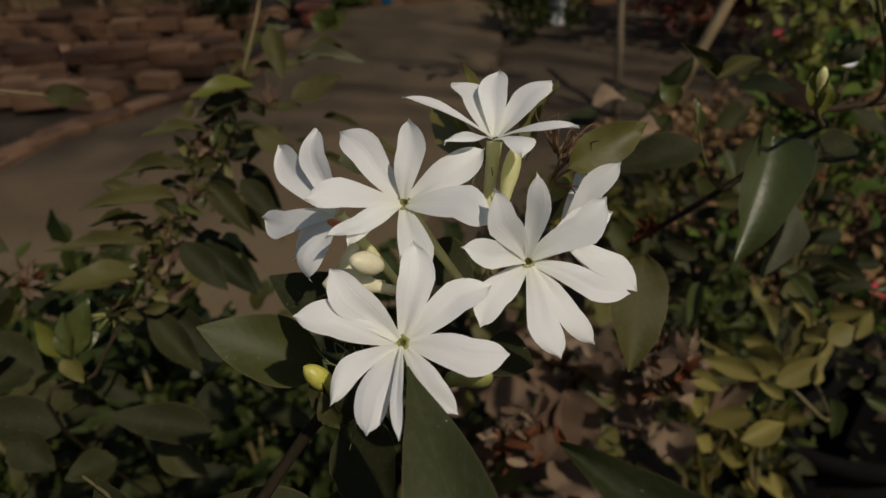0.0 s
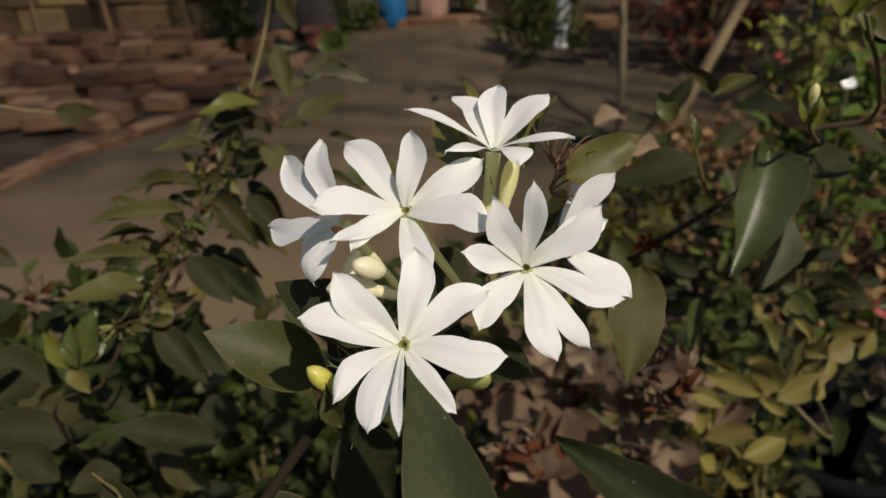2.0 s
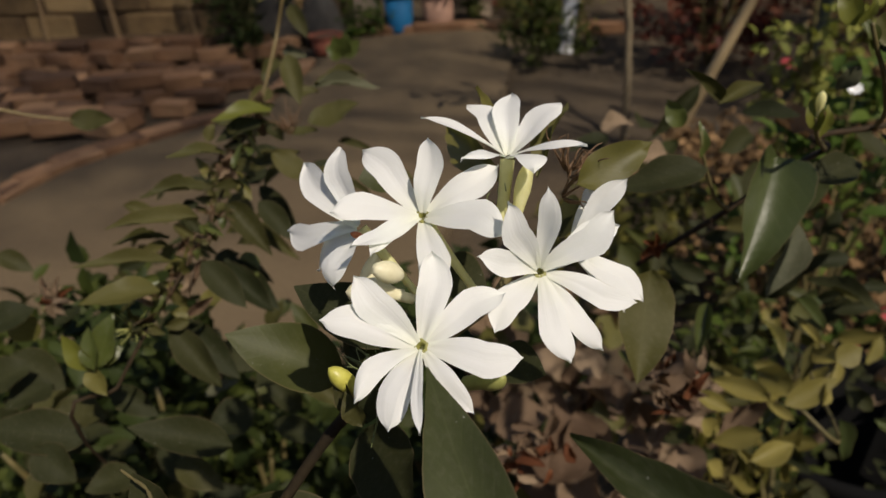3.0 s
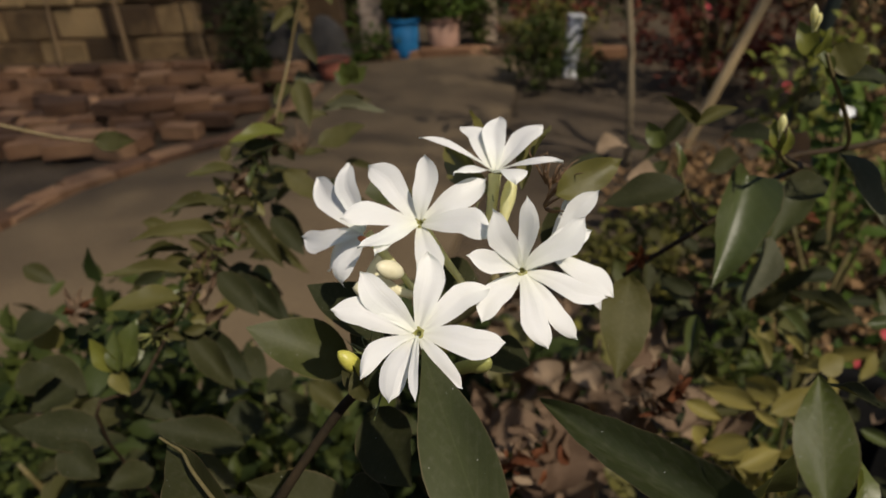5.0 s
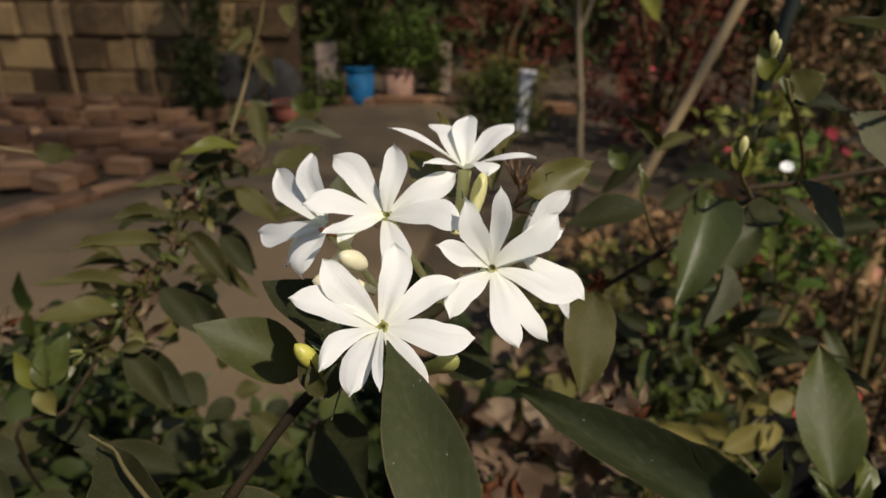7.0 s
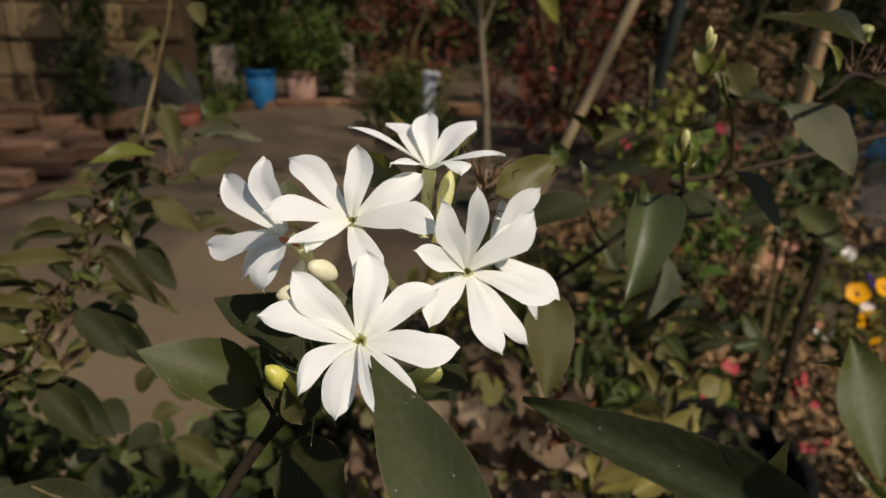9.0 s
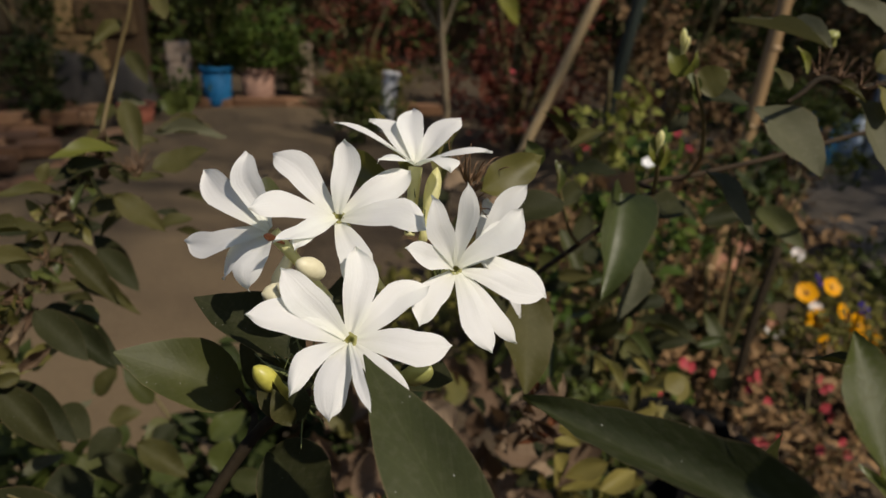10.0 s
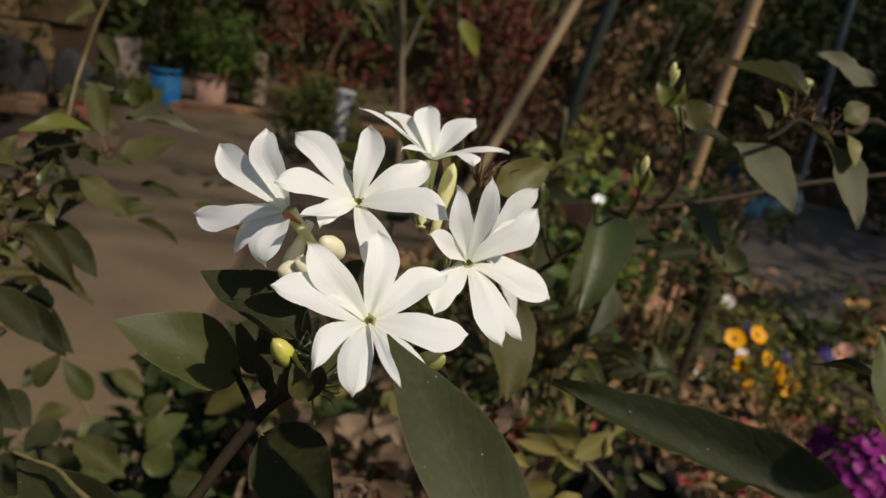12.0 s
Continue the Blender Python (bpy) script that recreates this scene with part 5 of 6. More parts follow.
bud(jr, (0.2745, 0.3272, 0.9819), (0.2724, 0.3267, 0.9881), 0.0034, BUD_GREEN, "round pale green bud", 0, 0.6)
calyx(jr, (0.2639, 0.3153, 0.9730), (-0.3, -0.4, 0.6), 9, 0.007, DRY_CALYX, 8, 0.7)
calyx(jr, (0.2698, 0.3105, 0.9723), (0.0, -0.4, 0.6), 9, 0.007, DRY_CALYX, 9, 0.7)
calyx(jr, (0.2750, 0.3056, 0.9695), (0.3, -0.4, 0.6), 9, 0.007, DRY_CALYX, 10, 0.7)
for dx, dz in ((-0.0060, -0.0075), (-0.0010, 0.0080), (0.0050, 0.0030), (-0.0065, 0.0035), (0.0015, -0.0060)):
    p = Vector((0.1614, 0.3522, 0.8724))
    leaf(jr, "rust", p, p + Vector((dx, -0.002, dz)), 0.0034, (dx * 40, -0.9, 0.3), 1, "withered orange-red blossom")
for dx, dz in ((-0.012, -0.004), (-0.004, 0.006), (0.007, 0.004), (0.014, -0.003)):
    p = Vector((0.3301, 0.5844, 0.7848))
    leaf(jr, "rust", p, p + Vector((dx, -0.004, dz)), 0.0060, (dx * 40, -0.9, 0.3), 0, "withered orange-red blossom")
leaf(jr, "dry", (0.1751, 0.3455, 0.7821), (0.1846, 0.3466, 0.8047), 0.017, (0.3, -0.9, 0.3), 2)
calyx(jr, (0.1751, 0.3468, 0.7848), (0.0, -0.5, 0.8), 12, 0.016, DRY_CALYX, 15, 0.7)
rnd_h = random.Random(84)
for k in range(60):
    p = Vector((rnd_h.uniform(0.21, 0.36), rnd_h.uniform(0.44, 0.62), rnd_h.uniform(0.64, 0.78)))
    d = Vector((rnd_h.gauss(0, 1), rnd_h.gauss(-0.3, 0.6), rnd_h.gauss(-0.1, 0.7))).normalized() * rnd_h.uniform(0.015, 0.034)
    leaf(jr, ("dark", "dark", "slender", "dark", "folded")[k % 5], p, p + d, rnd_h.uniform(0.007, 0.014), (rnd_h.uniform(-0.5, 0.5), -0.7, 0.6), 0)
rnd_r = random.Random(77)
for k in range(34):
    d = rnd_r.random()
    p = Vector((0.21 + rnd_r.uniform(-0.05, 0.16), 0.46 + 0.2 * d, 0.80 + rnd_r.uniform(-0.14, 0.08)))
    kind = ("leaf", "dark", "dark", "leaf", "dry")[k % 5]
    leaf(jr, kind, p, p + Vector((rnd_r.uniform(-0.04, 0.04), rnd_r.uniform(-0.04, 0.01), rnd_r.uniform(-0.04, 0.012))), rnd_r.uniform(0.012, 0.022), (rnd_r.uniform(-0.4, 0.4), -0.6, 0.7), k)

# ---- leafy shrub beside the path ----
jl = thing("leafy_shrub", (-0.20, 0.52, 0.0), "leafy shrub with a thin pale stem and drooping leaves", "shrub")
branch("stem", [(-0.20, 0.52, -0.04), (-0.19, 0.50, 0.4), (-0.1055, 0.3062, 0.7887), (-0.0865, 0.3149, 0.8173), (-0.0749, 0.3302, 0.8370), (-0.0653, 0.3591, 0.8531), (-0.0618, 0.3850, 0.8636), (-0.0565, 0.4123, 0.8794), (-0.0526, 0.4368, 0.8948), (-0.0495, 0.4577, 0.9042)], 0.0009, 0.0009, TWIG_BROWN, jl)
branch("stem", [(-0.0495, 0.4577, 0.9042), (-0.0631, 0.5132, 0.9041), (-0.0707, 0.5559, 0.9122), (-0.0702, 0.5749, 0.9258), (-0.0629, 0.5754, 0.9474), (-0.0548, 0.5752, 0.9682), (-0.0493, 0.5735, 0.9918)], 0.0013, 0.0011, SHOOT, jl, "thin pale shoot")
leaf(jl, "lime", (-0.0325, 0.4366, 0.9125), (-0.0554, 0.4108, 0.9174), 0.0114, (0, -0.55, 0.85), 0, "yellow-green leaf lit by the sun")
leaf(jl, "dark", (-0.0389, 0.4346, 0.9064), (-0.0581, 0.4147, 0.9042), 0.0122, (0, -0.55, 0.85), 0)
leaf(jl, "dark", (-0.0406, 0.4441, 0.9029), (-0.0310, 0.4441, 0.8922), 0.0091, (0, -0.55, 0.85), 1)
leaf(jl, "dull", (-0.0573, 0.4229, 0.8934), (-0.0786, 0.3981, 0.9025), 0.0088, (0, -0.55, 0.85), 0)
leaf(jl, "dull", (-0.0567, 0.3961, 0.8831), (-0.0792, 0.3712, 0.8958), 0.0096, (0, -0.55, 0.85), 1)
leaf(jl, "slender", (-0.0554, 0.3708, 0.8782), (-0.0837, 0.3416, 0.8914), 0.0110, (0, -0.55, 0.85), 0)
leaf(jl, "dull", (-0.0624, 0.3491, 0.8670), (-0.0895, 0.3203, 0.8829), 0.0080, (0, -0.55, 0.85), 0)
leaf(jl, "olive", (-0.0621, 0.3330, 0.8606), (-0.0821, 0.3062, 0.8722), 0.0138, (0, -0.55, 0.85), 0)
leaf(jl, "dull", (-0.0773, 0.3769, 0.8641), (-0.0903, 0.3561, 0.8767), 0.0064, (0, -0.55, 0.85), 1)
leaf(jl, "slender", (-0.0522, 0.4000, 0.8734), (-0.0283, 0.3869, 0.8489), 0.0137, (0.1, -0.6, 0.8), 0)
leaf(jl, "dull", (-0.0415, 0.4486, 0.8835), (-0.0151, 0.4391, 0.8641), 0.0142, (0.1, -0.6, 0.8), 2)
leaf(jl, "dark", (-0.0567, 0.3658, 0.8570), (-0.0333, 0.3538, 0.8375), 0.0143, (0.1, -0.6, 0.8), 0)
leaf(jl, "dark", (-0.0634, 0.3347, 0.8389), (-0.0387, 0.3191, 0.8161), 0.0144, (0.1, -0.6, 0.8), 1)
leaf(jl, "fresh", (-0.0542, 0.4114, 0.8362), (-0.0449, 0.3966, 0.8238), 0.0125, (0.1, -0.6, 0.8), 2)
leaf(jl, "dull", (-0.0610, 0.4583, 0.8689), (-0.0360, 0.4603, 0.8794), 0.0126, (0.1, -0.6, 0.8), 0)
leaf(jl, "dusty", (-0.0407, 0.5403, 0.8962), (0.0062, 0.5423, 0.8990), 0.0109, (0.1, -0.6, 0.8), 1)
leaf(jl, "dull", (-0.0684, 0.4528, 0.8356), (-0.0415, 0.4440, 0.8194), 0.0114, (0.1, -0.6, 0.8), 1)
leaf(jl, "olive", (-0.0568, 0.4195, 0.8835), (-0.0433, 0.4092, 0.8719), 0.0088, (0.1, -0.6, 0.8), 1)
leaf(jl, "lime", (-0.0857, 0.3039, 0.8367), (-0.0955, 0.3032, 0.8549), 0.0106, (0, -0.95, 0.4), 0)
leaf(jl, "fresh", (-0.0840, 0.3035, 0.8383), (-0.0766, 0.3170, 0.8587), 0.0123, (0, -0.95, 0.4), 2)
leaf(jl, "fresh", (-0.0837, 0.3013, 0.8389), (-0.0848, 0.3074, 0.8573), 0.0087, (0, -0.95, 0.4), 0)
leaf(jl, "fresh", (-0.0869, 0.3087, 0.8384), (-0.0764, 0.3131, 0.8419), 0.0089, (0, -0.95, 0.4), 1)
leaf(jl, "olive", (-0.0891, 0.3060, 0.8370), (-0.0806, 0.2987, 0.8266), 0.0101, (0, -0.95, 0.4), 0)
calyx(jl, (-0.0770, 0.3282, 0.8422), (0.1, -0.8, 0.6), 12, 0.011, BUD_GREEN, 31, 0.9)
calyx(jl, (-0.0292, 0.4466, 0.8977), (0.1, -0.3, 1), 14, 0.014, DRY_CALYX, 11, 0.5)
calyx(jl, (-0.0277, 0.4482, 0.8944), (-0.2, -0.3, 1), 10, 0.012, DRY_CALYX, 12, 0.6)
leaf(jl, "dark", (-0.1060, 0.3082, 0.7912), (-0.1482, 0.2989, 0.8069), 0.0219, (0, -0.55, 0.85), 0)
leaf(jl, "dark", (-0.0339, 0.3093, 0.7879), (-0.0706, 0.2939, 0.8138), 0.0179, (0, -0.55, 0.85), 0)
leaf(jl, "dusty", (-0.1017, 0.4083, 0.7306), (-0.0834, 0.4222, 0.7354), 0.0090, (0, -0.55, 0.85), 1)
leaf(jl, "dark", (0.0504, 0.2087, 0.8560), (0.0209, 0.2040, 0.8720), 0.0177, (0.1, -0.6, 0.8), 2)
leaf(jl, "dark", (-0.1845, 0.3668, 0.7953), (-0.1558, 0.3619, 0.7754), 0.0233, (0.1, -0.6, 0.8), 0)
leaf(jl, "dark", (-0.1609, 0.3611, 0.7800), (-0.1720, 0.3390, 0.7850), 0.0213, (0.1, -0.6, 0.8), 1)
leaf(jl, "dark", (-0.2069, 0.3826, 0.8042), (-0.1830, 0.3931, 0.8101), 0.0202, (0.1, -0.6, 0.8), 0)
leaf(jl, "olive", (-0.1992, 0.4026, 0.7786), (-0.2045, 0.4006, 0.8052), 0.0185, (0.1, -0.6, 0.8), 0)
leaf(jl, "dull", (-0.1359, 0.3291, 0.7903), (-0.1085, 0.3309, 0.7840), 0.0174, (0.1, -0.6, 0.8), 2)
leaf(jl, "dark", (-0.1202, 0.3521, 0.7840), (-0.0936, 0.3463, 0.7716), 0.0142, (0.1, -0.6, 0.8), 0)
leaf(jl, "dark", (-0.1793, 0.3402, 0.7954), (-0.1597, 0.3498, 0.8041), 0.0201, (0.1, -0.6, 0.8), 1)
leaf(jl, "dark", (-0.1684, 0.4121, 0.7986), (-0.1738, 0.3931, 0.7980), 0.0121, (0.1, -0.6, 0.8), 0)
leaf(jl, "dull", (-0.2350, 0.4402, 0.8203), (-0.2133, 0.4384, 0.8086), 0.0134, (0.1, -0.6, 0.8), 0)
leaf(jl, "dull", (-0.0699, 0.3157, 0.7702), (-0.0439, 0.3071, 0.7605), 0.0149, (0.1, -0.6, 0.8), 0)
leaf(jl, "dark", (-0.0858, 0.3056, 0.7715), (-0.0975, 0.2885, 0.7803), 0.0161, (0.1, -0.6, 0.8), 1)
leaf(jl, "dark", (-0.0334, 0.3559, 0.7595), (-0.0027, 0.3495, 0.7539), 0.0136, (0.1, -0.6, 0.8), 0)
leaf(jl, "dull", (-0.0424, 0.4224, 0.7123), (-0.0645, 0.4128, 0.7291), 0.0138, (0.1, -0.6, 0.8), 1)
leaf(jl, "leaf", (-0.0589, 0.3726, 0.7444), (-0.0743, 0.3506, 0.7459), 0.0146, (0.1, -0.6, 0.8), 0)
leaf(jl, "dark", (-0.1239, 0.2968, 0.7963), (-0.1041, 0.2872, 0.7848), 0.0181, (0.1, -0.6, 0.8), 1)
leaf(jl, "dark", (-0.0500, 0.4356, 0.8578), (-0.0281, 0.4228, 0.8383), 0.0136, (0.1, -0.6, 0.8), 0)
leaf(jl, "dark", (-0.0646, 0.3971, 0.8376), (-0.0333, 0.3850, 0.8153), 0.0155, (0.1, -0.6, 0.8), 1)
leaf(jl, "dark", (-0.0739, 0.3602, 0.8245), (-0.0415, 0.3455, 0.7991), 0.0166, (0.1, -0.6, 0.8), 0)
leaf(jl, "olive", (-0.0817, 0.3983, 0.8097), (-0.0632, 0.3991, 0.8178), 0.0136, (0.1, -0.6, 0.8), 2)
leaf(jl, "dull", (-0.0957, 0.3991, 0.8235), (-0.0804, 0.4007, 0.8351), 0.0102, (0.1, -0.6, 0.8), 0)
leaf(jl, "leaf", (-0.0566, 0.5413, 0.6690), (-0.0698, 0.5220, 0.6657), 0.0146, (0.1, -0.6, 0.8), 0)
leaf(jl, "fresh", (-0.0721, 0.5271, 0.6232), (-0.0371, 0.5349, 0.6365), 0.0221, (0.1, -0.6, 0.8), 0)
leaf(jl, "leaf", (-0.1136, 0.5138, 0.6597), (-0.0912, 0.5003, 0.6481), 0.0195, (0.1, -0.6, 0.8), 2)
leaf(jl, "leaf", (-0.0454, 0.6297, 0.6130), (-0.0236, 0.6326, 0.6286), 0.0193, (0.1, -0.6, 0.8), 0)
leaf(jl, "dull", (-0.1257, 0.6104, 0.6200), (-0.1007, 0.6128, 0.6288), 0.0193, (0.1, -0.6, 0.8), 1)
leaf(jl, "dusty", (-0.0996, 0.4428, 0.7338), (-0.0764, 0.4521, 0.7510), 0.0097, (0.1, -0.6, 0.8), 1)
leaf(jl, "dull", (-0.0814, 0.6878, 0.6218), (-0.0527, 0.6712, 0.6041), 0.0183, (0.1, -0.6, 0.8), 0)
leaf(jl, "leaf", (-0.1224, 0.6362, 0.6570), (-0.1366, 0.6133, 0.6490), 0.0170, (0.1, -0.6, 0.8), 0)
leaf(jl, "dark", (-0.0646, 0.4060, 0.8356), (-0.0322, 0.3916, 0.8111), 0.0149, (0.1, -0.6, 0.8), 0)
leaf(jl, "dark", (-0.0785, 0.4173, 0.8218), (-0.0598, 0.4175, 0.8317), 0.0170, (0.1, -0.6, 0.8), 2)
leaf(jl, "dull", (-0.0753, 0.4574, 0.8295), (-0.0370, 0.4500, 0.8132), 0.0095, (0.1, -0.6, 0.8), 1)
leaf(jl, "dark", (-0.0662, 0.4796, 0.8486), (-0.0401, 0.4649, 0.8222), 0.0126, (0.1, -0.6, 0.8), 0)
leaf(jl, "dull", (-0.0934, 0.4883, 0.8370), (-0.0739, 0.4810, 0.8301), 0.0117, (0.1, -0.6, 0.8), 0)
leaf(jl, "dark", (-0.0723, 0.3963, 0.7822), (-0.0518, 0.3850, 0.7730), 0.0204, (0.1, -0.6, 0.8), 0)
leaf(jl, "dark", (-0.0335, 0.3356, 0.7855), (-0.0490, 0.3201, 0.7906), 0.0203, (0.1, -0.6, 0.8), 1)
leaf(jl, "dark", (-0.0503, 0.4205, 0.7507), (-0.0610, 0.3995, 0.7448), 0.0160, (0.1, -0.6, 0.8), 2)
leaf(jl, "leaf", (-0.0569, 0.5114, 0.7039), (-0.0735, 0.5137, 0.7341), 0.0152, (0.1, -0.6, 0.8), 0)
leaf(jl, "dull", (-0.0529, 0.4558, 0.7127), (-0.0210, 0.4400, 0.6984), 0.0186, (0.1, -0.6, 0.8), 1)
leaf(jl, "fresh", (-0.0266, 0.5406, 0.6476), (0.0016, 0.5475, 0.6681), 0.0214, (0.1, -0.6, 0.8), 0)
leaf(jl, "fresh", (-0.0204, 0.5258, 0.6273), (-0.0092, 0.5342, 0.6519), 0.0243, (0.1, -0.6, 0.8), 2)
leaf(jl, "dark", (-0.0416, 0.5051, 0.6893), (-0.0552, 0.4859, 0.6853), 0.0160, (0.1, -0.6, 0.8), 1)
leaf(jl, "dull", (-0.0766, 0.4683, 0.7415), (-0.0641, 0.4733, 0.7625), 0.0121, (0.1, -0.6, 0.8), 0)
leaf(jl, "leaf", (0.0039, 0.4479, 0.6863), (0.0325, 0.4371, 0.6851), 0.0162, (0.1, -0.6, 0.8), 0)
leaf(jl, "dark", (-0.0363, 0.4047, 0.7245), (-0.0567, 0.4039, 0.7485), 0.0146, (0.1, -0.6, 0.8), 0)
leaf(jl, "dull", (-0.0635, 0.5926, 0.9426), (-0.0483, 0.5730, 0.9238), 0.0115, (0.2, -0.9, 0.35), 0)
leaf(jl, "dull", (-0.0626, 0.5673, 0.9132), (-0.0515, 0.5425, 0.8837), 0.0153, (0.2, -0.9, 0.35), 0)
leaf(jl, "dull", (-0.0658, 0.5940, 0.9616), (-0.0764, 0.5690, 0.9520), 0.0106, (0.2, -0.9, 0.35), 1)
leaf(jl, "dull", (-0.0424, 0.6013, 0.9794), (-0.0338, 0.5818, 0.9659), 0.0124, (0.2, -0.9, 0.35), 0)
leaf(jl, "dusty", (-0.0750, 0.5947, 0.9092), (-0.0555, 0.5791, 0.9094), 0.0090, (0.2, -0.9, 0.35), 1)
leaf(jl, "dull", (-0.0727, 0.5737, 0.9073), (-0.0764, 0.5502, 0.9025), 0.0121, (0.2, -0.9, 0.35), 1)
leaf(jl, "dull", (-0.0659, 0.5309, 0.8974), (-0.0733, 0.5064, 0.8956), 0.0120, (0.2, -0.9, 0.35), 0)
leaf(jl, "fresh", (-0.0656, 0.7363, 0.8694), (-0.0693, 0.7291, 0.8906), 0.0170, (0, -0.9, 0.5), 0)
leaf(jl, "fresh", (-0.0651, 0.7364, 0.8694), (-0.0567, 0.7321, 0.8922), 0.0170, (0, -0.9, 0.5), 2)
leaf(jl, "fresh", (-0.0631, 0.7368, 0.8693), (-0.0464, 0.7330, 0.8858), 0.0159, (0, -0.9, 0.5), 0)
leaf(jl, "fresh", (-0.0661, 0.7360, 0.8684), (-0.0757, 0.7260, 0.8820), 0.0136, (0, -0.9, 0.5), 1)
leaf(jl, "dull", (-0.0317, 0.4945, 0.8847), (0.0007, 0.5040, 0.8926), 0.0188, (0, -0.55, 0.85), 2)
leaf(jl, "dull", (-0.0373, 0.5390, 0.8972), (-0.0068, 0.5675, 0.9023), 0.0092, (0, -0.55, 0.85), 1)
branch("stem", [(-0.2519, 0.4746, 0.9124), (-0.2164, 0.4860, 0.8978), (-0.1915, 0.4953, 0.8903)], 0.0013, 0.0009, SHOOT, jl)
leaf(jl, "dull", (-0.1929, 0.4945, 0.8909), (-0.1647, 0.4996, 0.8882), 0.0150, (0.1, -0.8, 0.5), 2)
tuft = Vector((-0.1783, 0.4092, 0.8065))
for k in range(16):
    d = Vector((math.cos(k * 2.4), -0.3, 0.3 + math.sin(k * 2.4))).normalized() * (0.007 + 0.0006 * k)
    leaf(jl, "dry" if k % 4 else "rust", tuft, tuft + d, 0.0042, (0.3 * d.x, -0.9, 0.3), k)
stalk = bend([(-0.0749, 0.3302, 0.8370), (-0.0653, 0.3591, 0.8531), (-0.0618, 0.3850, 0.8636), (-0.0565, 0.4123, 0.8794), (-0.0526, 0.4368, 0.8948), (-0.0495, 0.4577, 0.9042)], 8)
rnd_s = random.Random(83)
for k in range(110):
    p = stalk[rnd_s.randrange(len(stalk))] + Vector((rnd_s.gauss(0, 0.006), rnd_s.gauss(0, 0.008), rnd_s.gauss(0, 0.006)))
    d = Vector((rnd_s.gauss(0, 1), rnd_s.gauss(-0.4, 0.6), rnd_s.gauss(0.2, 0.8))).normalized() * rnd_s.uniform(0.006, 0.018)
    leaf(jl, ("slender", "dull", "olive", "dark", "dry", "fresh")[k % 6], p, p + d, rnd_s.uniform(0.003, 0.007), (rnd_s.uniform(-0.5, 0.5), -0.8, 0.5), k)
for k in range(5, len(stalk), 7):
    calyx(jl, stalk[k], (rnd_s.uniform(-0.6, 0.6), -0.4, 0.6), 8, 0.011, DRY_CALYX, k, 0.7)
# mostly the darkened leaf kind, its colour standing in for shade low down
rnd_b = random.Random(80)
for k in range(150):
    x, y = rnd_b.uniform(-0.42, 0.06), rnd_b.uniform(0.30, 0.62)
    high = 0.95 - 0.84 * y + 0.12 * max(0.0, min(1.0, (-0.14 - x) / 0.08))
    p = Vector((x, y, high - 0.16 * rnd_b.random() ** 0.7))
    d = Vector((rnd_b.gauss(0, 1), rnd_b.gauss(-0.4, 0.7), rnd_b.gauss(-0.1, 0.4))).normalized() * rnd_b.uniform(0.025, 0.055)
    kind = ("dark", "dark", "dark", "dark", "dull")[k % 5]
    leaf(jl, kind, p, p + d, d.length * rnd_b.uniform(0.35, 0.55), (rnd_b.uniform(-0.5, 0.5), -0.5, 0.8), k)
rnd_m = random.Random(81)
for k in range(34):
    h = rnd_m.random()
    p = Vector((-0.20 + 0.18 * h + rnd_m.uniform(-0.05, 0.05), 0.46 + rnd_m.uniform(0.0, 0.14), 0.765 + 0.12 * h + rnd_m.uniform(-0.03, 0.02)))
    q = rnd_m.choice((-1, 1))
    leaf(jl, ("slender", "dark", "dull")[k % 3], p, p + Vector((q * rnd_m.uniform(0.015, 0.035), rnd_m.uniform(-0.02, 0.02), rnd_m.uniform(-0.02, 0.008))), rnd_m.uniform(0.007, 0.012), (rnd_m.uniform(-0.3, 0.3), -0.5, 0.8), k)

# ---- dry and yellowing plants under the flowers ----
dry = thing("withered_plant", (0.20, 0.75, 0.0), "withered plant with curled dry brown leaves", "plant")
branch("stem", [(0.20, 0.75, -0.03), (0.20, 0.72, 0.3), (0.17, 0.66, 0.52)], 0.005, 0.002, TWIG, dry)
rnd_d = random.Random(79)
for k in range(150):
    p = Vector((rnd_d.uniform(0.03, 0.27), rnd_d.uniform(0.52, 0.85), rnd_d.uniform(0.18, 0.58)))
    leaf(dry, "dry" if k % 6 else "olive", p, p + Vector((rnd_d.uniform(-0.06, 0.06), rnd_d.uniform(-0.05, 0.04), rnd_d.uniform(-0.06, 0.03))), rnd_d.uniform(0.02, 0.042), (rnd_d.uniform(-0.6, 0.6), -0.6, 0.7), k)
for at, r in (((0.1732, 0.3474, 0.8013), 0.017), ((0.1065, 0.3499, 0.7477), 0.018)):
    for k in range(22):
        p = Vector(at) + Vector((rnd_d.gauss(0, 0.4), rnd_d.gauss(0, 0.3), rnd_d.gauss(0, 0.35))) * r
        d = Vector((rnd_d.gauss(0, 1), rnd_d.gauss(-0.5, 0.5), rnd_d.gauss(0.2, 0.8))).normalized() * r * rnd_d.uniform(0.4, 0.9)
        leaf(dry, "rust" if k % 3 == 0 else "dry", p, p + d, d.length * 0.4, (rnd_d.uniform(-0.5, 0.5), -0.9, 0.3), k)
leaf(dry, "dry", (0.1668, 0.3433, 0.8025), (0.1787, 0.3459, 0.8220), 0.016, (0.1, -0.9, 0.4), 1, "dry pinkish-brown curled leaf")
yel = thing("yellowing_plant", (0.45, 0.80, 0.0), "plant with narrow yellow-green leaves", "plant")
branch("stem", [(0.45, 0.80, -0.03), (0.44, 0.78, 0.3), (0.42, 0.74, 0.52)], 0.004, 0.002, TWIG_GREEN, yel)
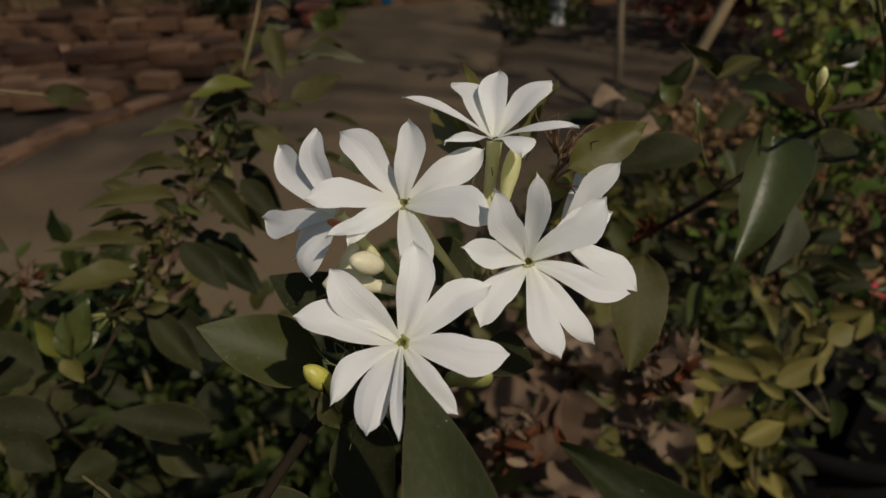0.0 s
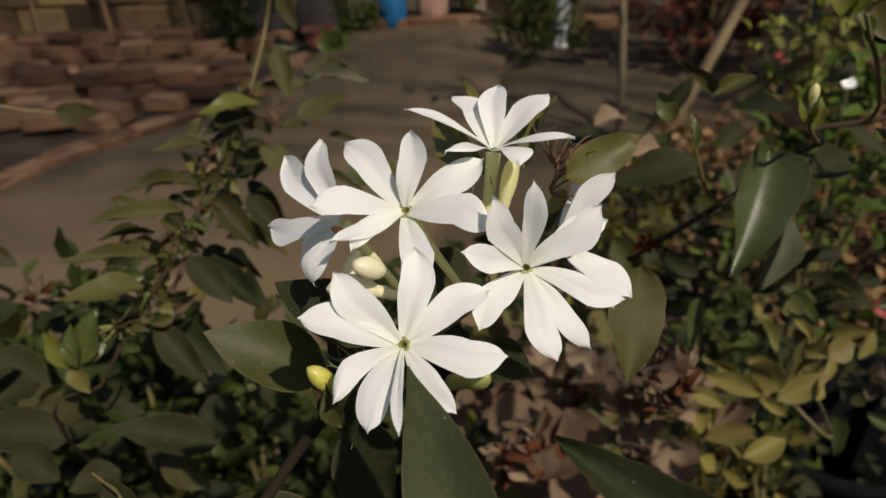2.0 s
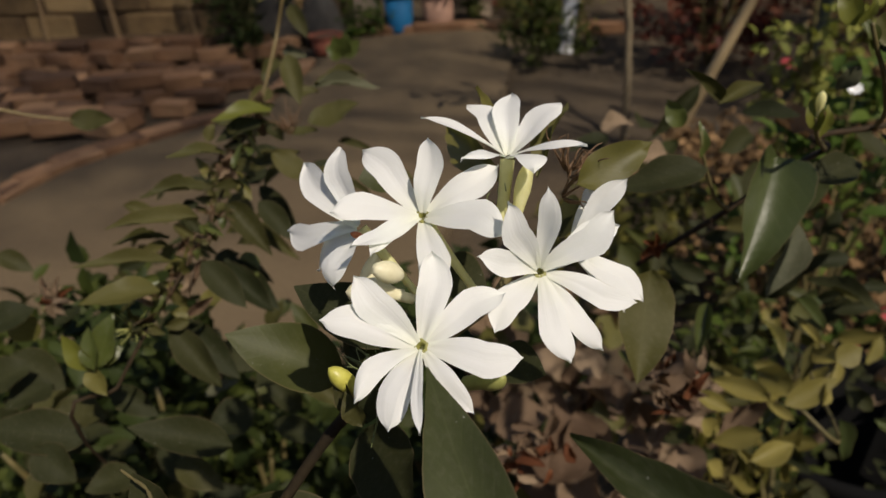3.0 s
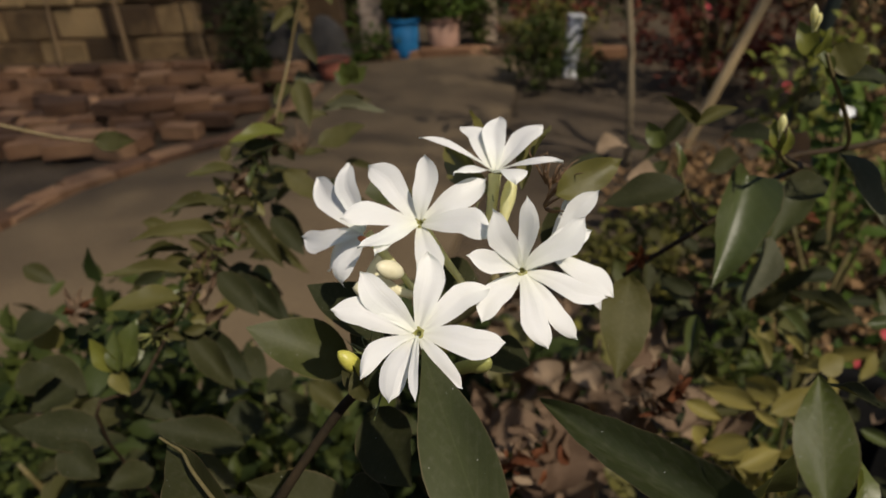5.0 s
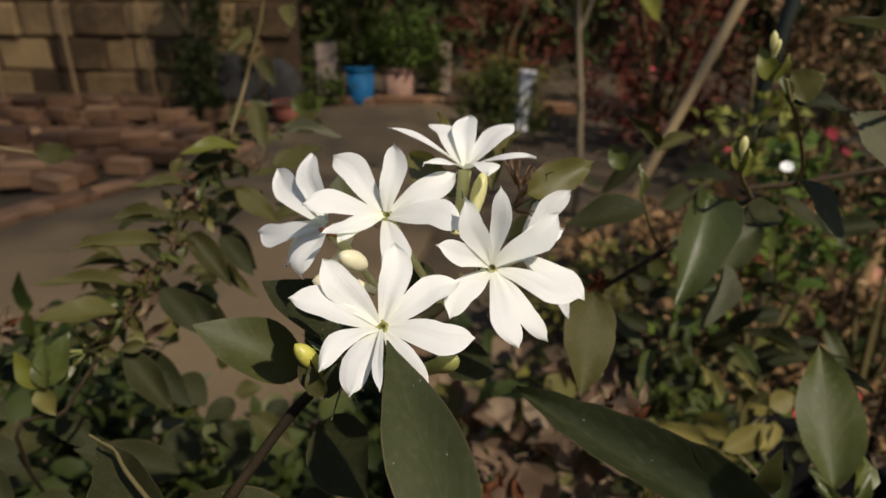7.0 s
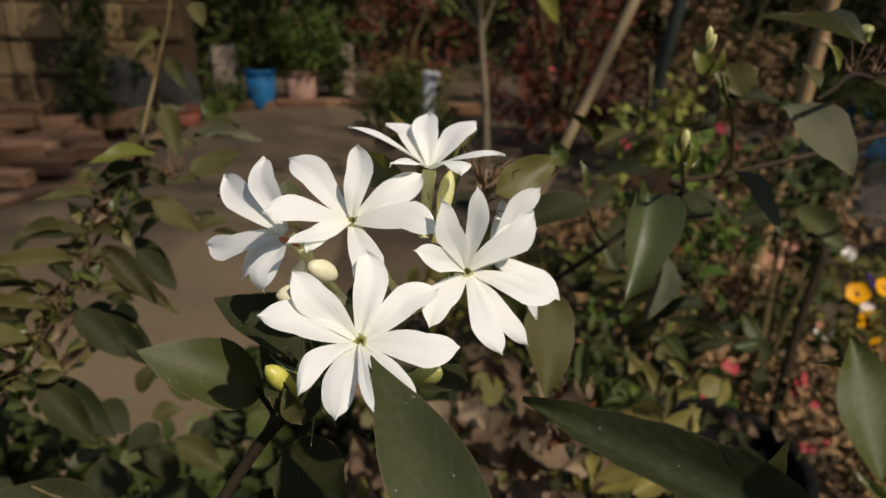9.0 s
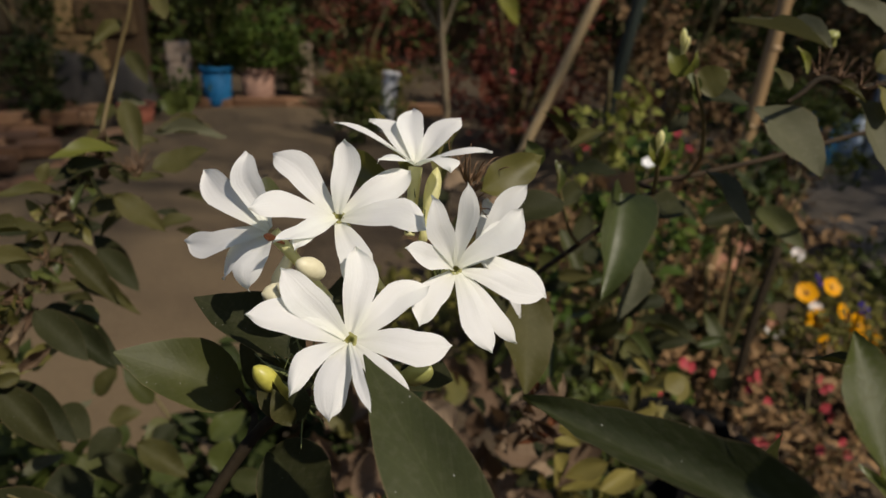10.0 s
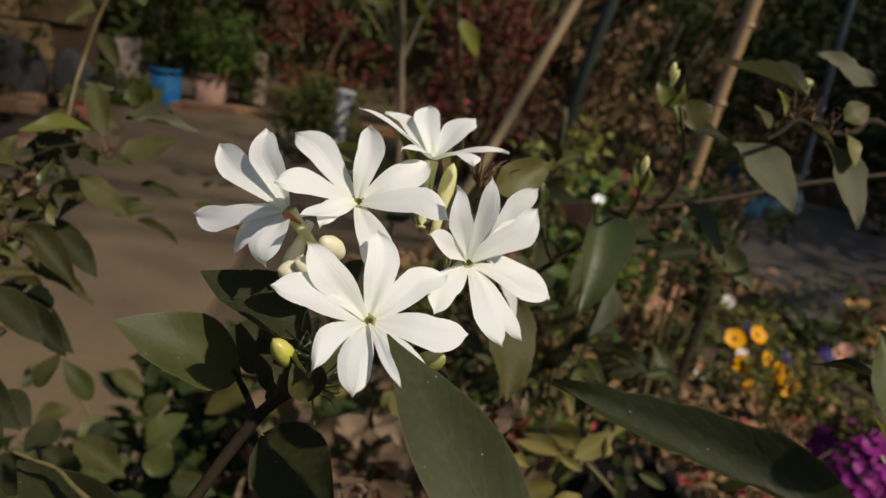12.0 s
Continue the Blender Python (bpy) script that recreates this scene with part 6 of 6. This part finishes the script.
for k in range(40):
    p = Vector((rnd_d.uniform(0.28, 0.46), rnd_d.uniform(0.60, 0.85), rnd_d.uniform(0.22, 0.50)))
    leaf(yel, "yellow" if k % 3 == 0 else "dark", p, p + Vector((rnd_d.uniform(-0.07, 0.07), rnd_d.uniform(-0.05, 0.05), rnd_d.uniform(-0.03, 0.05))), rnd_d.uniform(0.012, 0.022), (rnd_d.uniform(-0.6, 0.6), -0.6, 0.7), k)
for base, tip in (((0.342, 0.695, 0.486), (0.302, 0.692, 0.522)), ((0.389, 0.702, 0.488), (0.318, 0.674, 0.527)), ((0.348, 0.708, 0.505), (0.313, 0.702, 0.537)), ((0.363, 0.719, 0.521), (0.399, 0.698, 0.516)), ((0.401, 0.704, 0.490), (0.429, 0.689, 0.533)),
                  ((0.453, 0.728, 0.520), (0.437, 0.691, 0.499)), ((0.389, 0.696, 0.443), (0.306, 0.640, 0.473)), ((0.385, 0.679, 0.417), (0.402, 0.650, 0.473)), ((0.427, 0.734, 0.535), (0.445, 0.716, 0.539)), ((0.457, 0.740, 0.540), (0.490, 0.714, 0.564)),
                  ((0.506, 0.746, 0.540), (0.474, 0.711, 0.525)), ((0.408, 0.629, 0.366), (0.386, 0.634, 0.413)), ((0.378, 0.752, 0.572), (0.386, 0.722, 0.557)), ((0.362, 0.705, 0.462), (0.375, 0.708, 0.501)), ((0.369, 0.659, 0.385), (0.331, 0.653, 0.418)), ((0.375, 0.669, 0.401), (0.350, 0.667, 0.438))):
    leaf(yel, "yellow", base, tip, 0.0176, (rnd_d.uniform(-0.3, 0.3), -0.8, 0.6), rnd_d.randrange(3))
branch("stem", [(0.44, 0.78, 0.3), (0.388, 0.656, 0.341), (0.375, 0.682, 0.423), (0.378, 0.706, 0.479), (0.419, 0.718, 0.510), (0.456, 0.739, 0.538)], 0.0032, 0.0014, TWIG_GREEN, yel)
for k in range(46):
    p = Vector((0.3259, 0.6442, 0.4084)) + Vector((rnd_d.gauss(0, 0.05), rnd_d.gauss(0, 0.04), rnd_d.uniform(-0.10, 0.05)))
    d = Vector((rnd_d.gauss(0, 0.5), rnd_d.gauss(-0.2, 0.4), 1.0)).normalized() * rnd_d.uniform(0.03, 0.06)
    leaf(yel, ("yellow", "olive", "dull")[k % 3], p, p + d, rnd_d.uniform(0.006, 0.011), (rnd_d.uniform(-0.5, 0.5), -0.9, 0.2), k)
leaf(yel, "yellow", (0.2597, 0.4282, 0.7183), (0.2279, 0.4526, 0.7175), 0.0145, (0.1, -0.7, 0.7), 0)
leaf(yel, "yellow", (0.2710, 0.4279, 0.7243), (0.2547, 0.4509, 0.7282), 0.0175, (-0.2, -0.7, 0.7), 1)
leaf(yel, "yellow", (0.2667, 0.4249, 0.7180), (0.2973, 0.4343, 0.7320), 0.0155, (0.2, -0.7, 0.7), 2)
leaf(yel, "yellow", (0.2865, 0.4195, 0.7231), (0.2943, 0.4361, 0.7323), 0.0067, (0.4, -0.9, 0.3), 0)
leaf(yel, "yellow", (0.2941, 0.4329, 0.7462), (0.2852, 0.4490, 0.7442), 0.0155, (0.0, -0.7, 0.7), 1)
leaf(yel, "yellow", (0.2942, 0.4333, 0.7468), (0.3107, 0.4406, 0.7509), 0.0155, (0.2, -0.8, 0.6), 2)
leaf(yel, "yellow", (0.2864, 0.4409, 0.7521), (0.2780, 0.4634, 0.7612), 0.0067, (0.2, -0.9, 0.4), 0)
leaf(yel, "olive", (0.2678, 0.4422, 0.7417), (0.2622, 0.4683, 0.7586), 0.0083, (0.3, -0.9, 0.3), 1)
leaf(yel, "yellow", (0.2507, 0.4101, 0.7080), (0.2236, 0.4187, 0.6910), 0.0145, (0, -0.7, 0.7), 0)
leaf(yel, "yellow", (0.2430, 0.4006, 0.6943), (0.2728, 0.4083, 0.7011), 0.0145, (0.1, -0.7, 0.7), 1)
leaf(yel, "yellow", (0.2677, 0.4115, 0.7181), (0.2576, 0.4281, 0.7162), 0.0067, (0, -0.8, 0.6), 2)
leaf(yel, "yellow", (0.2138, 0.4332, 0.7202), (0.2396, 0.4284, 0.7083), 0.0114, (0.1, -0.8, 0.6), 0)
leaf(yel, "yellow", (0.2181, 0.4220, 0.7083), (0.2265, 0.4199, 0.6934), 0.0134, (0.1, -0.8, 0.6), 1)
leaf(yel, "dry", (0.1921, 0.3769, 0.7733), (0.1873, 0.3986, 0.7839), 0.0153, (0.2, -0.8, 0.5), 2, "dry pinkish-brown curled leaf")
leaf(dry, "dry", (0.0835, 0.4961, 0.6216), (0.1267, 0.5082, 0.6354), 0.0350, (0.1, -0.7, 0.7), 0)
leaf(dry, "dry", (0.1272, 0.4691, 0.5940), (0.1295, 0.5111, 0.6391), 0.0508, (0.1, -0.7, 0.7), 1)
leaf(dry, "dry", (0.1466, 0.5068, 0.6355), (0.1647, 0.4737, 0.6022), 0.0417, (0.1, -0.7, 0.7), 2)
leaf(dry, "dry", (0.0999, 0.4781, 0.6023), (0.1368, 0.4875, 0.6132), 0.0339, (0.1, -0.7, 0.7), 1)
leaf(dry, "dry", (0.1167, 0.5377, 0.6724), (0.1377, 0.5231, 0.6545), 0.0260, (0.1, -0.7, 0.7), 0)
leaf(dry, "dry", (0.1678, 0.5215, 0.6565), (0.1499, 0.5394, 0.6776), 0.0226, (0.1, -0.7, 0.7), 2)
branch("stem", [(0.42, 0.74, 0.52), (0.3164, 0.4455, 0.6722), (0.2765, 0.4299, 0.7129), (0.2626, 0.4312, 0.7151)], 0.0016, 0.0008, TWIG_GREEN, yel)
branch("stem", [(0.2765, 0.4299, 0.7129), (0.2902, 0.4348, 0.7278), (0.2980, 0.4408, 0.7415), (0.2883, 0.4453, 0.7504)], 0.0011, 0.0007, TWIG_GREEN, yel)
bush("shrub", (0.396, 0.871, 0), (0.12, 0.10, 0.50), 500, 0.030, 0.010, FOL_DARK, "dark green feathery plant in the bed", "plant", 45, 6, low=0.45)
bush("shrub", (0.64, 1.24, 0), (0.20, 0.14, 0.70), 420, 0.045, 0.026, FOL_GREEN, "leafy green shrub with glossy leaves in the bed", "shrub", 44, 6)
pot("plant_pot", (0.62, 0.96, 0.0), 0.17, 0.24, BLACK_PLASTIC, "empty black plastic nursery pot in the bed", 0.8, soil=False)

litter = thing("leaf_litter", (0.62, 0.96, 0.2), "dark and dry fallen leaves lying in the black pot", "leaf litter")
for k in range(34):
    q, r = rnd_d.uniform(0, 6.28), 0.17 * rnd_d.random() ** 0.5
    p = Vector((0.62 + r * math.cos(q), 0.96 + r * math.sin(q), 0.235 + rnd_d.uniform(-0.02, 0.02)))
    leaf(litter, "dry" if k % 3 == 0 else "dark", p, p + Vector((rnd_d.uniform(-0.05, 0.05), rnd_d.uniform(-0.05, 0.05), rnd_d.uniform(-0.01, 0.015))), rnd_d.uniform(0.012, 0.024), (rnd_d.uniform(-0.4, 0.4), -0.3, 0.9), k)

# ---- flowers of the bed ----


def blossom_mesh(name, r, petals, material, cup=0.35, blotch=None):
    """A small open flower with rounded petals; blotch gives its dark middle."""
    verts, faces = [], []
    for k in range(petals):
        q = 2 * math.pi * k / petals
        c, s = math.cos(q), math.sin(q)
        i = len(verts)
        rows = ((0.05, 0.06, 0.0), (0.4, 0.44, 0.10), (0.8, 0.6, 0.20), (1.0, 0.42, 0.30))
        for d, w, h in rows:
            for u in (-1, 0, 1):
                x, y = d * r, u * w * r * 1.1
                verts.append((x * c - y * s, x * s + y * c, (h * cup * 2 - 0.08 * (u == 0) + 0.015 * (k % 2)) * r))
        for row in range(3):
            for u in range(2):
                a = i + row * 3 + u
                faces.append((a, a + 1, a + 4, a + 3))
    me = mesh_of(name, verts, faces, material)
    return me


def disc_mesh(name, r, material):
    v, f = lathe_data([(r, 0.0), (r * 0.8, r * 0.25), (r * 0.3, r * 0.35), (0.0, r * 0.36)], 10)
    return mesh_of(name, v, f, material)


SHOW = {"yellow": (blossom_mesh("petals", 0.027, 5, PETAL_YELLOW, 0.4), disc_mesh("blotch", 0.0060, PETAL_DARK)),
        "purple": (blossom_mesh("petals", 0.024, 5, PETAL_PURPLE, 0.25), disc_mesh("blotch", 0.007, PETAL_DARK)),
        "red": (blossom_mesh("petals", 0.014, 5, PETAL_RED, 0.4), None),
        "big_red": (blossom_mesh("petals", 0.026, 9, PETAL_RED, 0.9), None),
        "pink": (blossom_mesh("petals", 0.020, 6, PETAL_PINK, 0.6), None),
        "pale": (blossom_mesh("petals", 0.020, 7, PETAL_PALE, 0.8), None),
        "magenta": (blossom_mesh("petals", 0.020, 9, PETAL_MAGENTA, 0.5), None),
        "white": (blossom_mesh("petals", 0.018, 6, PETAL_WHITE, 0.5), None)}
WORDS = {"yellow": "yellow pansy with a dark middle", "purple": "deep purple pansy on a thin stalk", "red": "small red blossom on a thin stalk", "big_red": "bright red blossom among dark leaves", "pink": "faded peach-pink blossom on a stalk", "pale": "pale withered blossom on a stalk", "magenta": "magenta chrysanthemum blossom", "white": "small white blossom on a thin stalk"}


def blossom(kind, at, face=(0, -0.8, 0.6), size=1.0, spin=0.0, stalk=None):
    """A single blossom on a stalk that runs down to the soil."""
    at = Vector(at)
    root = thing({"yellow": "pansy", "purple": "pansy"}.get(kind, "blossom"), (at.x, at.y, 0.0) if stalk is None else stalk, WORDS[kind], "flower", kind.replace("_", " ") + " blossoms")
    foot = ORIGIN[root.name]
    z = Vector(face).normalized()
    x = z.orthogonal().normalized()
    m = (Matrix.Translation(at - foot) @ Matrix((x, z.cross(x), z)).transposed().to_4x4() @ pose(0, 0, 0, 0, 0, math.degrees(spin)) @ Matrix.Scale(size, 4))
    head = new("petals", SHOW[kind][0])
    head.parent, head.matrix_basis = root, m
    if SHOW[kind][1]:
        eye = new("blotch", SHOW[kind][1])
        eye.parent, eye.matrix_basis = head, Matrix.Translation((0, 0, 0.0015))
    branch("stalk", [foot + Vector((0, 0, -0.02)), foot.lerp(at, 0.5) + Vector((0.01, 0.01, 0)), at], 0.0016, 0.0012, TWIG_GREEN, root, sides=5)
    return root


def scatter(kind, places, sizes=(0.8, 1.2), seed=0, face=(0, -0.7, 0.7), more=0):
    rnd = random.Random(seed)
    near = [Vector(p) + Vector((rnd.uniform(-0.03, 0.03), rnd.uniform(-0.01, 0.03), rnd.uniform(-0.025, 0.02))) for p in places for _ in range(more)]
    for p in list(places) + near:
        blossom(kind, p, (face[0] + rnd.uniform(-0.5, 0.5), face[1] + rnd.uniform(-0.3, 0.3), face[2] + rnd.uniform(-0.3, 0.3)), rnd.uniform(*sizes), rnd.uniform(0, 6))


scatter("yellow", [(1.225, 1.450, 0.282), (1.333, 1.500, 0.270), (1.340, 1.450, 0.222), (1.369, 1.420, 0.200), (1.397, 1.400, 0.164), (1.293, 1.420, 0.156), (1.297, 1.480, 0.190), (1.385, 1.430, 0.180), (1.410, 1.410, 0.150)], (0.85, 1.2), 1, (0.1, -0.75, 0.45))
scatter("purple", [(1.291, 1.500, 0.291), (1.430, 1.480, 0.210), (1.575, 1.500, 0.215), (1.600, 1.450, 0.139)], (0.8, 1.0), 2)
scatter("pink", [(1.264, 1.900, 0.177), (1.276, 1.850, 0.181), (1.362, 1.950, 0.188), (1.277, 1.850, 0.140), (1.242, 1.550, 0.121), (1.245, 1.500, 0.069), (1.484, 1.300, 0.148), (1.562, 1.300, 0.130), (1.636, 1.500, 0.198)], (0.6, 1.05), 3, more=2)
scatter("pale", [(1.410, 1.750, 0.253), (1.279, 1.600, 0.081), (1.298, 1.500, 0.213), (1.195, 1.800, 0.083)], (0.9, 1.3), 4)
scatter("red", [(0.782, 1.206, 0.257), (0.802, 1.210, 0.244), (0.834, 1.178, 0.249), (0.902, 1.149, 0.250), (0.911, 1.142, 0.247), (0.879, 1.117, 0.246), (0.891, 1.124, 0.275), (0.929, 1.120, 0.210), (0.990, 1.074, 0.291), (0.993, 1.060, 0.277), (1.028, 1.088, 0.264), (0.998, 1.050, 0.242), (1.016, 1.050, 0.220), (0.877, 1.075, 0.144), (0.897, 1.077, 0.147), (0.890, 1.052, 0.164), (0.926, 1.066, 0.163), (0.993, 1.026, 0.161), (1.013, 1.004, 0.196), (1.024, 0.994, 0.173), (0.746, 1.213, 0.184)], (0.55, 0.8), 5, (0, -0.9, 0.4))
scatter("big_red", [(0.985, 3.600, 0.495), (1.081, 2.600, 0.330), (1.444, 4.200, 0.688), (1.254, 2.300, 0.484), (1.259, 2.200, 0.450), (1.295, 3.000, 0.053), (1.135, 4.400, 0.091), (1.153, 2.900, 0.280)], (0.5, 0.85), 6)
scatter("big_red", [(0.192, 4.350, 0.308)], (0.5, 0.6), 16)
scatter("white", [(0.5652, 1.0632, 0.7261)], (0.5, 0.55), 7, (0, -0.5, 0.85))


def mound(at, r, h, count, kind, label):
    """A cushion-shaped plant covered in blossoms."""
    rnd = random.Random(9)
    root = thing("chrysanthemum", at, label, "flowering plant")
    branch("stem", [Vector(at) - Vector((0, 0, 0.03)), Vector(at) + Vector((0, 0, h * 0.6))], 0.006, 0.003, TWIG_GREEN, root)
    verts, faces = [], []
    for _ in range(500):
        q, e = rnd.uniform(0, 6.28), rnd.random()
        p = Vector((math.cos(q) * r * math.sqrt(1 - e * e) * rnd.random() ** 0.3, math.sin(q) * r * math.sqrt(1 - e * e) * rnd.random() ** 0.3, h * e))
        small_leaf(verts, faces, p, p + Vector((0, 0, 0.1)), Vector((0, 0, 1)), 0.03, 0.016)
    hang("foliage", mesh_of("foliage", verts, faces, FOL_DARK), root, at)["kind"] = "stuff"
    for k in range(count):
        e = (k + 0.5) / count
        q = k * 2.39996
        d = Vector((math.cos(q) * math.sqrt(1 - e * e), math.sin(q) * math.sqrt(1 - e * e), e))
        p = Vector((d.x * r, d.y * r, d.z * h)) * rnd.uniform(0.94, 1.06)
        x = d.orthogonal().normalized()
        head = new("blossom", SHOW[kind][0])
        head.parent = root
        head.matrix_basis = Matrix.Translation(p) @ Matrix((x, d.cross(x), d)).transposed().to_4x4() @ Matrix.Scale(rnd.uniform(0.8, 1.2), 4)
    return root


mound((1.475, 1.22, 0.0), 0.125, 0.17, 110, "magenta", "cushion of magenta chrysanthemum blossoms")
pot("plant_pot", (1.51, 1.50, 0.00), 0.07, 0.11, TERRA_RED, "small red clay pot under the pansies", 0.75)
pot("plant_pot", (2.23, 2.00, 0.00), 0.09, 0.14, YELLOW_POT, "ochre clay pot with a withered plant", 0.8)
bush("potted_plant", (2.074, 1.872, 0.110), (0.12, 0.12, 0.16), 220, 0.03, 0.01, FOL_RED, "withered reddish plant in the ochre pot", "potted plant", 41, 5)
pot("bucket", (2.80, 3.60, 0.00), 0.13, 0.28, BLUE_PLASTIC, "blue plastic bucket on the paving", 0.82, soil=False)


def plastic_bag(at, w, h):
    """A crumpled, half-full plastic bag with a gathered neck."""
    bm = bmesh.new()
    bmesh.ops.create_icosphere(bm, subdivisions=3, radius=1.0)
    for v in bm.verts:
        n = 0.22 * noise.noise(v.co * 2.3) + 0.10 * noise.noise(v.co * 6.0)
        neck = max(0.25, 1 - max(0.0, v.co.z) ** 2 * 0.8)
        v.co = Vector((v.co.x * w * (1 + n) * neck, v.co.y * w * 0.8 * (1 + n) * neck, (max(v.co.z, -0.8) + 0.8) * h * 0.55))
    return tagged(part("plastic_bag", bm, WHITE_BAG, None, at), "crumpled pale blue plastic bag beside the blue bucket", "bag")


plastic_bag((3.02, 3.55, 0.0), 0.12, 0.30)
